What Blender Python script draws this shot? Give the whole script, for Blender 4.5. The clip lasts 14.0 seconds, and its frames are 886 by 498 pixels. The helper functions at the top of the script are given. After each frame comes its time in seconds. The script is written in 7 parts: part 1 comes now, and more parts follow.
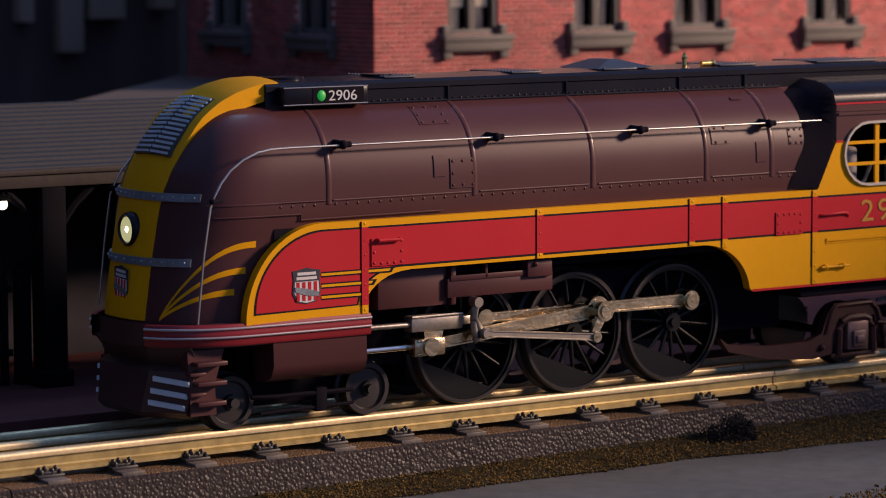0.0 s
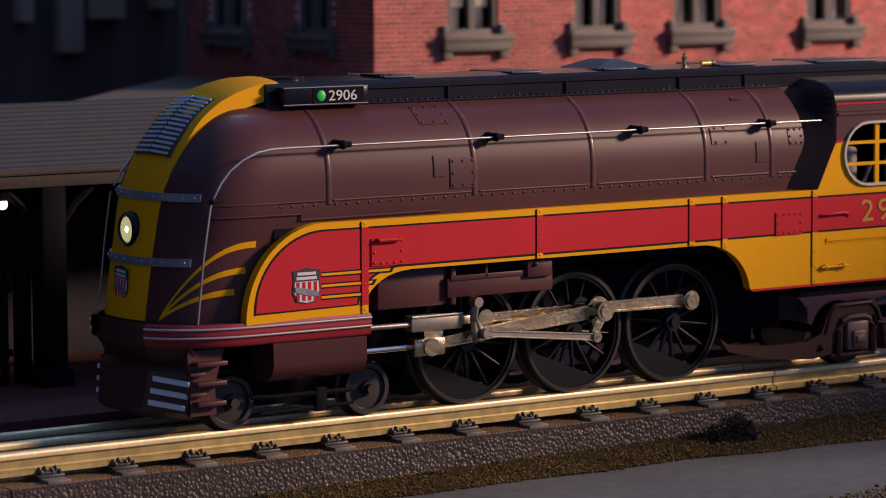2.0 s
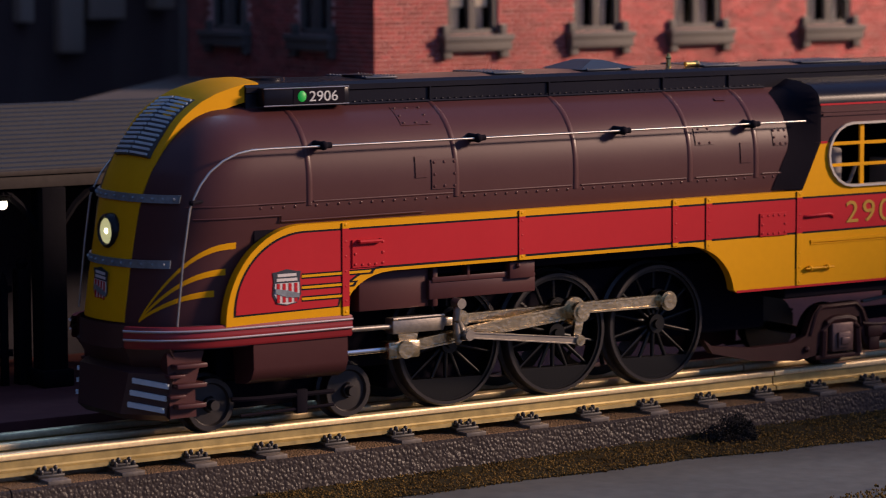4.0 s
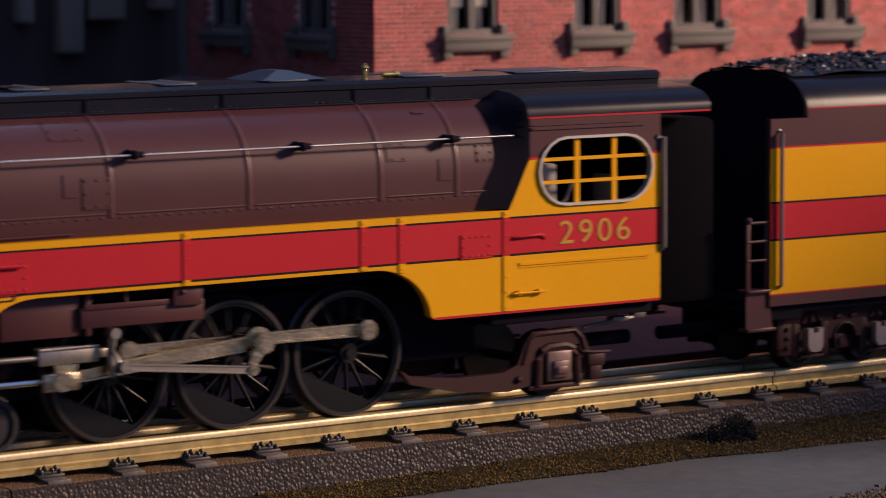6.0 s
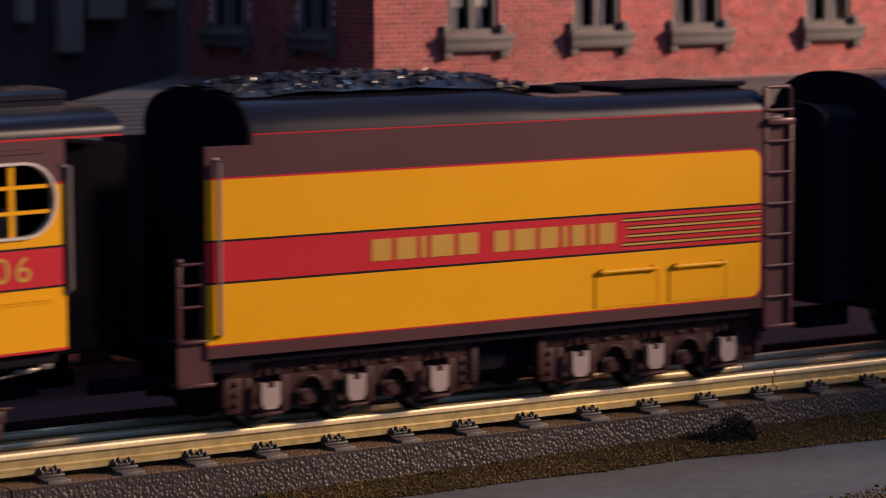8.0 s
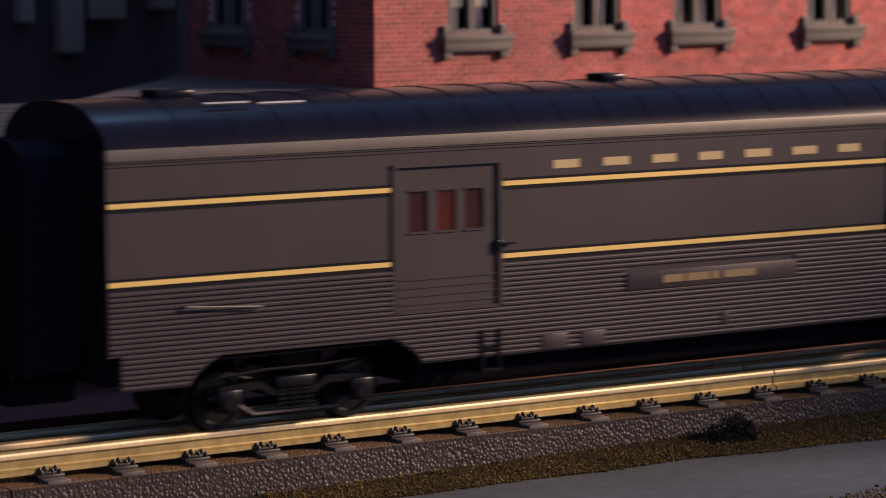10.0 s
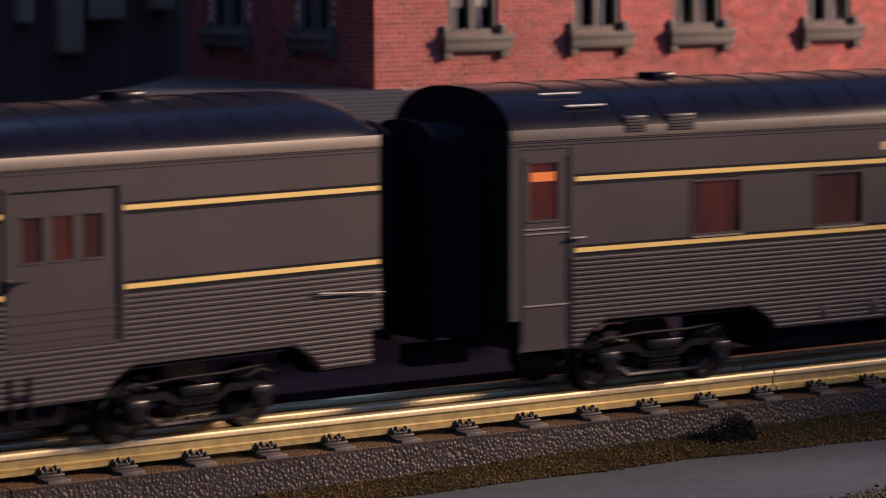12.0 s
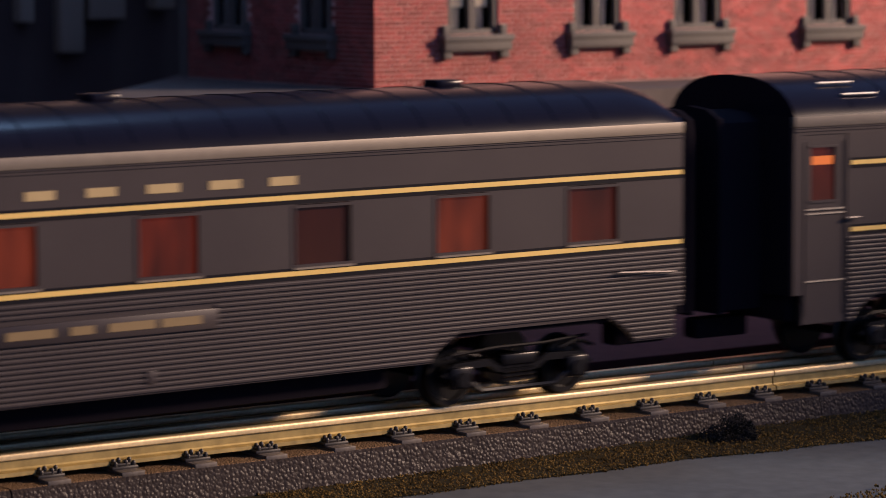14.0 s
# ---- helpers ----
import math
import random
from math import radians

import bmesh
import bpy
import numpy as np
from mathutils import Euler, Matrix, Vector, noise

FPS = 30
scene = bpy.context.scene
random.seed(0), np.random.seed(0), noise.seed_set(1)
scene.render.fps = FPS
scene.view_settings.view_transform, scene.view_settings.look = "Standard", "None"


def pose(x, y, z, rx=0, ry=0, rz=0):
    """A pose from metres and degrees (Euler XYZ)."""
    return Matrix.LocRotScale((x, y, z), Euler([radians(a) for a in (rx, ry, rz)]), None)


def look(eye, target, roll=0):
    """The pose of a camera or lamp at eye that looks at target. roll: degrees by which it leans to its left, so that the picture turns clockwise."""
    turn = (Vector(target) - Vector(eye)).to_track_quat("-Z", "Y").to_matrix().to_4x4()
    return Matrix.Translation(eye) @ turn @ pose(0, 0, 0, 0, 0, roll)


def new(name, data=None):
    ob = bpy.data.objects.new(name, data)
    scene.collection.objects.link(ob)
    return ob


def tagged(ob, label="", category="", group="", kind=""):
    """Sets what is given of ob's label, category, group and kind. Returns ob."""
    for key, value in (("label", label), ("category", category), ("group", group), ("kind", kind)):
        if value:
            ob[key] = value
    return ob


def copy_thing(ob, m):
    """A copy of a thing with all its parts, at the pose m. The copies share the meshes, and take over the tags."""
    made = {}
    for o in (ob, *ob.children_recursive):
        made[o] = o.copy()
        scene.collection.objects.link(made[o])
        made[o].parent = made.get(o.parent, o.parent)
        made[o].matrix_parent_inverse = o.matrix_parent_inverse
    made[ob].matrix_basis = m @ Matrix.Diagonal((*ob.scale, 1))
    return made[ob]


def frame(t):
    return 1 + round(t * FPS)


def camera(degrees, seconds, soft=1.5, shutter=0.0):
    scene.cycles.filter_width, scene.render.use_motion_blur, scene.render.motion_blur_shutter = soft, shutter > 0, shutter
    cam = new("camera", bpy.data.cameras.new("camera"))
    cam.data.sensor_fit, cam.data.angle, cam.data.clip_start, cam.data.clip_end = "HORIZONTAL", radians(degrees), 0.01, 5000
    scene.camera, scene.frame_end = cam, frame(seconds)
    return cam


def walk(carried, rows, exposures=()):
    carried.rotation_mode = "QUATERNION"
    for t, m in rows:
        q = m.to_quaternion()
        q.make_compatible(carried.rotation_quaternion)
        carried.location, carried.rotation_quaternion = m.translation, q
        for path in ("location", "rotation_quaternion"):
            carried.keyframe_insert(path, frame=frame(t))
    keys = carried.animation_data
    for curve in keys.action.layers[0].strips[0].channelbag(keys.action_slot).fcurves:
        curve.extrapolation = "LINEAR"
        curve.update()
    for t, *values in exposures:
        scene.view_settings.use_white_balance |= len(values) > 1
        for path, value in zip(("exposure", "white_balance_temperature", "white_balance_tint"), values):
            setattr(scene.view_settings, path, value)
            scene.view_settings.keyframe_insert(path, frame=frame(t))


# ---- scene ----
# A model railway of scale 1:48 on its layout table. The track's line is the x axis, z = 0 is the railhead.
# Shapes are written in millimetres and turned into metres when a part is made.
MM = 0.001

# ---- camera ----
cam = camera(16.249, 14.0, soft=1.0, shutter=0.5)
EYE = Vector((-0.6154, -0.8323, 0.1520))
AIM = EYE + Vector((0.56611, 0.81804, -0.10165))
walk(cam, [(0, look(EYE, AIM, -0.217)), (14, look(EYE, AIM, -0.217))])
cam.data.dof.use_dof = True
cam.data.dof.focus_distance = 0.985
cam.data.dof.aperture_fstop = 25.0

# ---- light ----
world = bpy.data.worlds.new("dim_blue_room_light")
world.use_nodes = True
world.node_tree.nodes["Background"].inputs[0].default_value = (0.25, 0.43, 1.0, 1)
world.node_tree.nodes["Background"].inputs[1].default_value = 0.46
scene.world = world
scene.view_settings.exposure = 0.0


def area_lamp(name, eye, target, size, watts, colour):
    data = bpy.data.lights.new(name, "AREA")
    data.shape, data.size, data.energy, data.color = "DISK", size, watts, colour
    ob = new(name, data)
    ob.matrix_world = look(eye, target)
    return ob


KEY_AT = Vector((0.05, -0.03, 0.05)) + Vector((0.785, -0.495, 0.37)) * 3.2
area_lamp("spot_lamp", KEY_AT, (0.05, -0.03, 0.05), 0.46, 185.0, (1.0, 0.70, 0.53))
area_lamp("room_lamp", (0.38, 0.54, 1.38), (0.0, 0.1, 0.0), 0.32, 2.9, (0.36, 0.60, 1.0))
# ---- mesh tools ----


class Solid:
    """A mesh in the making, in millimetres."""

    def __init__(self):
        self.bm = bmesh.new()

    def box(self, x0, x1, y0, y1, z0, z1, bev=0.0):
        m = Matrix.LocRotScale(((x0 + x1) / 2, (y0 + y1) / 2, (z0 + z1) / 2), None, (abs(x1 - x0), abs(y1 - y0), abs(z1 - z0)))
        made = bmesh.ops.create_cube(self.bm, size=1, matrix=m)
        if bev:
            edges = list({e for v in made["verts"] for e in v.link_edges})
            bmesh.ops.bevel(self.bm, geom=edges, offset=bev, segments=2, affect="EDGES", profile=0.5)
        return self

    def brick(self, x0, x1, y0, y1, z0, z1):
        """A plain box, quick to add by the thousand."""
        v = [self.bm.verts.new(c) for c in ((x0, y0, z0), (x1, y0, z0), (x1, y1, z0), (x0, y1, z0), (x0, y0, z1), (x1, y0, z1), (x1, y1, z1), (x0, y1, z1))]
        for f in ((0, 3, 2, 1), (4, 5, 6, 7), (0, 1, 5, 4), (1, 2, 6, 5), (2, 3, 7, 6), (3, 0, 4, 7)):
            self.bm.faces.new([v[i] for i in f])
        return self

    def crumb(self, m, sides=4):
        """A small lump: a lopsided double cone, quick to add by the thousand."""
        ring = [self.bm.verts.new(m @ Vector((math.cos(k * 2 * math.pi / sides), math.sin(k * 2 * math.pi / sides), 0.15 * (k % 2)))) for k in range(sides)]
        top, low = self.bm.verts.new(m @ Vector((0.2, 0.1, 1))), self.bm.verts.new(m @ Vector((-0.1, 0, -0.8)))
        for k in range(sides):
            self.bm.faces.new((ring[k], ring[(k + 1) % sides], top))
            self.bm.faces.new((ring[(k + 1) % sides], ring[k], low))
        return self

    def cyl(self, a, b, r, n=20, r2=None):
        a, b = Vector(a), Vector(b)
        turn = (b - a).to_track_quat("Z", "Y").to_matrix().to_4x4()
        m = Matrix.Translation((a + b) / 2) @ turn
        bmesh.ops.create_cone(self.bm, cap_ends=True, segments=n, radius1=r, radius2=r if r2 is None else r2, depth=(b - a).length, matrix=m)
        return self

    def ball(self, c, r, n=10, squash=(1, 1, 1)):
        m = Matrix.LocRotScale(c, None, squash)
        bmesh.ops.create_uvsphere(self.bm, u_segments=n, v_segments=max(4, n // 2), radius=r, matrix=m)
        return self

    def prism(self, outline, y0, y1):
        """An outline of (x, z) points, drawn out from y0 to y1."""
        a = [self.bm.verts.new((x, y0, z)) for x, z in outline]
        b = [self.bm.verts.new((x, y1, z)) for x, z in outline]
        n = len(a)
        self.bm.faces.new(a)
        self.bm.faces.new(b[::-1])
        for i in range(n):
            self.bm.faces.new((a[i], b[i], b[(i + 1) % n], a[(i + 1) % n]))
        return self

    def along(self, outline, x0, x1, caps=True):
        """A closed outline of (y, z) points, drawn out along x."""
        return self.loft([[(x0, y, z) for y, z in outline], [(x1, y, z) for y, z in outline]], caps)

    def loft(self, rings, caps=True, closed=True):
        rows = [[self.bm.verts.new(p) for p in ring] for ring in rings]
        n = len(rows[0])
        for a, b in zip(rows, rows[1:]):
            for i in range(n if closed else n - 1):
                self.bm.faces.new((a[i], a[(i + 1) % n], b[(i + 1) % n], b[i]))
        if caps and closed:
            self.bm.faces.new(rows[0][::-1])
            self.bm.faces.new(rows[-1])
        return self

    def tube(self, points, r, n=8):
        points = [Vector(p) for p in points]
        rings = []
        for i, p in enumerate(points):
            d = (points[min(i + 1, len(points) - 1)] - points[max(i - 1, 0)]).normalized()
            side = d.cross(Vector((0.013, 0.02, 1))).normalized() if abs(d.z) < 0.95 else d.cross(Vector((0, 1, 0))).normalized()
            up = side.cross(d)
            rings.append([p + r * (math.cos(k * 2 * math.pi / n) * side + math.sin(k * 2 * math.pi / n) * up) for k in range(n)])
        return self.loft(rings)

    def ring(self, c, r0, r1, y0, y1, n=40):
        """A flat ring about the y direction, between two radii."""
        prof = [(r0, y0), (r1, y0), (r1, y1), (r0, y1)]
        rows = [[self.bm.verts.new((c[0] + r * math.cos(2 * math.pi * k / n), y, c[1] + r * math.sin(2 * math.pi * k / n))) for r, y in prof] for k in range(n)]
        for k in range(n):
            a, b = rows[k], rows[(k + 1) % n]
            for i in range(4):
                self.bm.faces.new((a[i], a[(i + 1) % 4], b[(i + 1) % 4], b[i]))
        return self

    def lathe(self, c, profile, n=32, hollow=False):
        """Profile of (radius, y), turned about the y direction; hollow: a ring with no discs at its ends."""
        profile = list(profile) + ([profile[0]] if hollow else [])
        rows = [[(c[0] + r * math.cos(2 * math.pi * k / n), y, c[1] + r * math.sin(2 * math.pi * k / n)) for k in range(n)] for r, y in profile]
        return self.loft(rows, caps=not hollow)


def part(name, solid, material, parent=None, label="", smooth=38, at=None):
    bm = solid.bm
    if len(bm.verts) < 8000:
        bmesh.ops.remove_doubles(bm, verts=bm.verts, dist=1e-4)
    bmesh.ops.recalc_face_normals(bm, faces=bm.faces)
    bmesh.ops.scale(bm, vec=(MM, MM, MM), verts=bm.verts)
    me = bpy.data.meshes.new(name)
    bm.to_mesh(me)
    bm.free()
    me.materials.append(material)
    if smooth:
        me.polygons.foreach_set("use_smooth", [True] * len(me.polygons))
        me.set_sharp_from_angle(angle=radians(smooth))
    ob = new(name, me)
    if parent:
        ob.parent = parent
    if at:
        ob.location = [v * MM for v in at]
    if label:
        ob["label"] = label
    return ob


def repeat(ob, at):
    """Another part on the same mesh, under the same thing."""
    twin = ob.copy()
    scene.collection.objects.link(twin)
    twin.location = [v * MM for v in at]
    return twin


def thing(name, label, category, at=(0, 0, 0), group="", kind=""):
    ob = new(name)
    ob.empty_display_size = 0.01
    ob.location = [v * MM for v in at]
    return tagged(ob, label, category, group, kind)


def arc(cx, cz, r, a0, a1, n=10, rz=None):
    rz = r if rz is None else rz
    return [(cx + r * math.cos(radians(a0 + (a1 - a0) * i / n)), cz + rz * math.sin(radians(a0 + (a1 - a0) * i / n))) for i in range(n + 1)]


def letters(name, text, height, material, parent, at, label="", bold=0.0, turn=(90, 0, 0), stretch=1.0, spacing=1.0):
    """Raised characters in the built-in font, standing on a side that faces -y."""
    curve = bpy.data.curves.new(name, "FONT")
    curve.body, curve.size, curve.extrude, curve.offset = text, 1.38, 0.02, bold
    curve.space_character = spacing
    holder = bpy.data.objects.new(name + "_curve", curve)
    scene.collection.objects.link(holder)
    me = bpy.data.meshes.new_from_object(holder.evaluated_get(bpy.context.evaluated_depsgraph_get()))
    bpy.data.objects.remove(holder)
    me.materials.clear()
    me.materials.append(material)
    me.transform(Matrix.Diagonal((stretch * height * MM, height * MM, height * MM, 1)))
    ob = new(name, me)
    ob.parent = parent
    ob.matrix_basis = pose(*(v * MM for v in at), *turn)
    if label:
        ob["label"] = label
    return ob
# ---- materials ----


def paint(name, colour, rough=0.35, metal=0.0, spread=0.08, grain=400.0, bump=0.02, coat=0.0, spec=0.5, dirt=0.0, island=0.0, objects=0.0):
    """Principled paint with two scales of variation, fine relief and, if asked, dust in patches."""
    mat = bpy.data.materials.new(name)
    mat.use_nodes = True
    nt = mat.node_tree
    n, l = nt.nodes, nt.links
    bsdf = n["Principled BSDF"]
    bsdf.inputs["Metallic"].default_value = metal
    bsdf.inputs["Specular IOR Level"].default_value = spec
    bsdf.inputs["Coat Weight"].default_value = coat
    bsdf.inputs["Coat Roughness"].default_value = 0.15
    co = n.new("ShaderNodeTexCoord")
    big, fine = n.new("ShaderNodeTexNoise"), n.new("ShaderNodeTexNoise")
    big.inputs["Scale"].default_value, fine.inputs["Scale"].default_value = grain / 14, grain
    big.inputs["Detail"].default_value, fine.inputs["Detail"].default_value = 4, 3
    l.new(co.outputs["Object"], big.inputs["Vector"])
    l.new(co.outputs["Object"], fine.inputs["Vector"])
    mixed = n.new("ShaderNodeMath")
    mixed.operation = "ADD"
    l.new(big.outputs["Fac"], mixed.inputs[0])
    l.new(fine.outputs["Fac"], mixed.inputs[1])
    value = n.new("ShaderNodeMapRange")
    value.inputs["From Min"].default_value, value.inputs["From Max"].default_value = 0.6, 1.4
    value.inputs["To Min"].default_value, value.inputs["To Max"].default_value = 1 - spread, 1 + spread
    l.new(mixed.outputs[0], value.inputs["Value"])
    shade = value.outputs[0]
    if island or objects:
        if island:
            src = n.new("ShaderNodeNewGeometry").outputs["Random Per Island"]
        else:
            src = n.new("ShaderNodeObjectInfo").outputs["Random"]
        vary = n.new("ShaderNodeMapRange")
        vary.inputs["To Min"].default_value, vary.inputs["To Max"].default_value = 1 - max(island, objects), 1 + max(island, objects)
        l.new(src, vary.inputs["Value"])
        times = n.new("ShaderNodeMath")
        times.operation = "MULTIPLY"
        l.new(shade, times.inputs[0])
        l.new(vary.outputs[0], times.inputs[1])
        shade = times.outputs[0]
    tint = n.new("ShaderNodeVectorMath")
    tint.operation = "SCALE"
    tint.inputs[0].default_value = colour
    l.new(shade, tint.inputs["Scale"])
    out = tint.outputs[0]
    if dirt:
        mix = n.new("ShaderNodeMix")
        mix.data_type = "RGBA"
        mask = n.new("ShaderNodeMapRange")
        mask.inputs["From Min"].default_value, mask.inputs["From Max"].default_value = 0.5, 0.75
        mask.inputs["To Max"].default_value = dirt
        l.new(big.outputs["Fac"], mask.inputs["Value"])
        l.new(mask.outputs[0], mix.inputs["Factor"])
        l.new(out, mix.inputs["A"])
        mix.inputs["B"].default_value = (0.16, 0.13, 0.10, 1)
        out = mix.outputs["Result"]
    l.new(out, bsdf.inputs["Base Color"])
    rough_range = n.new("ShaderNodeMapRange")
    rough_range.inputs["To Min"].default_value, rough_range.inputs["To Max"].default_value = max(rough - 0.07, 0.03), min(rough + 0.09, 1)
    l.new(big.outputs["Fac"], rough_range.inputs["Value"])
    l.new(rough_range.outputs[0], bsdf.inputs["Roughness"])
    if bump:
        relief = n.new("ShaderNodeBump")
        relief.inputs["Strength"].default_value, relief.inputs["Distance"].default_value = bump, 0.0006
        l.new(fine.outputs["Fac"], relief.inputs["Height"])
        l.new(relief.outputs[0], bsdf.inputs["Normal"])
    return mat


def glow(name, colour, strength, base=(0.1, 0.1, 0.1)):
    mat = bpy.data.materials.new(name)
    mat.use_nodes = True
    bsdf = mat.node_tree.nodes["Principled BSDF"]
    bsdf.inputs["Base Color"].default_value = (*base, 1)
    bsdf.inputs["Emission Color"].default_value = (*colour, 1)
    bsdf.inputs["Emission Strength"].default_value = strength
    return mat


def glass(name, colour=(1, 1, 1), rough=0.02):
    mat = bpy.data.materials.new(name)
    mat.use_nodes = True
    bsdf = mat.node_tree.nodes["Principled BSDF"]
    bsdf.inputs["Base Color"].default_value = (*colour, 1)
    bsdf.inputs["Roughness"].default_value = rough
    bsdf.inputs["Transmission Weight"].default_value = 1
    bsdf.inputs["IOR"].default_value = 1.1
    return mat


MAROON = paint("maroon_paint", (0.064, 0.0222, 0.0228), 0.42, spec=0.22, bump=0.01, spread=0.05, coat=0.1)
YELLOW = paint("yellow_paint", (0.66, 0.31, 0.002), 0.42, spec=0.13, bump=0.01, spread=0.04)
RED = paint("red_paint", (0.42, 0.016, 0.024), 0.42, spec=0.15, bump=0.01, spread=0.04)
PINSTRIPE = paint("black_line_paint", (0.006, 0.006, 0.010), 0.6, spec=0.1, bump=0)
GOLD = paint("gold_lettering", (0.42, 0.23, 0.018), 0.42, bump=0)
BUFF = paint("buff_stripe", (0.72, 0.51, 0.15), 0.4, bump=0)
BLACK = paint("black_paint", (0.007, 0.0065, 0.011), 0.27, spec=0.2, bump=0.01)
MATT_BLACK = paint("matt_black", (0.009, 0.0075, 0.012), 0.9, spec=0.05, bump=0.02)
STEEL = paint("worn_nickel", (0.60, 0.485, 0.31), 0.25, metal=1.0, spread=0.5, bump=0.3, grain=700)
WIRE = paint("bright_wire", (0.52, 0.49, 0.44), 0.34, metal=1.0, bump=0)
BRASS = paint("brass", (0.80, 0.58, 0.20), 0.22, metal=1.0, bump=0)
SILVER = paint("silver_paint", (0.56, 0.64, 0.68), 0.42, metal=0.1, bump=0.01)
CHROME_LINE = paint("silver_pinstripe", (0.50, 0.44, 0.43), 0.3, metal=0.6, bump=0)
WHEEL_BLACK = paint("blackened_wheel", (0.0035, 0.0033, 0.004), 0.36, spec=0.3, metal=0.0, bump=0.02)
RAIL_HEAD = paint("polished_rail_head", (0.80, 0.64, 0.37), 0.46, metal=0.7, spread=0.16, bump=0.12, grain=700)
RAIL = paint("rail_metal", (0.44, 0.335, 0.135), 0.42, metal=0.6, spread=0.34, bump=0.08, grain=260)


def pebbled(name, colour, size, depth, rough, spec):
    """Moulded plastic with a relief of small stones."""
    mat = paint(name, colour, rough, spread=0.3, grain=500, bump=0, spec=spec)
    n, l = mat.node_tree.nodes, mat.node_tree.links
    co = n.new("ShaderNodeTexCoord")
    cells, lumps, add, bump = n.new("ShaderNodeTexVoronoi"), n.new("ShaderNodeTexNoise"), n.new("ShaderNodeMath"), n.new("ShaderNodeBump")
    cells.feature = "SMOOTH_F1"
    cells.inputs["Scale"].default_value, cells.inputs["Smoothness"].default_value = 1 / size, 0.35
    lumps.inputs["Scale"].default_value, lumps.inputs["Detail"].default_value = 0.6 / size, 3
    l.new(co.outputs["Object"], cells.inputs["Vector"])
    l.new(co.outputs["Object"], lumps.inputs["Vector"])
    add.operation = "SUBTRACT"
    l.new(lumps.outputs["Fac"], add.inputs[0])
    l.new(cells.outputs["Distance"], add.inputs[1])
    l.new(add.outputs[0], bump.inputs["Height"])
    bump.inputs["Strength"].default_value, bump.inputs["Distance"].default_value = 1.0, depth
    l.new(bump.outputs[0], n["Principled BSDF"].inputs["Normal"])
    return mat


BALLAST = pebbled("moulded_roadbed", (0.037, 0.030, 0.028), 0.0012, 0.00034, 0.34, 0.07)
SAND = pebbled("tan_grit", (0.145, 0.088, 0.046), 0.0007, 0.0005, 0.8, 0.2)
TIE = paint("tie_plastic", (0.10, 0.085, 0.075), 0.6, spread=0.2, bump=0.3, grain=500, objects=0.12)
SPIKE = paint("chair_plastic", (0.016, 0.014, 0.014), 0.5, bump=0.1)
TURF = paint("dry_turf", (0.122, 0.076, 0.022), 0.95, spec=0.1, spread=0.5, grain=300, bump=0.8, island=0.65)
SOIL = paint("dark_soil", (0.014, 0.011, 0.009), 0.95, spec=0.03, spread=0.4, grain=200, bump=0.8)
PAVING = paint("grey_roadway", (0.116, 0.122, 0.114), 0.85, spec=0.2, spread=0.22, grain=160, bump=0.25)
PULLMAN = paint("grey_brown_paint", (0.041, 0.033, 0.034), 0.42, spec=0.28, bump=0.01, spread=0.05)
PULLMAN_EDGE = paint("light_eave_metal", (0.17, 0.145, 0.115), 0.5, metal=0.2, bump=0.03, spread=0.15)
CAR_ROOF = paint("dark_roof_paint", (0.006, 0.0055, 0.012), 0.24, spec=0.12, bump=0.02)
COAL = paint("coal", (0.008, 0.008, 0.010), 0.28, bump=0.3, island=0.4)
BRICK = paint("red_brick", (0.27, 0.045, 0.041), 0.85, spread=0.4, grain=160, bump=0.3, objects=0.38)
MORTAR = paint("brick_mortar", (0.60, 0.36, 0.31), 0.9, spread=0.2, grain=150, bump=0.3)
TRIM = paint("grey_window_trim", (0.105, 0.095, 0.085), 0.7, spread=0.15, bump=0.1)
CORRUGATED = paint("grey_sheet_roofing", (0.022, 0.0235, 0.029), 0.65, spread=0.15, grain=90, bump=0.05, spec=0.25)
# near black: the shade about the canopy is put into the timber's colour
DARKWOOD = paint("shaded_station_timber", (0.0065, 0.006, 0.008), 0.8, spec=0.04, spread=0.2, bump=0.1)
PLATFORM = paint("red_brown_platform", (0.10, 0.036, 0.034), 0.8, spec=0.08, spread=0.2, grain=150, bump=0.2)
CONCRETE = paint("terrace_concrete", (0.115, 0.098, 0.09), 0.85, spec=0.08, spread=0.2, grain=80, bump=0.1)
ROOM = paint("dark_room_wall", (0.04, 0.036, 0.036), 0.9, spread=0.1, grain=10, bump=0.05)
PALE = paint("pale_stone", (0.40, 0.29, 0.22), 0.8, bump=0.05)
BLIND = paint("cream_blind", (0.55, 0.48, 0.36), 0.8, bump=0.02)
CLEAR = glass("clear_glass")
HEADLIGHT = glow("lit_headlamp", (1.0, 0.92, 0.60), 6.0)
# the metal bowl's bright reflection is given as a glow of its own
LAMP_LENS = glow("glowing_reflector", (0.80, 0.74, 0.34), 0.5, (0.6, 0.6, 0.4))
GREEN_LAMP = glow("lit_green_marker", (0.02, 0.9, 0.12), 0.22, (0.02, 0.2, 0.04))
WARM_LAMP = glow("lit_station_bulb", (1.0, 0.86, 0.62), 4.0)
AMBER = glow("amber_cabin_lamp", (1.0, 0.19, 0.015), 0.62, (0.1, 0.03, 0.01))
WIRE_DULL = paint("dull_metal", (0.20, 0.18, 0.165), 0.4, metal=0.7, bump=0)
PALE_METAL = paint("bare_cast_metal", (0.28, 0.22, 0.19), 0.5, spread=0.12, bump=0.1)
TRUCK_BLACK = paint("black_cast_metal", (0.006, 0.006, 0.008), 0.28, spec=0.22, bump=0.05)
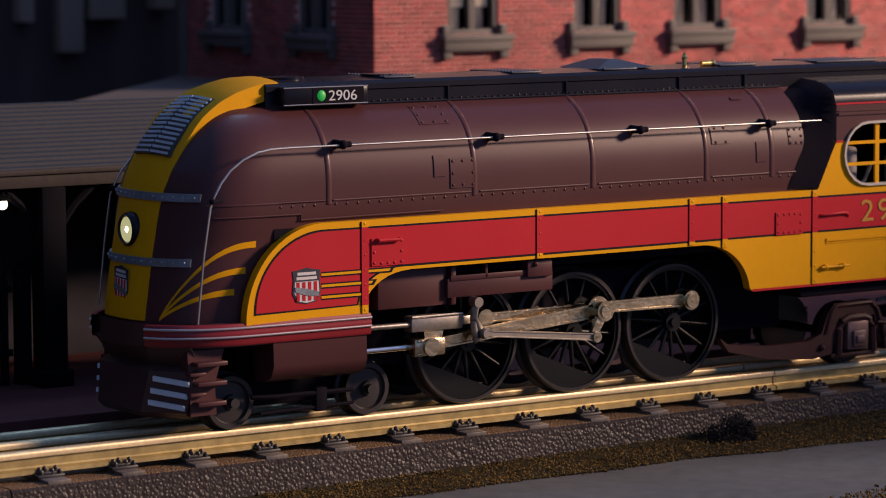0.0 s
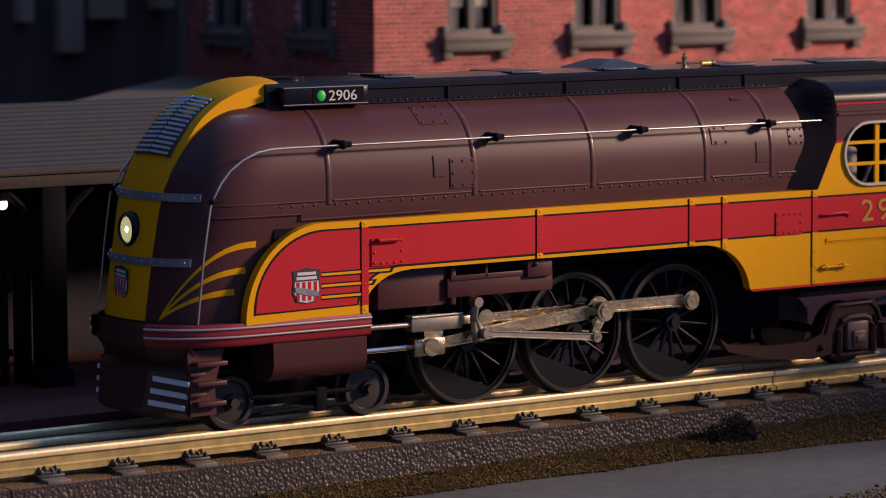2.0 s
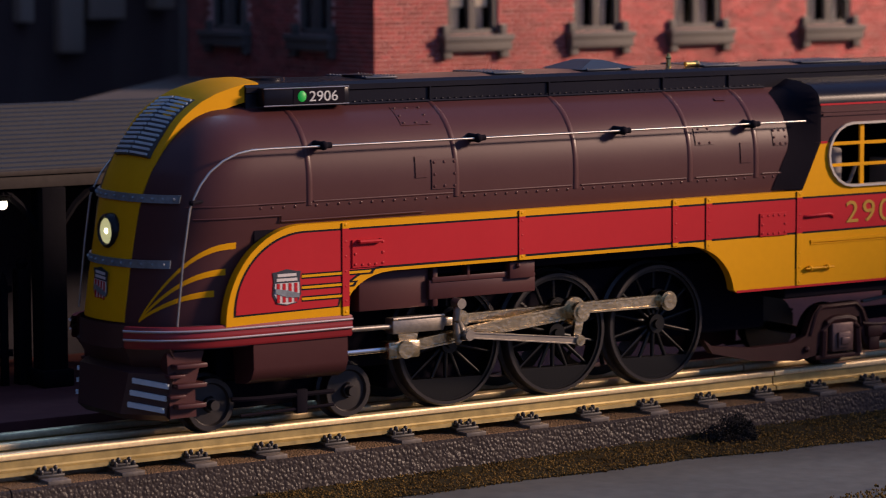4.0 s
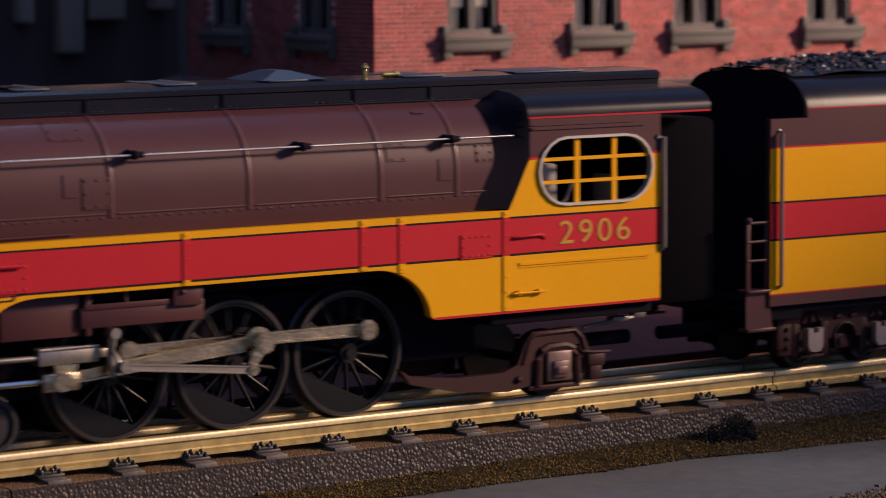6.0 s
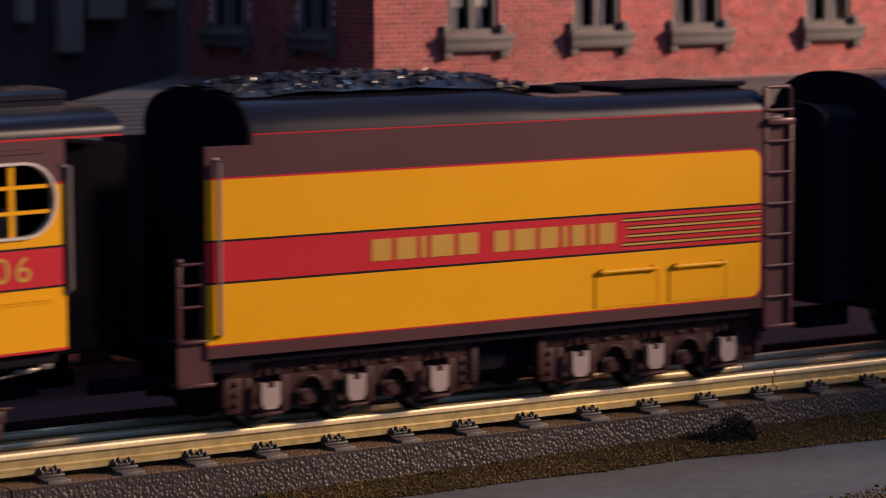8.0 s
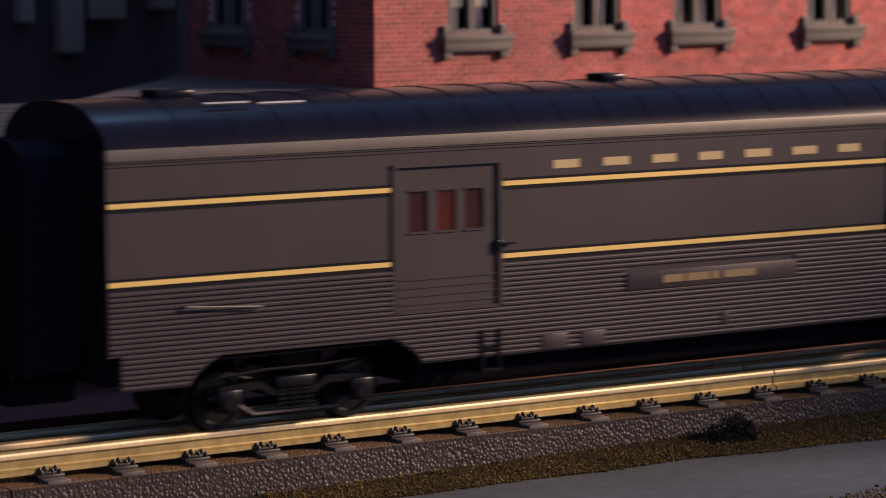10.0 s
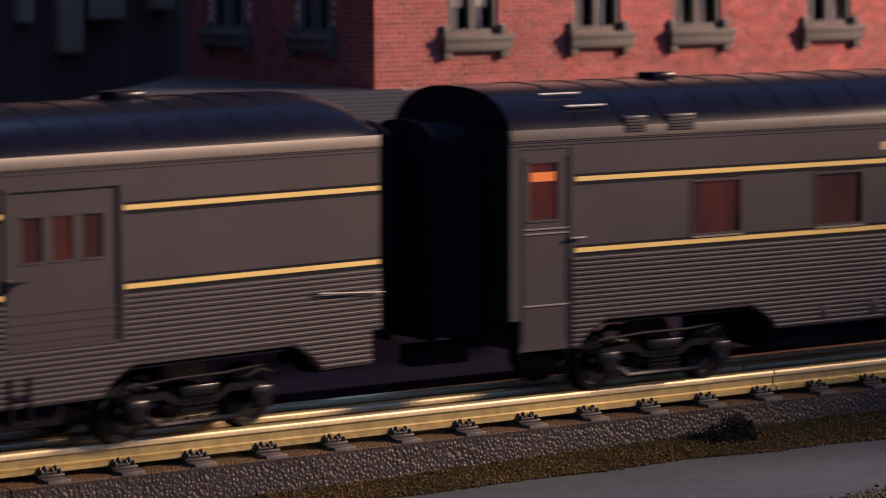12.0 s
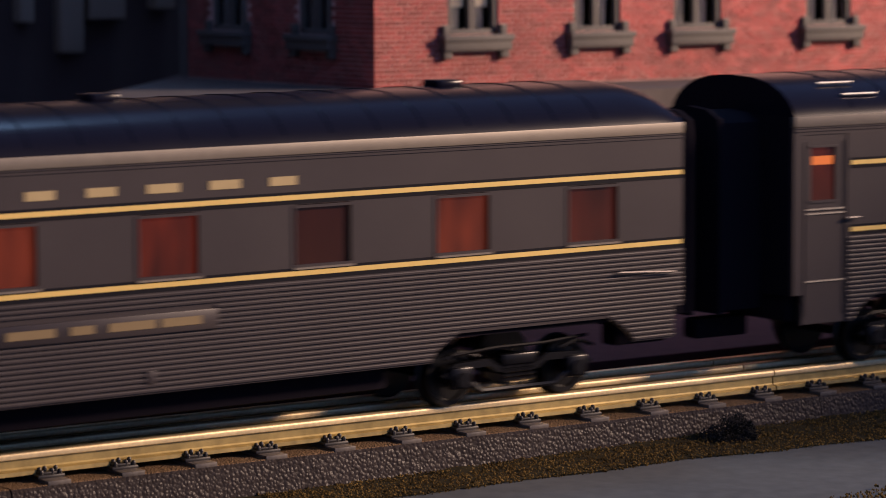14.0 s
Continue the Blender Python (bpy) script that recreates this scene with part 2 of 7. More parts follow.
PALE_GOLD = paint("pale_gold_lettering", (0.42, 0.32, 0.15), 0.42, bump=0)
CREST_BLUE = paint("crest_dark_blue", (0.020, 0.026, 0.040), 0.4, bump=0)
CREST_WHITE = paint("crest_white", (0.55, 0.52, 0.50), 0.4, bump=0)


def lit_pane(name, colour, strength, shift):
    """A tinted pane before a lamp-lit compartment: uneven, streaked glow."""
    mat = bpy.data.materials.new(name)
    mat.use_nodes = True
    n, l = mat.node_tree.nodes, mat.node_tree.links
    bsdf = n["Principled BSDF"]
    bsdf.inputs["Base Color"].default_value = (0.030, 0.008, 0.006, 1)
    bsdf.inputs["Roughness"].default_value = 0.18
    co, mp, ns, rg = n.new("ShaderNodeTexCoord"), n.new("ShaderNodeMapping"), n.new("ShaderNodeTexNoise"), n.new("ShaderNodeMapRange")
    mp.inputs["Scale"].default_value, mp.inputs["Location"].default_value = (1, 1, 0.25), (shift, 0, shift)
    ns.inputs["Scale"].default_value = 95
    l.new(co.outputs["Object"], mp.inputs["Vector"])
    l.new(mp.outputs[0], ns.inputs["Vector"])
    l.new(ns.outputs["Fac"], rg.inputs["Value"])
    rg.inputs["From Min"].default_value, rg.inputs["From Max"].default_value = 0.36, 0.66
    rg.inputs["To Min"].default_value, rg.inputs["To Max"].default_value = 0.1 * strength, strength
    l.new(rg.outputs[0], bsdf.inputs["Emission Strength"])
    bsdf.inputs["Emission Color"].default_value = (*colour, 1)
    return mat


LIT_PANES = [lit_pane("amber_pane", (1.0, 0.13, 0.04), 0.13, 0.0), lit_pane("dark_pane", (1.0, 0.2, 0.08), 0.008, 0.3), lit_pane("red_pane", (1.0, 0.10, 0.03), 0.12, 0.7),
             lit_pane("brown_pane", (1.0, 0.22, 0.08), 0.05, 1.1), lit_pane("dull_red_pane", (1.0, 0.12, 0.05), 0.05, 1.9)]
# dark tone paints the shade in the gaps between the louvres
GRILLE_BACK = paint("grille_shadow_metal", (0.05, 0.055, 0.06), 0.45, metal=0.4, bump=0)
ROOF_BLUE = paint("blue_black_plate", (0.020, 0.029, 0.050), 0.5, bump=0.02)
NUMBER_WHITE = glow("lit_white_number", (1.0, 0.95, 0.90), 0.06, (0.42, 0.42, 0.42))
DEEP_RED = paint("deep_red_paint", (0.22, 0.013, 0.018), 0.36, bump=0)
DARK_MAROON = paint("dark_maroon_paint", (0.055, 0.024, 0.022), 0.45, bump=0.02)
WINDOW_RIM = paint("bright_window_rim", (0.62, 0.56, 0.46), 0.3, metal=0.5, bump=0)
WHEEL_GREY = paint("dark_grey_wheel", (0.022, 0.018, 0.018), 0.42, metal=0.2, bump=0.04)
STEEL_DARK = paint("dull_steel", (0.34, 0.30, 0.25), 0.38, metal=0.9, spread=0.2, bump=0.08, grain=900)
NOSE_SILVER = paint("dark_silver_band", (0.22, 0.25, 0.27), 0.38, metal=0.5, spread=0.35, grain=900, bump=0.1)
# darker copy of the body maroon, with the shade low on the vehicles painted in
TRUCK_MAROON = paint("shaded_maroon_casting", (0.033, 0.0105, 0.0102), 0.55, spec=0.2, spread=0.15, bump=0.08)
POLISHED = paint("polished_steel", (0.85, 0.82, 0.80), 0.14, metal=1.0, bump=0)
WORN_MAROON = paint("worn_maroon_metal", (0.13, 0.075, 0.065), 0.45, spread=0.3, metal=0.3, bump=0.1)
BELLOWS = paint("black_cloth", (0.0032, 0.003, 0.0045), 0.9, spec=0.03, bump=0.02)
CURTAIN = paint("grey_curtain", (0.20, 0.18, 0.17), 0.8, bump=0.05)
BRICK_JOINED = paint("red_brick_courses", (0.27, 0.045, 0.041), 0.85, spread=0.4, grain=160, bump=0.3, island=0.38)
FASCIA = paint("worn_fascia", (0.036, 0.029, 0.027), 0.7, spec=0.2, spread=0.25, bump=0.1)
STATION = paint("grey_station_boards", (0.045, 0.042, 0.050), 0.85, spec=0.05, spread=0.2, grain=120, bump=0.1)
FAR_DARK = paint("dark_far_wall", (0.085, 0.050, 0.046), 0.85, bump=0.05)
TURF_BASE = paint("turf_ground", (0.030, 0.024, 0.011), 0.95, spec=0.1, spread=0.5, grain=260, bump=0.8)
BUSH_DARK = paint("dark_lichen", (0.010, 0.009, 0.007), 0.95, spread=0.4, bump=0.3, island=0.5)
DULL_GOLD = paint("dull_gold_lettering", (0.20, 0.14, 0.06), 0.5, bump=0)
# ---- the track's line: straight, then a curve of 0.885 m radius towards the viewer's side ----
CURVE_AT, CURVE_R = -185.8, 884.7
TABLE_Z = -20.0


def track_at(a, off=0.0):
    """The point at a millimetres along the track, off millimetres beside its middle, and the track's heading there."""
    if a >= CURVE_AT:
        return Vector((a, off, 0)), 0.0
    u = (CURVE_AT - a) / CURVE_R
    return Vector((CURVE_AT - (CURVE_R + off) * math.sin(u), -CURVE_R + (CURVE_R + off) * math.cos(u), 0)), u


def build_ground():
    s = Solid()
    s.box(-1900, 3100, -1300, 1500, TABLE_Z - 40, TABLE_Z)
    tagged(part("ground", s, SOIL, smooth=0), "dark soil-coloured layout table top", "ground", kind="structure")
    s = Solid()
    s.box(-1900, 3100, -700, -52, TABLE_Z - 3, TABLE_Z + 0.25, 0.1)
    tagged(part("road", s, PAVING), "smooth grey model roadway beside the track", "road", kind="structure")


def build_room():
    s = Solid()
    s.box(-2200, 3400, 1500, 1560, -900, 1650)
    tagged(part("wall_north", s, ROOM, smooth=0), "dark plain room wall behind the layout", "wall", kind="structure")
    s = Solid()
    s.box(-2260, -2200, -1900, 1500, -900, 1650)
    tagged(part("wall_west", s, ROOM, smooth=0), "dark plain room wall beside the layout", "wall", kind="structure")


def build_shade_board():
    """A low plain board added outside the view, only to shade the near ground beyond it."""
    s = Solid()
    s.box(562, 1500, -360, -345, TABLE_Z, 280, 2)
    tagged(part("shade_board", s, ROOM, smooth=0), "unseen plain dark board added to shade the near ground", "wall", kind="structure")


RAIL_SECTION = [(0.75, -1.7), (0.75, -4.7), (1.1, -5.2), (2.7, -5.7), (2.75, -6.9), (-2.75, -6.9), (-2.7, -5.7), (-1.1, -5.2), (-0.75, -4.7), (-0.75, -1.7)]
HEAD_SECTION = [(-1.0, -2.3), (-1.72, -2.0), (-1.8, -1.0), (-1.72, -0.5), (-1.45, -0.18), (-0.9, -0.04), (0, 0), (0.9, -0.04), (1.45, -0.18), (1.72, -0.5), (1.8, -1.0), (1.72, -2.0), (1.0, -2.3)]
RAIL_JOINT_A, RAIL_JOINT_B = -213.0, 88.0


def rail_piece(name, track, off, a0, a1):
    steps = [a0] + [a for a in np.arange(-1700, CURVE_AT, 25.0) if a0 < a < a1] + ([CURVE_AT] if a0 < CURVE_AT < a1 else []) + [a1]
    s = Solid()
    s.loft([[(*track_at(a, off + y)[0].xy, z) for y, z in RAIL_SECTION] for a in steps])
    rail = part(name, s, RAIL, track, smooth=25)
    s = Solid()
    s.loft([[(*track_at(a, off + y)[0].xy, z) for y, z in HEAD_SECTION] for a in steps])
    part("rail_head", s, RAIL_HEAD, rail, "wheel-polished rail head", smooth=60)
    return rail


def build_track():
    track = thing("railway_track", "three-rail model track with bronze-coloured rails on grey moulded roadbed", "track")
    # roadbed, in lengths that meet under the rail joints
    for a0, a1, front in ((-1500, RAIL_JOINT_A - 0.3, -29.5), (RAIL_JOINT_A + 0.3, RAIL_JOINT_B + 12, -29.5), (RAIL_JOINT_B + 12.6, 2300, -29.0)):
        steps = [a0] + [a for a in np.arange(-1500, CURVE_AT, 25.0) if a0 < a < a1] + ([CURVE_AT] if a0 < CURVE_AT < a1 else []) + [a1]
        section = [(front + 1.2, -10.0), (front + 2.0, -9.2), (24, -9.2), (29, -11), (32, TABLE_Z), (front - 1.0, TABLE_Z)]
        s = Solid()
        s.loft([[(*track_at(a, y)[0].xy, z) for y, z in section] for a in steps])
        part("roadbed", s, BALLAST, track, "grey moulded ballast roadbed", smooth=25)
        s = Solid()
        s.loft([[(*track_at(a, y)[0].xy, z) for y, z in ((front + 2.2, -9.3), (front + 2.4, -8.9), (23.6, -8.9), (23.8, -9.3))] for a in steps])
        part("ballast_top", s, SAND, track, "tan gritty ballast between the ties", smooth=0)
    for off in (-16.6, 0.0, 16.6):
        for a0, a1 in ((-1500, RAIL_JOINT_A - 0.25), (RAIL_JOINT_A + 0.25, RAIL_JOINT_B - 0.25), (RAIL_JOINT_B + 0.25, 2300)):
            rail_piece("rail", track, off, a0, a1)
    tie, chair = Solid(), Solid()
    tie.box(-3.9, 3.9, -27.4, 27.0, -9.4, -7.9, 0.25)
    chair.box(-4.6, 4.4, -22.6, -18.6, -8.1, -6.9, 0.4)
    chair.box(-3.7, 3.6, -21.8, -18.6, -7.0, -6.1, 0.4)
    for x, y, z in ((-3.0, -21.4, -6.1), (-0.9, -19.6, -5.3), (0.7, -21.2, -5.8), (2.6, -19.8, -5.4), (3.1, -21.6, -6.2), (-2.6, -19.4, -5.6)):
        chair.cyl((x, y, -7.4), (x, y, z), 0.7, 8)
        chair.ball((x, y, z), 0.75, 8)
    first = part("tie", tie, TIE, track)
    block = part("rail_chair", chair, SPIKE, track, "black moulded rail chair with spikes")
    for i in range(-8, 32):
        a = -196.0 + 25.08 * i
        p, u = track_at(a)
        m = Matrix.LocRotScale(p * MM, Euler((0, 0, u)), None)
        for src in (first, block):
            if i == -8:
                src.matrix_basis = m
            else:
                twin = src.copy()
                scene.collection.objects.link(twin)
                twin.matrix_basis = m
    return track


HOUSE_X, HOUSE_Y, BASE_Z = 151.9, 330.0, 81.5
WINDOWS = [(206.4, 28.4), (278.0, 27.6), (338.8, 29.4), (423.0, 29.6)]
COURSE, BRICK_L = 2.16, 6.4


def brick_mesh(length, rng):
    """One brick with chipped, slightly tilted edges; its face looks to -y."""
    s = Solid()
    s.box(-length / 2 + 0.27, length / 2 - 0.27, 0.0, 0.6, 0.26, COURSE - 0.26)
    for v in s.bm.verts:
        v.co += Vector((rng.uniform(-0.1, 0.1), rng.uniform(-0.12, 0.12), rng.uniform(-0.06, 0.06)))
    bmesh.ops.scale(s.bm, vec=(MM, MM, MM), verts=s.bm.verts)
    me = bpy.data.meshes.new("brick")
    s.bm.to_mesh(me)
    s.bm.free()
    me.materials.append(BRICK)
    return me


def house_window(house, x, w, y0, z_sill, z_top, facing, drop=18.0):
    """A tall sash window with a heavy stone sill; facing 0: front (-y), 1: end wall (-x)."""
    m = pose(x * MM, y0 * MM, 0) if facing == 0 else pose(HOUSE_X * MM, x * MM, 0, 0, 0, -90)
    half = w / 2

    def put(name, s, mat, parent, label=""):
        ob = part(name, s, mat, parent, label, smooth=30)
        if parent is house:
            ob.matrix_basis = m
        return ob

    s = Solid()
    s.box(-half, -half + 2.6, 1.2, 5, z_sill, z_top, 0.3)
    s.box(half - 2.6, half, 1.2, 5, z_sill, z_top, 0.3)
    s.box(-half, half, 1.2, 5, z_sill, z_sill + 2.4, 0.3)
    s.box(-1.9, 1.9, 1.4, 4.6, z_sill, z_top, 0.3)
    s.box(-half, half, 1.6, 4.6, z_sill + 33, z_sill + 35, 0.3)
    frame_ob = put("window", s, TRIM, house, "grey timber sash window")
    s = Solid()
    s.box(-half - 4.6, half + 4.6, -4.6, 1.0, z_sill - 7.4, z_sill - 1.0, 0.5)
    s.box(-half - 5.4, half + 5.4, -5.6, 1.0, z_sill - 3.0, z_sill - 0.2, 0.5)
    s.box(-half - 4.0, -half + 0.6, -3.0, 1.0, z_sill - 11.0, z_sill - 7.0, 0.5)
    s.box(half - 0.6, half + 4.0, -3.0, 1.0, z_sill - 11.0, z_sill - 7.0, 0.5)
    s.box(-half - 3.6, -half, -2.0, 1.0, z_sill - 0.4, z_sill + 4.5, 0.4)
    s.box(half, half + 3.6, -2.0, 1.0, z_sill - 0.4, z_sill + 4.5, 0.4)
    part("sill", s, TRIM, frame_ob, "heavy grey stone sill", smooth=30)
    for a, b in ((-half + 2.6, -1.9), (1.9, half - 2.6)):
        s = Solid()
        s.box(a, b, 3.2, 3.5, z_sill + 2.4, z_top)
        part("pane", s, CLEAR, frame_ob, smooth=0)
        s = Solid()
        s.box(a + 0.4, b - 0.8, 4.2, 4.5, z_sill + drop, z_top)
        part("blind", s, BLIND, frame_ob, "cream roller blind", smooth=0)
        s = Solid()
        s.box(a + (b - a) * 0.12, a + (b - a) * 0.66, 4.6, 5.2, z_sill + 2, z_sill + 24)
        part("curtain", s, CURTAIN, frame_ob, "grey curtain", smooth=0)


def build_building():
    """The brick house on its terrace: front along the track, end wall turned away from the lamp."""
    s = Solid()
    plan = [(-60, 262), (2600, 262), (2600, 1480), (990, 1480)]
    s.loft([[(x, y, z) for x, y in plan] for z in (TABLE_Z, BASE_Z)])
    tagged(part("terrace", s, CONCRETE), "brown-grey raised terrace behind the track", "terrace", kind="structure")
    house = thing("brick_house", "red brick model house with tall grey sash windows", "house")
    top, right, depth, sill = 260.0, 900.0, 175.0, 105.3
    # walls in pieces round the real openings
    s = Solid()
    xs = HOUSE_X + 0.6
    for x, w in WINDOWS + [(x, 28.4) for x in (507, 567, 651, 735, 795)]:
        s.box(xs, x - w / 2, HOUSE_Y + 0.6, HOUSE_Y + 8, BASE_Z, top)
        s.box(x - w / 2, x + w / 2, HOUSE_Y + 0.6, HOUSE_Y + 8, BASE_Z, sill)
        s.box(x - w / 2, x + w / 2, HOUSE_Y + 0.6, HOUSE_Y + 8, sill + 62, top)
        xs = x + w / 2
    s.box(xs, right, HOUSE_Y + 0.6, HOUSE_Y + 8, BASE_Z, top)
    front = part("front_wall", s, MORTAR, house, "red brick front wall", smooth=0)
    s = Solid()
    ys = HOUSE_Y + 8
    ends = [(380.0, 28.0), (457.0, 32.0)]
    for y, w in ends:
        s.box(HOUSE_X + 0.6, HOUSE_X + 8, ys, y - w / 2, BASE_Z, top)
        s.box(HOUSE_X + 0.6, HOUSE_X + 8, y - w / 2, y + w / 2, BASE_Z, sill)
        s.box(HOUSE_X + 0.6, HOUSE_X + 8, y - w / 2, y + w / 2, sill + 62, top)
        ys = y + w / 2
    s.box(HOUSE_X + 0.6, HOUSE_X + 8, ys, HOUSE_Y + depth, BASE_Z, top)
    end = part("end_wall", s, MORTAR, house, "red brick end wall", smooth=0)
    s = Solid()
    s.box(HOUSE_X - 6, right + 6, HOUSE_Y - 6, HOUSE_Y + depth + 6, top, top + 10, 1)
    s.box(HOUSE_X, right, HOUSE_Y + depth - 8, HOUSE_Y + depth, BASE_Z, top)
    s.box(right - 8, right, HOUSE_Y + 8, HOUSE_Y + depth - 8, BASE_Z, top)
    part("roof", s, TRIM, house, "flat grey roof slab", smooth=0)
    # added black sheet: the darkness of the unlit rooms is put into its colour
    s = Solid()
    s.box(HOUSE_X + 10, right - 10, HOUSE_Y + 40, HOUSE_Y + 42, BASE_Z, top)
    part("dark_backing", s, MATT_BLACK, house, smooth=0)
    for x, w in WINDOWS + [(x, 28.4) for x in (507, 567, 651, 735, 795)]:
        house_window(house, x, w, HOUSE_Y, sill, sill + 62, 0, 12.5 if x < 210 else 24.0)
    for y, w in ends:
        house_window(house, y, w, HOUSE_Y, sill, sill + 62, 1)
    return house, front, end, sill


def lay_bricks(front, end, sill):
    """Bricks that show: single ones by the corner, joined courses further on and on the end wall."""
    rng = random.Random(11)
    meshes = [brick_mesh(BRICK_L, rng) for _ in range(6)]
    rest, side = Solid(), Solid()

    def free(x, z, windows):
        return all(abs(x - c) > w / 2 + 3.2 or z + COURSE < sill - 7.2 or (z > sill + 60) for c, w in windows)

    def trimmed(x, windows):
        """What is left of a brick at x beside a window, if anything."""
        a, b = x - BRICK_L / 2 + 0.2, x + BRICK_L / 2 - 0.2
        for c, w in windows:
            if abs(x - c) < w / 2 + 3.3:
                a, b = (a, min(b, c - w / 2)) if x < c else (max(a, c + w / 2), b)
        return (a, b) if b - a > 0.6 else None

    single = 0
    rows = int(52 / COURSE)
    for r in range(rows):
        z = BASE_Z + 0.4 + r * COURSE
        x = HOUSE_X + (BRICK_L / 2 if r % 2 else BRICK_L)
        if r % 2 == 0:
            rest.brick(HOUSE_X + 0.1, HOUSE_X + BRICK_L / 2 - 0.2, HOUSE_Y + 0.3, HOUSE_Y + 0.9, z + 0.26, z + COURSE - 0.26)
        while x < 640:
            if free(x, z, WINDOWS + [(507, 28.4), (567, 28.4)]):
                if x < 262 and single < 300:
                    ob = new("brick", meshes[rng.randrange(6)])
                    ob.parent = front
                    ob.location = (x * MM, (HOUSE_Y + 0.3) * MM, z * MM)
                    single += 1
                else:
                    j = rng.uniform(-0.15, 0.15)
                    rest.brick(x - BRICK_L / 2 + 0.27, x + BRICK_L / 2 - 0.27, HOUSE_Y + 0.3 + j, HOUSE_Y + 0.9, z + 0.26, z + COURSE - 0.26)
            elif trimmed(x, WINDOWS + [(507, 28.4), (567, 28.4)]):
                a, b = trimmed(x, WINDOWS + [(507, 28.4), (567, 28.4)])
                rest.brick(a, b, HOUSE_Y + 0.3, HOUSE_Y + 0.9, z + 0.26, z + COURSE - 0.26)
            x += BRICK_L
        y = HOUSE_Y + 0.7 + (BRICK_L / 2 if r % 2 else BRICK_L)
        if r % 2 == 0:
            side.brick(HOUSE_X + 0.3, HOUSE_X + 0.9, HOUSE_Y + 0.95, HOUSE_Y + 0.7 + BRICK_L / 2 - 0.27, z + 0.26, z + COURSE - 0.26)
        while y < HOUSE_Y + 172:
            if free(y, z, [(380.0, 28.0), (457.0, 32.0)]):
                j = rng.uniform(-0.15, 0.15)
                side.brick(HOUSE_X + 0.3 + j, HOUSE_X + 0.9, y - BRICK_L / 2 + 0.27, y + BRICK_L / 2 - 0.27, z + 0.26, z + COURSE - 0.26)
            y += BRICK_L
    for s, wall in ((rest, front), (side, end)):
        tagged(part("brickwork", s, BRICK_JOINED, wall, smooth=0), kind="stuff")


def build_canopy():
    """The station canopy behind the track: ribbed sheet roof on dark posts, with a lit bulb, a fence and a platform."""
    s = Solid()
    s.box(-700, 900, 47, 236, TABLE_Z, -2.0, 0.8)
    tagged(part("platform", s, PLATFORM), "red-brown station platform behind the track", "platform", kind="structure")
    canopy = thing("station_canopy", "grey ribbed sheet canopy on dark timber posts", "canopy")
    x0, x1 = -520.0, 62.0
    y0, z0, y1, z1 = 108.0, 71.6, 176.0, 90.4
    s = Solid()
    s.loft([[(x, y0, z0), (x, y1, z1), (x, y1, z1 - 2.2), (x, y0, z0 - 2.2)] for x in (x0, x1)])
    sheet = part("roof_sheet", s, CORRUGATED, canopy, "grey sheet roof", smooth=0)
    n = 15
    for i in range(n):
        u = (i + 0.5) / n
        y, z = y0 + (y1 - y0) * u, z0 + (z1 - z0) * u
        s = Solid()
        s.loft([[(x, y - 1.5, z - 0.5), (x, y - 0.9, z + 0.9), (x, y + 0.9, z + 1.4), (x, y + 1.5, z + 0.3)] for x in (x0, x1)])
        part("roof_rib", s, CORRUGATED, sheet, smooth=0)
    s = Solid()
    s.box(x0, x1, y0 - 1.8, y0 + 1, 66.4, 72.4, 0.4)
    s.box(x0, x1, y0 - 2.6, y0 + 1, 70.8, 72.6, 0.3)
    part("fascia", s, FASCIA, canopy, "worn timber fascia board")
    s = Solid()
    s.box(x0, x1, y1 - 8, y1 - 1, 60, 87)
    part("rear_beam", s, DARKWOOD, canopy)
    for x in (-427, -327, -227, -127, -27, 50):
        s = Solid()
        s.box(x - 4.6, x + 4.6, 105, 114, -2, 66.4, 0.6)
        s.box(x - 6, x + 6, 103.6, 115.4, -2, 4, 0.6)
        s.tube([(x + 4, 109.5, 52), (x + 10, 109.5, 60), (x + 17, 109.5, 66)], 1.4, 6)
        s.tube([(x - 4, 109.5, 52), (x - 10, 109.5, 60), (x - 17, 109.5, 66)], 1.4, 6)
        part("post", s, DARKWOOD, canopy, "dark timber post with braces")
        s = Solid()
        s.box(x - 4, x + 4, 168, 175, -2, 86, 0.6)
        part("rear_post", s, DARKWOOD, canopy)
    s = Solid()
    s.cyl((-144.6, 109, 66), (-144.6, 109, 63.6), 0.8, 8)
    s.cyl((-144.6, 109, 64.4), (-144.6, 109, 62.2), 3.6, 18, 1.2)
    lamp = part("hanging_lamp", s, DARKWOOD, canopy, "small hanging lamp")
    s = Solid()
    s.ball((-144.6, 109, 61.2), 1.9, 14)
    part("bulb", s, WARM_LAMP, lamp, "lit white bulb")
    s = Solid()
    s.box(-520, 62, 176.5, 180, -2, 84)
    tagged(part("station_wall", s, STATION, smooth=0), "dark grey timber wall behind the platform", "wall", kind="structure")
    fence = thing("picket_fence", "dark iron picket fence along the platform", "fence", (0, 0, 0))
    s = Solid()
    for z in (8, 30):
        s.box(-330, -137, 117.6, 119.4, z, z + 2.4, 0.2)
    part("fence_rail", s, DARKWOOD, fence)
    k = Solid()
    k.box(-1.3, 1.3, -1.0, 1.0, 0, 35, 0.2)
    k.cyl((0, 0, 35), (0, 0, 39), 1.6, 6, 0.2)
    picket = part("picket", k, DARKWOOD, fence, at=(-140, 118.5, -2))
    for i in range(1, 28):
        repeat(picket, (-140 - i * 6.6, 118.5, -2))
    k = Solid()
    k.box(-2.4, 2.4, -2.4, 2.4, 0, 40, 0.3)
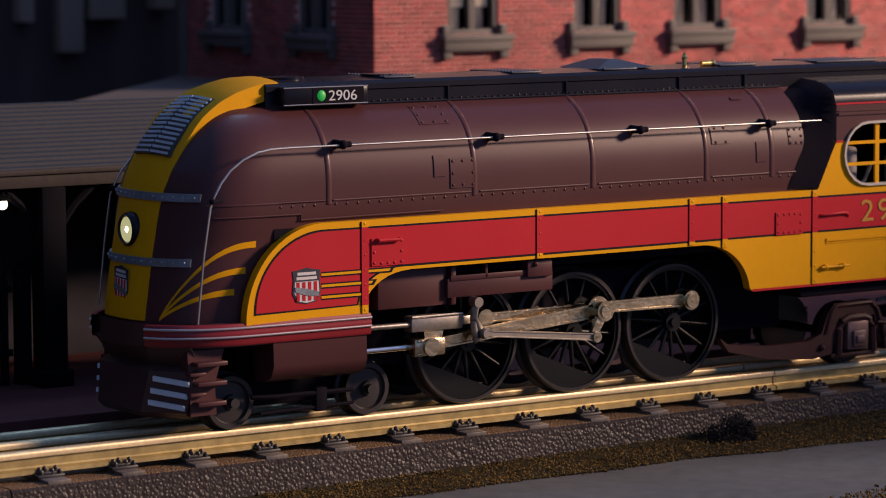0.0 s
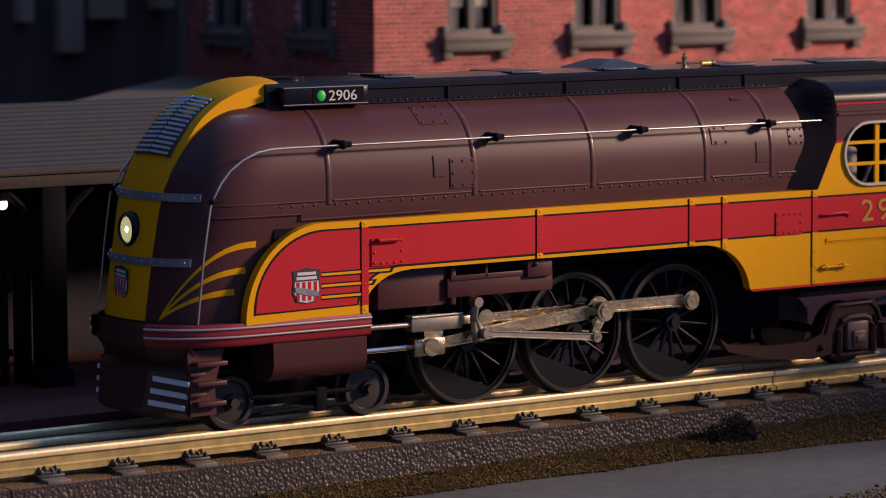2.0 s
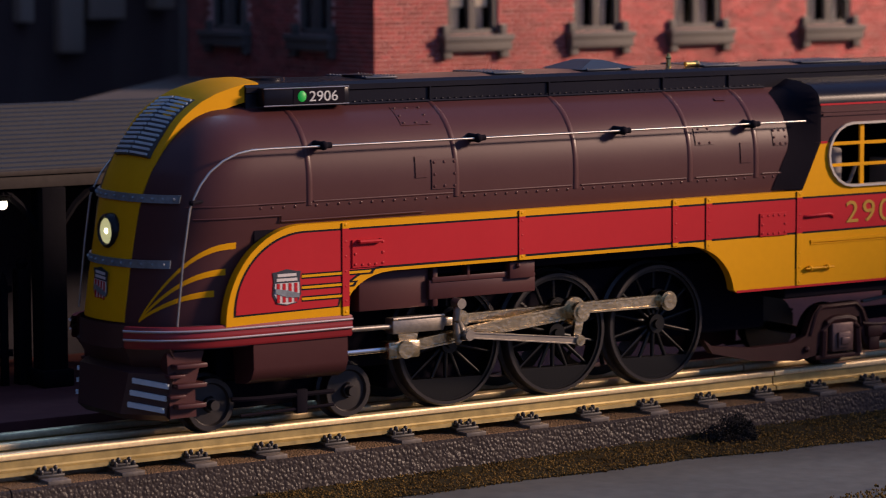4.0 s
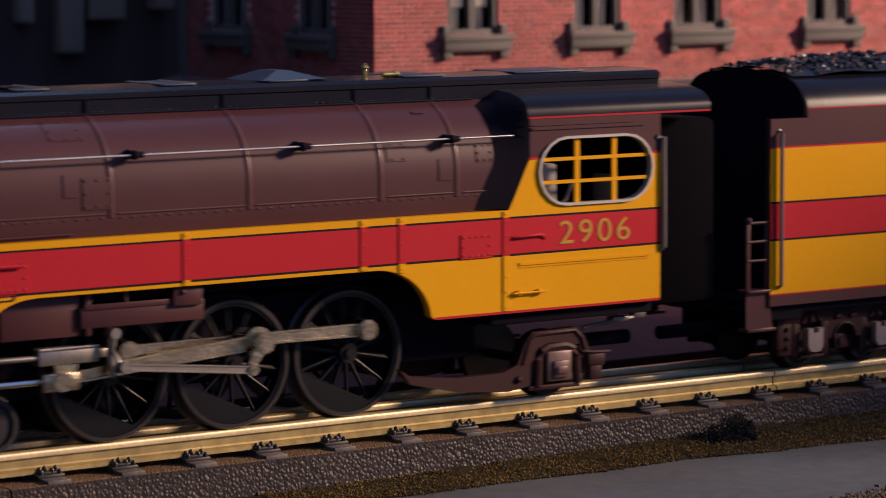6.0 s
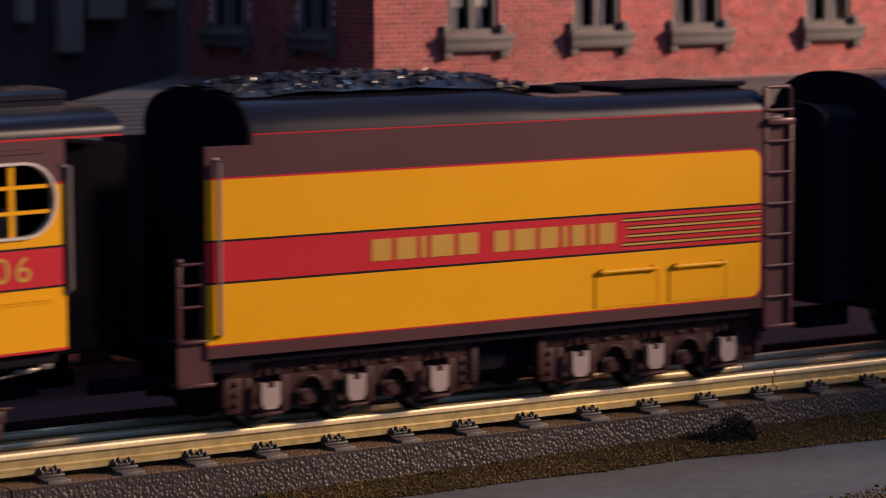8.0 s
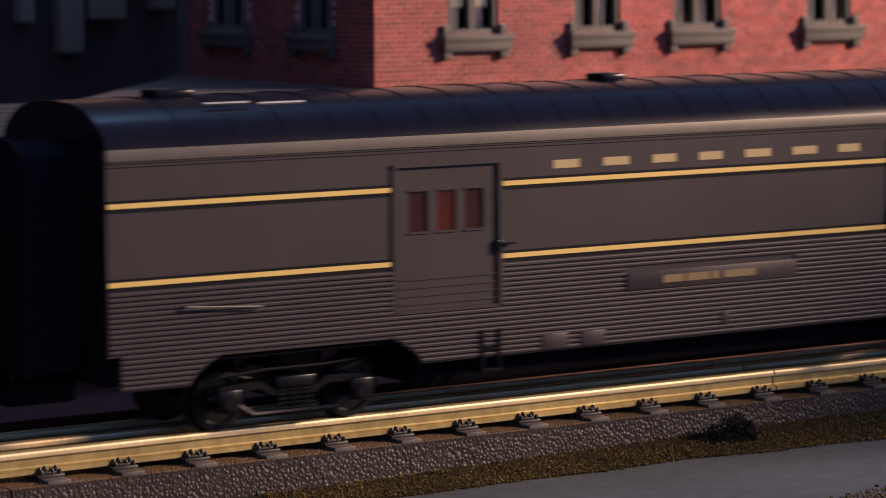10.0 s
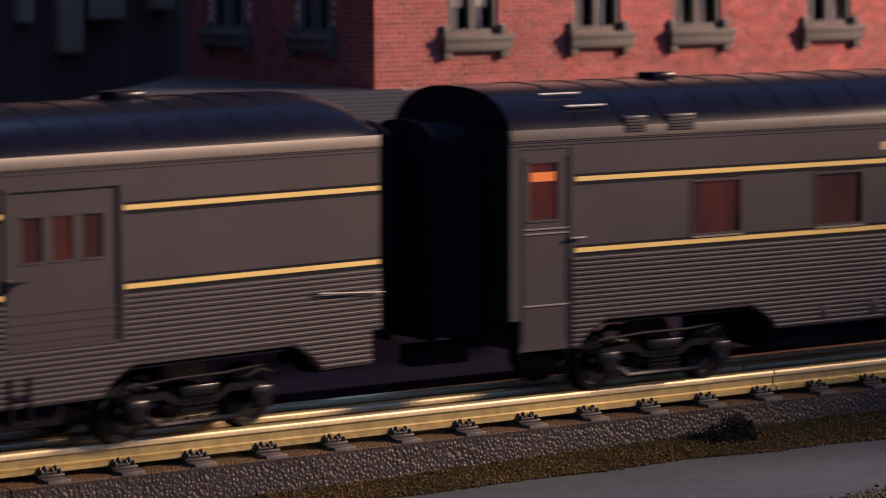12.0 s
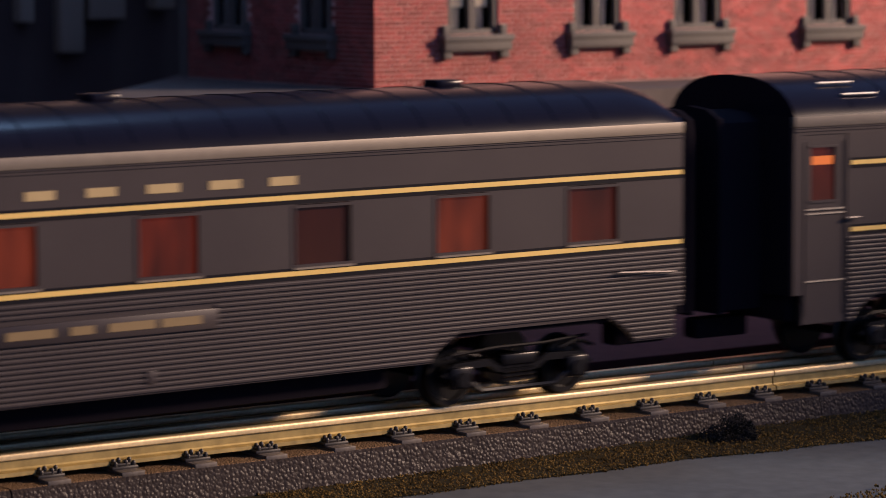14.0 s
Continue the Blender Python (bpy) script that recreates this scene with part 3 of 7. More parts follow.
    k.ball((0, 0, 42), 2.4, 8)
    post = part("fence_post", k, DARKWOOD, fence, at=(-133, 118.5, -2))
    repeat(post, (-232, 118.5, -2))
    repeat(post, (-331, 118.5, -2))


def build_far_block():
    """The unlit block beyond the terrace, with pale piers between dark openings."""
    block = thing("far_block", "dark unlit model building with pale piers", "building")
    s = Solid()
    s.box(-160, 330, 690, 760, TABLE_Z, 330, 1)
    part("wall", s, FAR_DARK, block, smooth=0)
    for x, z0, w in ((158.5, 104, 8.5), (186, 87, 14), (208, 105, 22), (244, 110, 13), (128, 104, 10), (100, 90, 14)):
        s = Solid()
        s.box(x - w / 2, x + w / 2, 680, 692, z0, 300, 1)
        part("pier", s, PALE, block, "pale stone pier")


def build_verge():
    """Turf along the foot of the roadbed: an uneven bank under fine crumbs, and one dark bush."""
    rng = random.Random(3)
    s = Solid()
    rows = []
    for i in range(0, 121):
        x = -330 + 7.0 * i
        foot = -19.4 + 2.6 * min(max((x + 110) / 200, 0), 1)
        edge = -55.0 - 6 * min(max((x - 20) / 80, 0), 1.5) + 2.2 * noise.noise((x * 0.03, 0, 0))
        rows.append([(x, -29.4 + (edge + 29.4) * j / 8, foot * (1 - j / 8) + (TABLE_Z + 0.2) * j / 8 + 1.1 * noise.noise((x * 0.08, j * 0.5, 2.0)) * (1 - j / 8) + 0.4) for j in range(9)])
    s.loft(rows, caps=False, closed=False)
    tagged(part("turf_bank", s, TURF_BASE), "dry brown-green scatter turf bank", "turf", kind="stuff")
    s = Solid()
    for i in range(11000):
        x = rng.uniform(-130, 200)
        u = rng.random()
        edge = -56.5 - 6 * min(max((x - 20) / 80, 0), 1.5) + 2.5 * noise.noise((x * 0.03, 0, 0))
        y = -29.6 + (edge + 29.6) * u
        foot = -19.4 + 2.6 * min(max((x + 110) / 200, 0), 1)
        z = foot * (1 - u) + (TABLE_Z + 0.2) * u + rng.uniform(0.1, 0.9)
        r = rng.uniform(0.18, 0.52)
        m = Matrix.LocRotScale((x, y, z), Euler((rng.uniform(0, 3), rng.uniform(0, 3), 0)), (r, r * rng.uniform(0.6, 1.1), r * rng.uniform(0.6, 1.3)))
        s.crumb(m)
    tagged(part("turf_crumbs", s, TURF, smooth=0), "brown and olive scatter turf crumbs", "turf", kind="stuff")
    s = Solid()
    for i in range(3200):
        x, u = rng.uniform(-20, 150), rng.random()
        y = -138 + 0.24 * x * (x > 0) + 2.0 * noise.noise((x * 0.06, 3, 0)) - 34 * u
        r = rng.uniform(0.2, 0.65)
        s.crumb(Matrix.LocRotScale((x, y, TABLE_Z + 0.3 + rng.uniform(0, 1.2)), Euler((rng.uniform(0, 3), rng.uniform(0, 3), 0)), (r, r * rng.uniform(0.6, 1.1), r * rng.uniform(0.6, 1.3))))
    tagged(part("roadside_turf", s, TURF, smooth=0), "brown scatter turf beyond the roadway", "turf", kind="stuff")
    bush = thing("bush", "small dark lichen bush on the verge", "bush", (50.5, -40.0, -19.6))
    s = Solid()
    for k in range(9):
        a = k * 0.7
        s.tube([(0, 0, 0), (2.5 * math.cos(a), 1.6 * math.sin(a), 2), (5 * math.cos(a + 0.4), 3 * math.sin(a + 0.4), 3.4)], 0.3, 5)
    part("twig", s, BUSH_DARK, bush)
    s = Solid()
    tufts = [(rng.uniform(-9.5, 9.5), rng.uniform(-4.5, 4.5), rng.uniform(0.5, 5.0), rng.uniform(2.0, 3.6)) for _ in range(15)] + [(-2.0, 0, 7.0, 3.0), (3.4, 0.5, 8.0, 2.6), (0.6, -1, 5.5, 3.4), (6.6, 0, 5.6, 2.2)]
    for cx, cy, cz, size in tufts:
        for i in range(260):
            d = Vector((rng.gauss(0, 1), rng.gauss(0, 1), rng.gauss(0, 1))).normalized() * size * rng.uniform(0.45, 1.15)
            r = rng.uniform(0.14, 0.46)
            m = Matrix.LocRotScale((cx + d.x, cy + d.y, max(cz + d.z, 0.1)), Euler((rng.uniform(0, 3), rng.uniform(0, 3), 0)), (r * 0.6, r, r * rng.uniform(0.6, 1.8)))
            s.crumb(m)
    tagged(part("leaf_clumps", s, BUSH_DARK, bush, smooth=0), kind="stuff")


build_ground()
build_room()
build_shade_board()
TRACK = build_track()
HOUSE, HOUSE_FRONT, HOUSE_END, HOUSE_SILL = build_building()
build_canopy()
build_far_block()
build_verge()
# ---- pieces that several vehicles share ----


def shield(name, parent, x, y, z, w, h, sign=-1):
    """A plain painted crest: dark head, red and white bars below."""
    s = Solid()
    half = [(0, -h * 0.5), (w * 0.36, -h * 0.44), (w * 0.5, -h * 0.2), (w * 0.46, h * 0.2), (w * 0.5, h * 0.42), (w * 0.3, h * 0.44), (0, h * 0.5)]
    out = [(x + a, z + b) for a, b in half] + [(x - a, z + b) for a, b in half[-2:0:-1]]
    s.prism(out, y, y + sign * 0.2)
    crest = part(name, s, CREST_BLUE, parent, "small painted crest with red and white bars")
    s = Solid()
    s.prism([(x - w * 0.44, z - h * 0.18), (x - w * 0.3, z - h * 0.42), (x, z - h * 0.47), (x + w * 0.3, z - h * 0.42), (x + w * 0.44, z - h * 0.18), (x + w * 0.42, z + h * 0.12), (x - w * 0.42, z + h * 0.12)], y + sign * 0.2, y + sign * 0.3)
    part("crest_field", s, CREST_WHITE, crest)
    for k in range(4):
        s = Solid()
        cx = x + w * (-0.31 + 0.205 * k)
        s.box(cx - w * 0.055, cx + w * 0.055, y + sign * 0.28, y + sign * 0.4, z - h * 0.41, z + h * 0.11)
        part("crest_bar", s, RED, crest)
    s = Solid()
    s.prism([(x - w * 0.42, z - h * 0.02), (x - w * 0.4, z - h * 0.16), (x, z - h * 0.27), (x + w * 0.42, z - h * 0.3), (x + w * 0.42, z - h * 0.18), (x, z - h * 0.08)], y + sign * 0.28, y + sign * 0.5)
    part("crest_sash", s, NOSE_SILVER, crest)
    for zz, half in ((0.335, 0.33), (0.21, 0.36)):
        s = Solid()
        s.box(x - w * half, x + w * half, y + sign * 0.18, y + sign * 0.3, z + h * (zz - 0.04), z + h * (zz + 0.04))
        part("lettering_bar", s, CREST_WHITE, crest)
    return crest


def wheelset_solid(r):
    s = Solid()
    for sign in (-1, 1):
        s.lathe((0, 0), [(0.5, sign * 19.6), (r * 0.25, sign * 19.6), (r * 0.3, sign * 18.4), (r * 0.74, sign * 18.2), (r * 0.80, sign * 19.2), (r * 0.97, sign * 19.2), (r, sign * 18.6), (r, sign * 15.2), (r + 1.0, sign * 14.7), (r + 0.9, sign * 13.6), (r * 0.5, sign * 13.6)], 28)
    s.cyl((0, -22, 0), (0, 22, 0), 1.6, 12)
    return s


# ---- the locomotive: x = 0 at the middle driving axle, it runs towards -x ----
SIDE = 32.0
CRANK, DRIVER_R = 8.3, 20.3
CRANK_LAG = radians(-20)
ROLL_R = 21.0


def half_width(z):
    """The boiler casing's half width at height z."""
    if z <= 66:
        return 28.0 + 1.6 * min(max((z - 58) / 8, 0), 1)
    if z <= 74:
        return 29.6
    if z <= 100:
        u = (z - 74) / 27.0
        return 29.6 * (1 - u ** 2.4) ** (1 / 2.1)
    return max(29.6 * (1 - (26 / 27.0) ** 2.4) ** (1 / 2.1) * (1 - (z - 100) / 6.5), 0.01)


def nose_x(z):
    pts = [(27, -160.5), (35.6, -160.0), (53.7, -157.2), (72.7, -153.2), (80, -150.2), (87.1, -145.8), (95, -139), (100, -132.6), (103, -126), (105, -119.5), (106, -112)]
    return float(np.interp(z, [p[0] for p in pts], [p[1] for p in pts]))


def nose_point(z, a, grow=0.0):
    """A point of the nose at height z; a runs from -90 (near side) over 0 (front) to 90 degrees."""
    back = -124.0 if z < 74 else -124.0 + (z - 74) * 0.25
    w, front = half_width(z) + grow, nose_x(z) - grow
    depth = max(back - front, 0.5)
    c, s = math.cos(radians(a)), math.sin(radians(a))
    return Vector((back - depth * abs(c) ** 0.70, w * math.copysign(abs(s) ** 0.86, s), z))


def nose_front_x(y, z):
    """Where the nose's front lies at y and z."""
    back = -124.0 if z < 74 else -124.0 + (z - 74) * 0.25
    s = min(abs(y) / half_width(z), 1) ** (1 / 0.86)
    return back - (back - nose_x(z)) * math.sqrt(1 - s * s) ** 0.70


def nose_ring(z, grow=0.0, n=32):
    return [tuple(nose_point(z, -90 + 180 * i / n, grow)) for i in range(n + 1)]


def nose_patch(name, loco, material, z0, z1, a0, a1, grow, rows=2, cols=16, label=""):
    """A thin plate that lies on the nose."""
    s = Solid()
    outer = [[tuple(nose_point(z0 + (z1 - z0) * i / rows, a0 + (a1 - a0) * j / cols, grow)) for j in range(cols + 1)] for i in range(rows + 1)]
    inner = [[tuple(nose_point(z0 + (z1 - z0) * i / rows, a0 + (a1 - a0) * j / cols, -0.3)) for j in range(cols + 1)] for i in range(rows + 1)]
    s.loft(outer, caps=False, closed=False)
    s.loft([outer[0], inner[0]], caps=False, closed=False)
    s.loft([outer[-1], inner[-1]], caps=False, closed=False)
    s.loft([[r[0] for r in outer], [r[0] for r in inner]], caps=False, closed=False)
    s.loft([[r[-1] for r in outer], [r[-1] for r in inner]], caps=False, closed=False)
    return part(name, s, material, loco, label, smooth=50)


def crown_path():
    """The middle line of the nose from its foot over the brow to the roof: points and outward normals."""
    pts = [Vector((nose_x(z), 0, z)) for z in list(np.linspace(35, 74, 9)) + list(np.linspace(77, 103, 12))] + [Vector((-120.5, 0, 104.6)), Vector((-116, 0, 105.6)), Vector((-111, 0, 105.8))]
    out = []
    for i, p in enumerate(pts):
        d = (pts[min(i + 1, len(pts) - 1)] - pts[max(i - 1, 0)]).normalized()
        out.append((p, Vector((-d.z, 0, d.x))))
    return out


def rivets(s, points, r=0.55):
    for p in points:
        s.ball(p, r, 8, (1, 0.45, 1))


def loco_body(loco):
    zs = list(np.linspace(33, 74, 10)) + list(np.linspace(77, 105.5, 16))
    s = Solid()
    s.loft([[(-112, -half_width(z) - 0.04, z)] + nose_ring(z, 0.04) + [(-112, half_width(z) + 0.04, z)] for z in zs], caps=False, closed=False)
    nose = part("nose_shell", s, MAROON, loco, smooth=60)
    # yellow stripe up the middle of the nose, thickening to a brow
    s = Solid()
    rings = []
    for i, (p, nrm) in enumerate(crown_path()):
        k = min(max((p.z - 66) / 30, 0), 1)
        half, lift, sag = 12.4 + 1.6 * k, 0.3 + 1.2 * k, 0.017 - 0.010 * k
        top = [p + nrm * (lift - sag * y * y) + Vector((0, y, 0)) for y in np.linspace(-half, half, 9)]
        if p.z < 92:
            # below the brow the stripe is paint on the nose and follows its curve
            blend = min(max((p.z - 76) / 16, 0), 1)
            top = [v * blend + Vector((nose_front_x(v.y, p.z) - 0.45, v.y, p.z)) * (1 - blend) for v in top]
        low = [p + nrm * (-4.0 - sag * y * y) + Vector((0, y, 0)) for y in np.linspace(half, -half, 9)]
        rings.append([tuple(v) for v in top + low])
    s.loft(rings)
    part("nose_stripe", s, YELLOW, loco, "yellow stripe rising to a raised brow", smooth=50)
    # louvred grille on the brow
    path = [(p, nrm) for p, nrm in crown_path() if 84 < p.z < 102]
    s = Solid()
    s.loft([[tuple(p + nrm * (h - 0.008 * y * y) + Vector((0, y, 0))) for y, h in ((-10.6, 0.6), (-10.6, 1.7), (0, 1.7), (10.6, 1.7), (10.6, 0.6))] for p, nrm in path])
    grille = part("brow_grille", s, GRILLE_BACK, loco, "louvred grey metal grille")
    line = [(p + nrm * 1.7, nrm) for p, nrm in path]
    total = [0.0]
    for (a, _), (b, _) in zip(line, line[1:]):
        total.append(total[-1] + (b - a).length)
    for k in range(14):
        d = total[-1] * (k + 0.5) / 14
        i = max(j for j in range(len(total)) if total[j] <= d)
        i = min(i, len(line) - 2)
        u = (d - total[i]) / (total[i + 1] - total[i])
        p = line[i][0].lerp(line[i + 1][0], u)
        n1 = line[i][1].lerp(line[i + 1][1], u).normalized()
        t1 = Vector((-n1.z, 0, n1.x)) * -1
        for y0, y1 in ((-9.8, -0.6), (0.6, 9.8)):
            s = Solid()
            prof = [n1 * -0.5 + t1 * -0.45, n1 * 0.2 + t1 * -0.45, n1 * 0.5 + t1 * 0.2, n1 * -0.5 + t1 * 0.3]
            s.loft([[tuple(p + q + Vector((0, y, 0)) - n1 * 0.008 * y * y) for q in prof] for y in (y0, y1)])
            part("louvre", s, SILVER, grille, smooth=0)
    # boiler casing
    ys = [(-half_width(z), z) for z in list(np.linspace(60, 74, 4)) + list(np.linspace(76, 99.5, 14))]
    section = ys + [(-y, z) for y, z in ys[::-1]]
    s = Solid()
    s.along(section, -113, 104)
    boiler = part("boiler_casing", s, MAROON, loco, smooth=60)
    # casing joints: raised bands with a dark groove
    for x in (-102.5, -47.6, -0.2, 47.6, 76.4):
        pts = [(-half_width(z), z) for z in list(np.linspace(68.8, 74, 3)) + list(np.linspace(76, 98.6, 12))]
        for sg in (-1, 1):
            s = Solid()
            s.loft([[(x + dx, sg * -(y - lift), z + lift * 0.5 * (z > 80)) for y, z in pts] for dx, lift in ((-1.25, -0.1), (-0.85, 0.2), (-0.4, 0.34), (0.4, 0.34), (0.85, 0.2), (1.25, -0.1))], caps=False, closed=False)
            part("casing_band", s, MAROON, boiler, smooth=85)
    # seam with rivets low on the casing
    for sg in (-1, 1):
        s = Solid()
        for a, b in ((-121, -104), (-101, -49), (-45.5, -2), (2, 46), (50, 75), (79, 90)):
            s.tube([(a, sg * 29.65, 69.9), (b, sg * 29.65, 69.9)], 0.32, 6)
            rivets(s, [(x, sg * 29.6, 68.7) for x in np.arange(a + 1, b - 0.5, 4.1)], 0.5)
        s.tube([(v.x, sg * abs(v.y), v.z) for v in (nose_point(69.9, a, 0.05) for a in (-56, -64, -72, -80, -88))] + [(-121, sg * 29.65, 69.9)], 0.32, 6)
        part("rivet_seam", s, MAROON, boiler, smooth=60)
        s = Solid()
        s.tube([(v.x, sg * abs(v.y), v.z) for v in (nose_point(66.2, a, 0.05) for a in (-62, -72, -80, -88))] + [(-123, sg * 29.8, 66.2), (-113, sg * 29.8, 66.2), (-113, sg * 29.8, 64.4), (-60, sg * 29.8, 64.6)], 0.3, 6)
        part("cover_edge", s, MAROON, boiler)

    def cover(x0, x1, z0, z1, name, studs, thick=0.3):
        y = lambda z: -half_width(z)
        q = Solid()
        q.loft([[(x0, y(z) - thick, z), (x1, y(z) - thick, z), (x1, y(z) + 0.7, z), (x0, y(z) + 0.7, z)] for z in np.linspace(z0, z1, 7)])
        for u, v in studs:
            z = z0 + (z1 - z0) * v
            q.ball((x0 + (x1 - x0) * u, y(z) - thick, z), 0.55, 8, (1, 0.5, 1))
        part(name, q, MAROON, boiler)

    edge = [(0.1, 0.1), (0.5, 0.1), (0.9, 0.1), (0.1, 0.9), (0.5, 0.9), (0.9, 0.9), (0.1, 0.5), (0.9, 0.5)]
    cover(-64.8, -53.2, 91.6, 97.0, "inspection_cover", edge, 0.22)
    cover(-63.2, -58.8, 75.3, 82.0, "inspection_cover", [])
    cover(-57.0, -47.4, 71.4, 80.8, "inspection_cover", edge, 0.3)
    cover(50.3, 58.3, 80.8, 86.2, "inspection_cover", [(0.2, 0.1), (0.75, 0.1), (0.25, 0.95), (0.75, 0.95)], 0.3)
    cover(69.5, 73.9, 74.0, 80.8, "inspection_cover", [])
    cover(84.2, 90.4, 79.2, 84.8, "inspection_cover", edge, 0.22)
    cover(65.5, 70.0, 94.9, 95.5, "inspection_cover", [], 0.6)


def loco_roof(loco):
    s = Solid()
    top = [(-14.6, 98.0), (-14.6, 102.6), (-15.2, 103.0), (-15.2, 104.6), (-13.8, 105.6), (-5, 106.3), (5, 106.3), (13.8, 105.6), (15.2, 104.6), (15.2, 103.0), (14.6, 102.6), (14.6, 98.0)]
    s.along(top, -116, 170)
    roof = part("roof_casing", s, BLACK, loco, "glossy black roof casing", smooth=30)
    s = Solid()
    for y in (-14.9, 14.9):
        s.tube([(-80, y, 98.4), (92, y, 98.4)], 0.45, 6)
        rivets(s, [(x, y, 99.0) for x in np.arange(-79, 92, 2.6)], 0.42)
        for x in (-47.6, -0.2, 47.6, 76.4):
            s.tube([(x, y, 98.2), (x, y, 103)], 0.5, 6)
    part("roof_rivets", s, BLACK, roof)
    for x0, x1 in ((-70, -58), (-20, -8), (18, 32), (68, 84), (112, 140)):
        s = Solid()
        s.box(x0, x1, -12, 12, 105.9, 106.45, 0.15)
        rivets(s, [(x0 + 0.6, y, 106.5) for y in np.arange(-11, 11.5, 1.9)], 0.4)
        rivets(s, [(x1 - 0.6, y, 106.5) for y in np.arange(-11, 11.5, 1.9)], 0.4)
        part("roof_panel", s, ROOF_BLUE, roof, "dark blue-black roof panel")
    s = Solid()
    s.loft([[(16, -11, 106.3), (40, -11, 106.3), (40, 11, 106.3), (16, 11, 106.3)], [(25, -5, 109.2), (29, -5, 109.2), (29, 5, 109.2), (25, 5, 109.2)]])
    part("smoke_lifter", s, ROOF_BLUE, roof, "blue-black peaked roof plate", smooth=0)
    s = Solid()
    s.cyl((-101, 0, 105.8), (-101, 0, 106.9), 7, 24)
    part("chimney_rim", s, BLACK, roof)
    s = Solid()
    s.cyl((-68, -4, 105.8), (-68, -4, 107.0), 5, 20)
    part("filler_cap", s, BLACK, roof)
    for x, y in ((58, -5), (64.5, -9)):
        s = Solid()
        if y == -5:
            s.cyl((x, y, 106), (x, y, 108.6), 0.9, 10).ball((x, y, 109), 1.1, 8).cyl((x, y, 109), (x, y, 110.6), 0.5, 8)
        else:
            s.cyl((x - 2.4, y, 106.9), (x + 2.2, y, 106.9), 0.9, 10).ball((x + 2.4, y, 106.9), 1.3, 8)
        part("brass_valve", s, BRASS, roof, "polished brass safety valve")
    # number board
    for sg in (-1, 1):
        s = Solid()
        ys = sorted((sg * 13.5, sg * 19.0))
        s.box(-112, -80.6, *ys, 98.6, 104.6, 1.0)
        box = part("number_box", s, BLACK, loco, "black lit number box")
        s = Solid()
        s.box(-101.4, -82.6, sg * 19.0, sg * 19.15, 99.2, 104.0)
        face = part("number_face", s, MATT_BLACK, box, smooth=0)
        s = Solid()
        for z in (98.9, 104.2):
            s.tube([(-112, sg * 19.0, z), (-81, sg * 19.0, z)], 0.22, 5)
        part("bright_trim", s, WIRE, box)
        if sg < 0:
            letters("number", "2906", 3.3, NUMBER_WHITE, loco, (-95.8, -19.2, 100.0), "white illuminated number 2906", 0.0, stretch=1.18)
            s = Solid()
            s.ball((-98.3, -19.0, 101.6), 1.6, 14, (1, 0.5, 1.1))
            part("marker_lamp", s, GREEN_LAMP, box, "glowing green marker lamp")


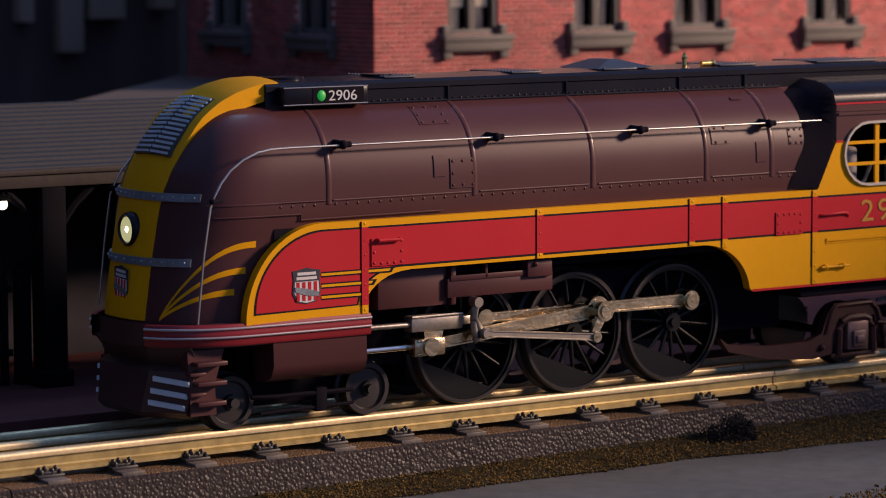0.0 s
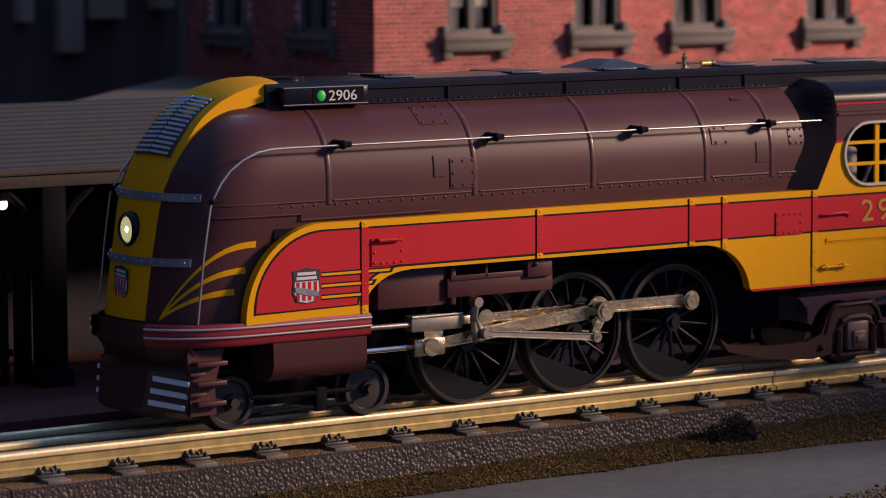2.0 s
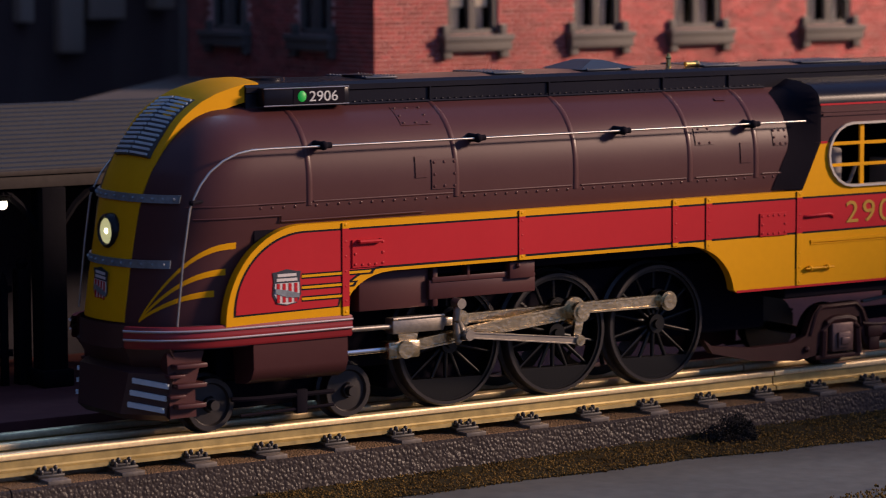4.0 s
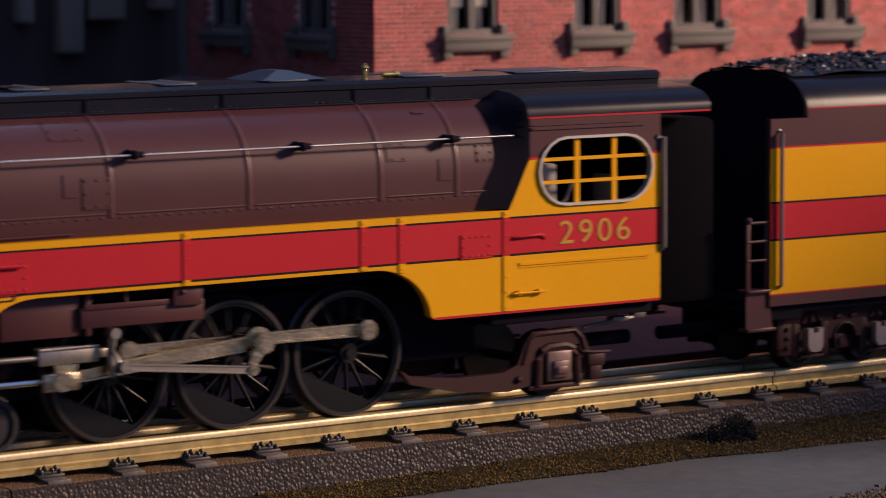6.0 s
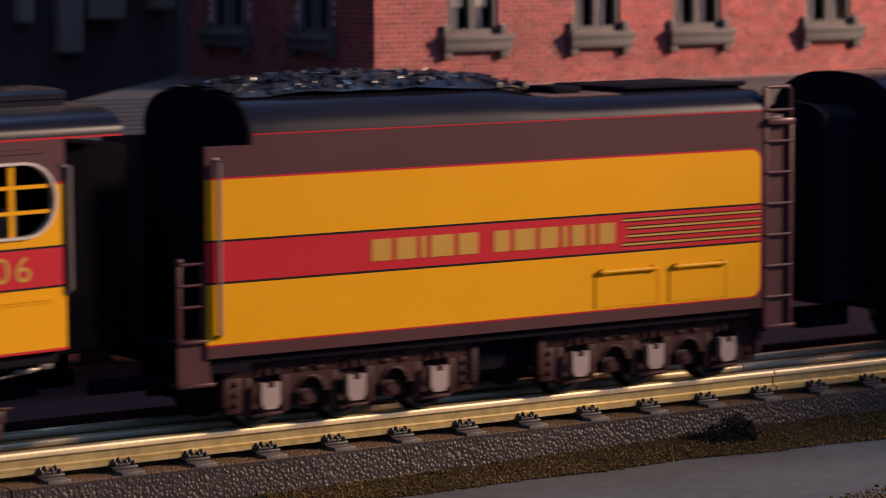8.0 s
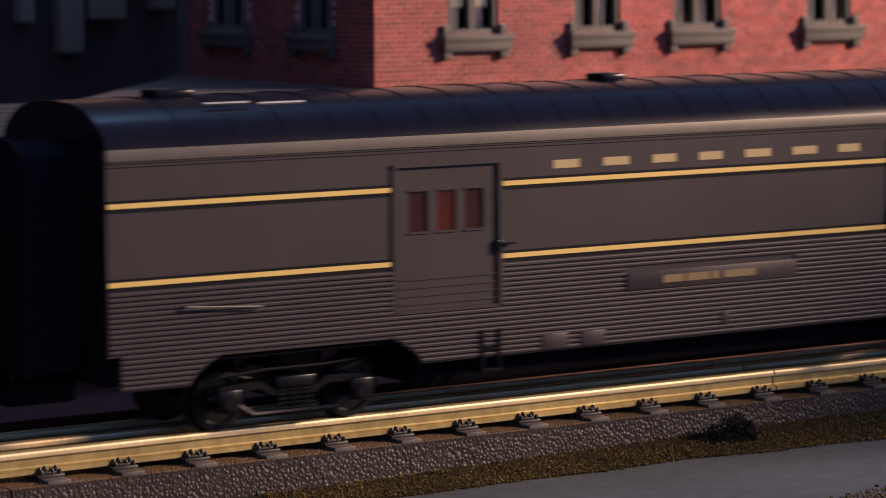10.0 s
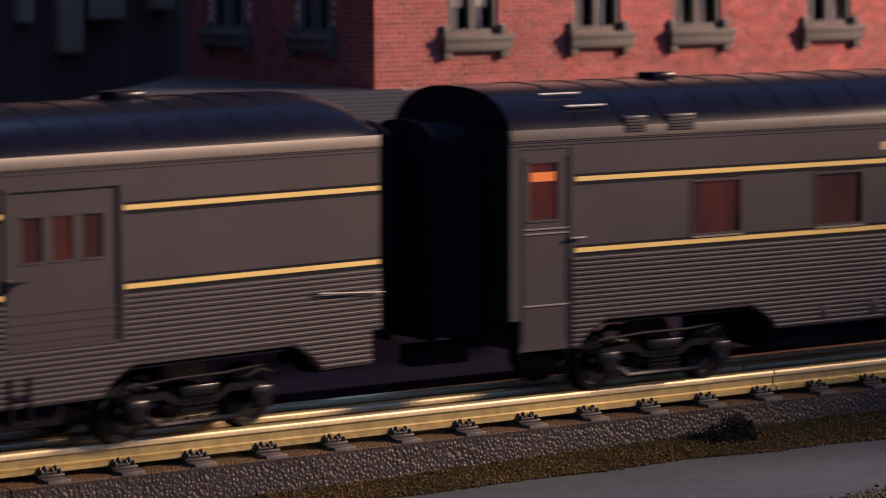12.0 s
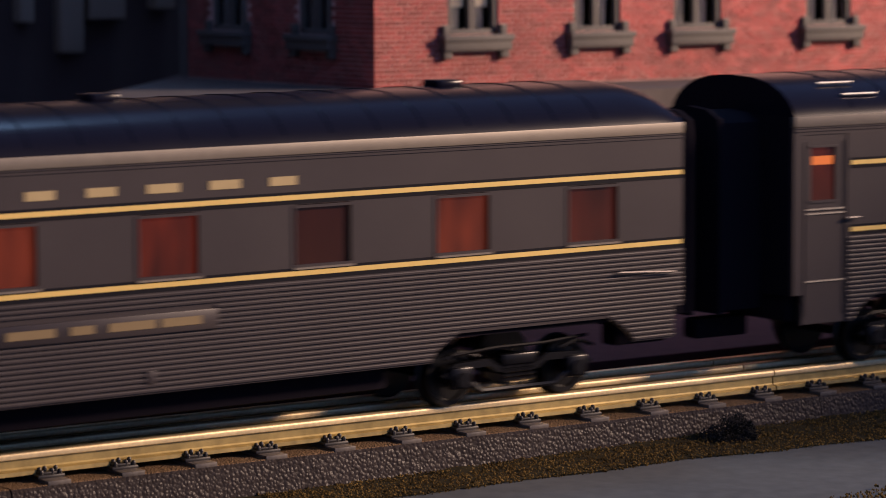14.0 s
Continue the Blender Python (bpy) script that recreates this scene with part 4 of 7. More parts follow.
def loco_front(loco):
    # silver bands with rivets
    for z in (72.4, 52.8):
        band = nose_patch("nose_band", loco, NOSE_SILVER, z - 1.2, z + 1.2, -52, 52, 0.75, 1, 20, "riveted silver band")
        s = Solid()
        rivets(s, [nose_point(z, a, 0.9) for a in range(-48, 49, 8)], 0.5)
        part("rivet", s, NOSE_SILVER, band)
    # headlamp
    s = Solid()
    s.lathe((0, 0), [(2.0, 1.5), (5.3, 1.5), (5.5, 0.2), (5.2, -1.6), (4.5, -2.2), (4.0, -1.6), (3.8, 0.2), (1.2, 0.8)], 32)
    lamp = part("headlamp", s, BLACK, loco, "round headlamp with bright reflector", smooth=45)
    lamp.matrix_basis = pose(-155.6 * MM, 0, 61.8 * MM, 0, 0, -90)
    s = Solid()
    s.lathe((0, 0), [(0.3, 0.6), (2.0, 0.3), (3.4, -0.6), (3.9, -1.5)], 28)
    part("reflector", s, LAMP_LENS, lamp, "reflector with its shine put in as glow", smooth=60)
    s = Solid()
    s.ball((0, -0.6, 0), 1.35, 12)
    part("bulb", s, HEADLIGHT, lamp, "lit warm bulb")
    crest = shield("crest", loco, 0, 0, 0, 8.6, 10.8, -1)
    crest.matrix_basis = pose(-159.2 * MM, 0, 45.6 * MM, 0, 4, -90)
    # speed whiskers
    for z_end, a_end in ((57.8, -87), (50.0, -83), (43.6, -78)):
        for sg in (-1, 1):
            s = Solid()
            rings = []
            for i in range(15):
                u = i / 14
                a = -34 + (a_end + 34) * u
                z = 35.6 + (z_end - 35.6) * math.sin(u * math.pi / 2) ** 0.85
                w = 0.45 + 0.55 * u
                p, q = nose_point(z - w, a, 0.25), nose_point(z + w, a, 0.25)
                m = nose_point(z, a, -0.5)
                rings.append([(v.x, -sg * v.y if sg > 0 else v.y, v.z) for v in (p, q, m)])
            s.loft(rings)
            part("speed_whisker", s, YELLOW, loco, "thin yellow speed line", smooth=60)
    # bumper moulding with silver lines
    def bumper_path(sg, grow, z):
        grow = grow + 2.2
        ring = [Vector(p) for p in nose_ring(34, grow)]
        return [Vector((-89, sg * (28.2 + grow), z)), Vector((-110, sg * (28.2 + grow), z))] + [Vector((p.x, p.y, z)) for p in ring[::-sg] if p.y * sg > 14.5]
    prof = ((0.2, 27.6), (1.4, 27.6), (1.9, 28.4), (1.7, 29.8), (2.2, 30.6), (2.2, 31.6), (2.0, 32.4), (2.2, 33.2), (1.6, 34.3), (0.2, 34.3))
    for sg in (-1, 1):
        s = Solid()
        s.loft([[tuple(p) for p in bumper_path(sg, g, z)] for g, z in prof] + [[tuple(p) for p in bumper_path(sg, 0.2, 27.6)]], caps=False, closed=False)
        bumper = part("bumper_moulding", s, DEEP_RED, loco, "deep red ribbed bumper moulding", smooth=50)
        for z, g in ((33.0, 2.15), (30.4, 2.1)):
            s = Solid()
            s.tube(bumper_path(sg, g, z), 0.4, 8)
            part("silver_line", s, CHROME_LINE, bumper, "silver line", smooth=60)
    s = Solid()
    s.loft([[tuple(p + Vector((0, 0, z - 34))) for p in (Vector(q) for q in nose_ring(34, 1.6))] for z in (27.0, 34.5)], caps=False, closed=False)
    part("bumper_back", s, DARK_MAROON, loco, smooth=50)
    # pilot
    def pilot_ring(x, w, z, r=8):
        return [(-146, -w + 4, z), (x + 9, -w, z), (x + 4.5, -w + 6, z), (x, -w + 12, z), (x, w - 12, z), (x + 4.5, w - 6, z), (x + 9, w, z), (-146, w - 4, z)]
    s = Solid()
    s.loft([pilot_ring(-160, 27.5, 27.8), pilot_ring(-156, 25.5, 21.5), pilot_ring(-158.6, 27.5, 20.0), pilot_ring(-160.6, 25.5, 7.5), pilot_ring(-158.6, 24, 5.5)])
    pilot = part("pilot", s, DARK_MAROON, loco, "dark maroon pilot", smooth=30)
    # three bars on each slanting face, stepping outwards
    for w, x, z in ((27.1, -158.9, 17.9), (26.6, -159.5, 14.2), (26.1, -160.1, 10.6)):
        for sg in (-1, 1):
            s = Solid()
            a, b = Vector((x + 1.1, sg * (w - 10.2), 0)), Vector((x + 8.2, sg * (w - 0.8), -1.5))
            out = Vector((-0.8, sg * 0.6, 0))
            s.loft([[tuple(p + out * d + Vector((0, 0, z + h))) for p, d in ((a, -1.0), (a, 0.9), (b, 0.9), (b, -1.0))] for h in (-0.75, 0.75)])
            part("pilot_bar", s, SILVER, pilot, "silver pilot bar", smooth=0)
    for sg in (-1, 1):
        s = Solid()
        for z, d in ((22.5, 0.0), (16.5, 0.3), (10.3, 0.6)):
            s.box(-150 + d, -139.4 - d * 0.3, *sorted((sg * 22, sg * (30 - d))), z - 0.7, z + 0.7, 0.3)
        for z in (19.4, 13.2):
            s.box(-151.5, -146, *sorted((sg * 22, sg * 28.2)), z - 0.5, z + 0.5, 0.2)
        s.prism([(-150.5, 6.5), (-141.5, 6.5), (-142, 16), (-138.6, 26.5), (-151.5, 26.5)], sg * 22, sg * 26.4)
        part("pilot_step", s, MAROON, loco, "maroon ledged steps")
    # hand wires
    for sg in (-1, 1):
        y = sg * 31.2
        pts = [(97, y, 87.2), (-118, y, 86.8), (-124, y, 86.6), (-129, sg * 31.2, 85.8), (-134, sg * 31.1, 83.8), (-138.4, sg * 31, 80.8), (-141.8, sg * 31, 77), (-144, sg * 31, 73.5), (-145.6, sg * 31.2, 70),
               (-148, sg * 31, 55.7), (-150.4, sg * 31, 35.0)]
        s = Solid()
        s.tube(pts, 0.36, 8)
        wire = part("hand_wire", s, WIRE, loco, "bright bent hand wire", smooth=60)
        for x in (-98.4, -40.4, 18, 73.4):
            s = Solid()
            s.cyl((x, sg * 25, 87.0), (x, sg * 32.0, 87.0), 1.5, 12, 1.2)
            s.ball((x, sg * 31.4, 87.0), 1.5, 10)
            s.cyl((x + 0.6, sg * 31.2, 87.0), (x + 2.8, sg * 31.2, 87.05), 0.95, 10)
            part("wire_post", s, MATT_BLACK, wire, "black wire post", smooth=50)
        s = Solid()
        s.ball((-145, sg * 31.2, 71.8), 1.0, 8).cyl((-145, sg * 31.2, 71.8), (-140, sg * 28.5, 71.8), 0.6, 8)
        part("wire_stay", s, MATT_BLACK, wire)


def offset_band(loco, name, mat, outer, y, lift, label=""):
    s = Solid()
    s.prism(outer, y - (0.5 if y > 0 else -0.5), y + (lift if y > 0 else -lift))
    return part(name, s, mat, loco, label)


def loco_skirts(loco):
    outline = [(-134.0, 33.6)] + arc(-106, 33.6, 28.0, 180, 92, 16, 29.7) + [(93.2, 63.4), (101.5, 80.0), (156.8, 80.0), (156.8, 30.5), (66.0, 30.5)]
    outline += arc(44.0, 29.5, 21.0, 6, 88, 12, 17.8) + [(-74, 47.0)] + arc(-74, 33.6, 18, 92, 178, 10, 13.3)
    black = [(-131.4, 36.4)] + arc(-106, 36.4, 25.4, 180, 92, 16, 24.9) + [(156.7, 61.3), (156.7, 48.9), (-77, 48.0)] + arc(-77.5, 36.6, 16.0, 92, 178, 8, 11.4)
    red = [(-130.6, 37.0)] + arc(-105.6, 37.0, 25.0, 180, 92, 16, 23.7) + [(156.7, 60.6), (156.7, 49.6), (-77.4, 48.7)] + arc(-78.0, 37.0, 16.2, 92, 178, 8, 11.6)
    for sg in (-1, 1):
        y = sg * SIDE
        s = Solid()
        # opening for the cab window left as a real hole: panel below it and pieces round it
        low = [(x, min(z, 63.4)) for x, z in outline]
        low = [p for i, p in enumerate(low) if i == 0 or p != low[i - 1]]
        s.prism(low, y - sg * 3.4, y)
        skirt = part("side_skirt", s, YELLOW, loco, "yellow side skirt with curved ends")
        s = Solid()
        s.prism(black, y - sg * 1, y + sg * 0.06)
        part("band_edge", s, PINSTRIPE, loco)
        s = Solid()
        s.prism(red, y - sg * 1, y + sg * 0.14)
        part("red_band", s, RED, loco, "red painted band")
        s = Solid()
        s.box(66.2, 156.8, y - sg * 1.6, y + sg * 0.1, 30.2, 31.0)
        part("red_hem", s, RED, skirt)
        # joints in the skirt
        for x, z0, z1 in ((-92.3, 34.2, 63.0), (-24.9, 47.2, 63.2), (38.2, 47.6, 63.3), (52.5, 46.0, 63.3), (92.6, 31.0, 63.3)):
            s = Solid()
            s.box(x - 0.1, x + 2.3, y - sg * 0.5, y + sg * 0.42, z0, z1, 0.12)
            joint = part("joint_strap", s, YELLOW, loco, "raised riveted strap", smooth=0)
            s = Solid()
            s.box(x - 0.15, x + 2.35, y, y + sg * 0.47, 37.0 if x < -80 else 48.9, 61.2)
            part("strap_red", s, RED, joint, "red painted strap", smooth=0)
            # black strip that paints the strap's thin shadow beside it
            s = Solid()
            s.box(x - 0.42, x - 0.15, y, y + sg * 0.2, max(z0, 36.8), z1 - 0.2)
            part("joint_shade", s, PINSTRIPE, joint, smooth=0)
            low = 37.0 if x < -80 else 48.9
            for mat, spots in ((RED, np.arange(low + 1.7, 61, 4.6)), (YELLOW, [z for z in (z0 + 1.2, z0 + 6.2, z0 + 11.2, 62.3) if z < low - 0.4 or z > 61.4])):
                s = Solid()
                rivets(s, [(x + 1.1, y + sg * 0.3, z) for z in spots], 0.6)
                part("joint_rivet", s, mat, joint)
        # hatches and grab handles
        for x0, x1, z0, z1 in ((-88.8, -76.6, 48.8, 57.4), (76, 88, 48.8, 56.6)):
            s = Solid()
            s.box(x0, x1, y, y + sg * 0.55, z0, z1)
            rivets(s, [(x0 + (x1 - x0) * u, y + sg * 0.6, z) for u in (0.3, 0.5, 0.7) for z in (z0 + 0.8, z1 - 0.8)], 0.5)
            rivets(s, [(x0 + 1, y + sg * 0.6, z0 + 1), (x1 - 1, y + sg * 0.6, z0 + 1), (x0 + 1, y + sg * 0.6, z1 - 1), (x1 - 1, y + sg * 0.6, z1 - 1), (x0 + 1, y + sg * 0.6, (z0 + z1) / 2), (x1 - 1, y + sg * 0.6, (z0 + z1) / 2)], 0.5)
            hatch = part("skirt_hatch", s, RED, loco, "red riveted hatch", smooth=0)
            if x0 < 0:
                s = Solid()
                s.tube([(x0 + 2, y + sg * 0.5, z1 - 0.4), (x0 + 2, y + sg * 1.6, z1 - 0.6), (x1 - 2, y + sg * 1.6, z1 - 0.6), (x1 - 2, y + sg * 0.5, z1 - 0.4)], 0.6, 6)
                part("hatch_handle", s, RED, hatch)
        s = Solid()
        s.tube([(96, y, 54.6), (97, y + sg * 0.9, 54.6), (107, y + sg * 0.9, 55.0), (108.6, y + sg * 0.5, 54.4), (109, y, 53.4)], 0.5, 6)
        part("grab_handle", s, RED, loco)
        s = Solid()
        s.tube([(96, y + sg * 1.3, 36.6), (108.8, y + sg * 1.3, 36.6)], 0.4, 6)
        s.ball((98.2, y + sg * 0.8, 36.6), 1.1, 8).ball((106.2, y + sg * 0.8, 36.6), 1.1, 8)
        part("grab_handle", s, YELLOW, loco)
        s = Solid()
        s.box(99, 152, y, y + sg * 0.4, 45.4, 46.3)
        s.box(99, 152, y, y + sg * 0.25, 44.6, 45.0)
        part("skirt_ledge", s, YELLOW, loco)
        # three lines behind the crest
        for z, x1 in ((47.4, -80.0), (43.9, -86.6), (40.4, -89.5)):
            s = Solid()
            s.prism([(-107.2, z - 0.85), (x1 - 1.2, z - 0.85), (x1, z + 0.85), (-107.2, z + 0.85)], y, y + sg * 0.2)
            edge = part("speed_line_edge", s, PINSTRIPE, loco)
            s = Solid()
            s.prism([(-107.2, z - 0.38), (x1 - 2.2, z - 0.38), (x1 - 1.6, z + 0.38), (-107.2, z + 0.38)], y, y + sg * 0.28)
            part("speed_line", s, YELLOW, edge)
        shield("crest", loco, -112.6, y + sg * 0.14, 44.4, 10.2, 11.2, sg)
    letters("number", "2906", 7.8, GOLD, loco, (114.6, -SIDE - 0.2, 51.4), "gold number 2906", 0.0, stretch=1.2, spacing=1.2)


def window_outline(cx, cz, w, h):
    r = h / 2
    return arc(cx + w / 2 - r, cz, r, -90, 90, 10) + arc(cx - w / 2 + r, cz, r, 90, 270, 10)


def loco_cab(loco):
    cx, cz, w, h = 130.0, 75.0, 45.6, 21.0
    for sg in (-1, 1):
        y = sg * SIDE
        # side wall in two shades with the window cut through both
        def wall(name, mat, outer, z0, z1):
            """The wall between two heights, less the rounded window: built in thin vertical strips."""
            s = Solid()
            xs = sorted(set([95.0, 97, 99, 101, 103.4, 156.8] + [cx - w / 2, cx + w / 2] + [p[0] for p in window_outline(cx, cz, w, h)]))
            for a, b in zip(xs, xs[1:]):
                if b - a < 0.01:
                    continue
                def left_edge(z):
                    return 95.2 + (z - 63.4) * 0.5
                m = (a + b) / 2
                lo_z = max(z0, 63.4)
                def gap(x):
                    if abs(x - cx) >= w / 2 - 1e-6:
                        return None
                    r = h / 2
                    e = max(abs(x - cx) - (w / 2 - r), 0)
                    k = math.sqrt(max(r * r - e * e, 0))
                    return cz - k, cz + k
                ga, gb, gm = gap(a), gap(b), gap(m)
                top_a = top_b = z1
                def quad(p0, p1, q0, q1):
                    if max(p1 - p0, q1 - q0) < 0.02:
                        return
                    s.prism([(a, p0), (b, q0), (b, q1), (a, p1)], y - sg * 1.6, y)
                if b <= 103.5:
                    za, zb = min(z1, 63.4 + (a - 95.2) * 2), min(z1, 63.4 + (b - 95.2) * 2)
                    if zb > z0:
                        quad(z0, max(za, z0), z0, max(zb, z0))
                    continue
                if gm is None:
                    quad(z0, z1, z0, z1)
                else:
                    ga, gb = ga or (cz, cz), gb or (cz, cz)
                    clip = lambda v: min(max(v, z0), z1)
                    quad(z0, clip(ga[0]), z0, clip(gb[0]))
                    quad(clip(ga[1]), z1, clip(gb[1]), z1)
            return part(name, s, mat, loco, smooth=0)
        wall("cab_side", YELLOW, None, 63.4, 79.6)
        wall("cab_side_upper", MAROON, None, 79.6, 92.6)
        s = Solid()
        for x0, x1 in ((103.4, cx - w / 2 - 0.8), (cx + w / 2 + 0.8, 156.8)):
            s.box(x0, x1, y, y + sg * 0.1, 79.2, 80.0)
        s.box(103, 178, y - sg * 0.5, y + sg * 0.15, 92.3, 92.9)
        part("red_hairline", s, RED, loco, smooth=0)
        # window: rim and bars
        s = Solid()
        a, b = window_outline(cx, cz, w + 1.5, h + 1.5), window_outline(cx, cz, w - 0.2, h - 0.2)
        s.loft([[(x, y - sg * 1.7, z) for x, z in b], [(x, y + sg * 0.9, z) for x, z in b], [(x, y + sg * 0.9, z) for x, z in a], [(x, y - sg * 0.2, z) for x, z in a]], caps=False)
        win = part("cab_window", s, WINDOW_RIM, loco, "rounded window with bright rim", smooth=50)
        for k in (-7.4, 7.8):
            s = Solid()
            s.box(cx + k - 0.9, cx + k + 0.9, y - sg * 1.1, y - sg * 0.2, cz - h / 2, cz + h / 2)
            part("window_bar", s, YELLOW, win)
        for k in (-3.5, 3.9):
            s = Solid()
            s.box(cx - w / 2 + 1.2, cx + w / 2 - 1.2, y - sg * 1.0, y - sg * 0.1, cz + k - 0.55, cz + k + 0.55)
            part("window_bar", s, YELLOW, win)
        s = Solid()
        s.box(104, 150, y, y + sg * 0.5, 88.6, 89.4)
        s.box(104, 146, y, y + sg * 0.3, 89.9, 90.3)
        part("window_hood", s, MAROON, loco)
        s = Solid()
        s.tube([(155.4, y, 84.6), (157.6, y + sg * 0.8, 84.4), (157.8, y + sg * 0.8, 48), (156.8, y, 47)], 0.9, 8)
        part("grab_rail", s, WIRE_DULL, loco, "dull metal grab rail")
    # roof, front visor, back overhang
    shoulder = [(-32.0, 92.6), (-31.9, 94.9), (-30.6, 97.0), (-27.5, 98.9), (-22, 100.3), (-12, 101.2), (0, 101.5)]
    section = shoulder + [(-y, z) for y, z in shoulder[-2::-1]]
    s = Solid()
    s.loft([[(x, y * k, z) for y, z in section] for x, k in ((102.6, 1.0), (170, 1.0), (178.2, 1.0))])
    part("cab_roof", s, BLACK, loco, "glossy black rounded cab roof", smooth=60)
    s = Solid()
    sides = [64.0, 67.0, 70.0, 74.0, 78.0, 82.0, 86.0, 90.0, 92.6]
    vis = [(-32.0, z) for z in sides] + shoulder[1:] + [(-y, z) for y, z in shoulder[-2:0:-1]] + [(32, z) for z in sides[::-1]]
    back = [(103.4 - max(0, (80 - z)) * 0.5, y, z) for y, z in vis]
    rim = [(p[0] - 1.6, p[1] * 0.993, p[2] * 0.998) for p in back]

    def boiler_side(p):
        z = p[2] if p[2] < 74 else 74 + (p[2] - 74) * 0.85
        return math.copysign(min(abs(p[1]), half_width(z) + 0.2), p[1]), z
    inner = [(p[0] - 12.0, *boiler_side(p)) for p in back]
    fair = [(p[0] - 5.0, p[1] * 0.45 + q[1] * 0.55, p[2] * 0.45 + q[2] * 0.55) for p, q in zip(back, inner)]
    s.loft([back, rim, fair, inner], caps=False, closed=False)
    part("cab_front", s, MATT_BLACK, loco, "black cab front visor", smooth=50)
    # the sheet at y 9 to 11 is added: its black gives the cab's inner darkness
    for name, box, bev in (("cab_bulkhead", (94, 100, -28, 28, 40, 62), 0), ("firebox_end", (100, 110, -20, 20, 58, 96), 2), ("seat_post", (136, 144, -24, -12, 40, 58), 1),
                           ("cab_floor", (100, 155, -31, 31, 33, 36), 0), ("dark_screen", (104, 154, 9, 11, 60, 98), 0), ("rear_lining", (154, 155.8, -29.6, 29.6, 36, 92), 0)):
        s = Solid()
        s.box(*box, bev)
        part(name, s, MATT_BLACK, loco, smooth=0)
    s = Solid()
    s.box(110, 119, -26, -10, 60, 77, 1.2)
    backhead = part("backhead", s, CURTAIN, loco, "grey boiler backhead")
    for y, z, r in ((-20, 71, 3.0), (-14, 66, 2.0)):
        s = Solid()
        s.cyl((118.8, y, z), (120.2, y, z), r, 16)
        part("gauge", s, MATT_BLACK, backhead, "round black gauge")
    s = Solid()
    s.tube([(119, -24, 62), (123, -25, 65), (126, -25, 71)], 0.7, 6)
    part("lever", s, WIRE_DULL, backhead, "dull metal lever")
    s = Solid()
    s.box(134, 145, -25, -13, 58, 61, 0.8)
    s.box(143, 145, -25, -13, 61, 72, 0.6)
    part("seat", s, CURTAIN, loco, "grey cab seat")
    s = Solid()
    s.box(157.2, 187, -24.5, 24.5, 27, 89.5, 2.5)
    part("rear_curtain", s, BELLOWS, loco, "black weather curtain at the cab's back")


def driving_wheel(loco, x):
    r = DRIVER_R
    s = Solid()
    rim = [(r * 0.87, -18.3), (r * 0.92, -18.3), (r * 0.92, -13.8), (r * 0.87, -13.8)]
    rows = [[(rr * math.cos(2 * math.pi * k / 56), y, rr * math.sin(2 * math.pi * k / 56)) for rr, y in rim] for k in range(57)]
    s.loft(rows, caps=False)
    s.cyl((0, -19.2, 0), (0, 19.2, 0), 3.2, 20)
    s.cyl((0, -20.2, 0), (0, -19.2, 0), 1.6, 14)
    wheel = part("driving_wheel", s, WHEEL_BLACK, loco, "black spoked driving wheel", smooth=45, at=(x, 0, r))
    q = Solid()
    q.lathe((0, 0), [(r * 0.925, -18.9), (r * 0.975, -18.9), (r, -18.3), (r, -15.2), (r + 1.1, -14.6), (r + 1.0, -13.4), (r * 0.925, -13.4)], 56, True)
    part("tyre", q, WHEEL_GREY, wheel, "worn dark steel tyre", smooth=45)
    for k in range(14):
        a = 2 * math.pi * (k + 0.5) / 14
        d = Vector((math.cos(a), 0, math.sin(a)))
        q = Solid()
        q.cyl(d * 2.8 + Vector((0, -16.6, 0)), d * (r * 0.89) + Vector((0, -16.6, 0)), 0.85, 8, 0.5)
        part("spoke", q, WHEEL_BLACK, wheel, smooth=60)
    q = Solid()
    q.prism([(rr * math.cos(radians(a)), rr * math.sin(radians(a))) for rr, a in [(r * 0.88, -90 + t) for t in range(-52, 53, 6)]] , -18.2, -15)
    part("counterweight", q, WHEEL_BLACK, wheel, "crescent counterweight")
    q = Solid()
    q.lathe((0, 0), [(r * 0.9, 18.9), (r, 18.6), (r, 15.2), (r + 1.1, 14.6), (r + 1.0, 13.4), (r * 0.9, 13.4)], 48, True)
    part("far_tyre", q, WHEEL_BLACK, wheel, smooth=45)
    for k in range(14):
        a = 2 * math.pi * k / 14
        q = Solid()
        q.cyl((0, 16, 0), (r * 0.95 * math.cos(a), 16, r * 0.95 * math.sin(a)), 0.9, 6)
        part("spoke", q, WHEEL_BLACK, wheel, smooth=60)
    q = Solid()
    q.cyl((0, -18, CRANK), (0, -25.0, CRANK), 2.1, 14)
    q.prism([(3.6 * math.cos(radians(a)), CRANK + 3.6 * math.sin(radians(a))) for a in range(0, 360, 24)], -19.4, -17)
    part("crank_pin", q, WHEEL_BLACK, wheel)
    return wheel


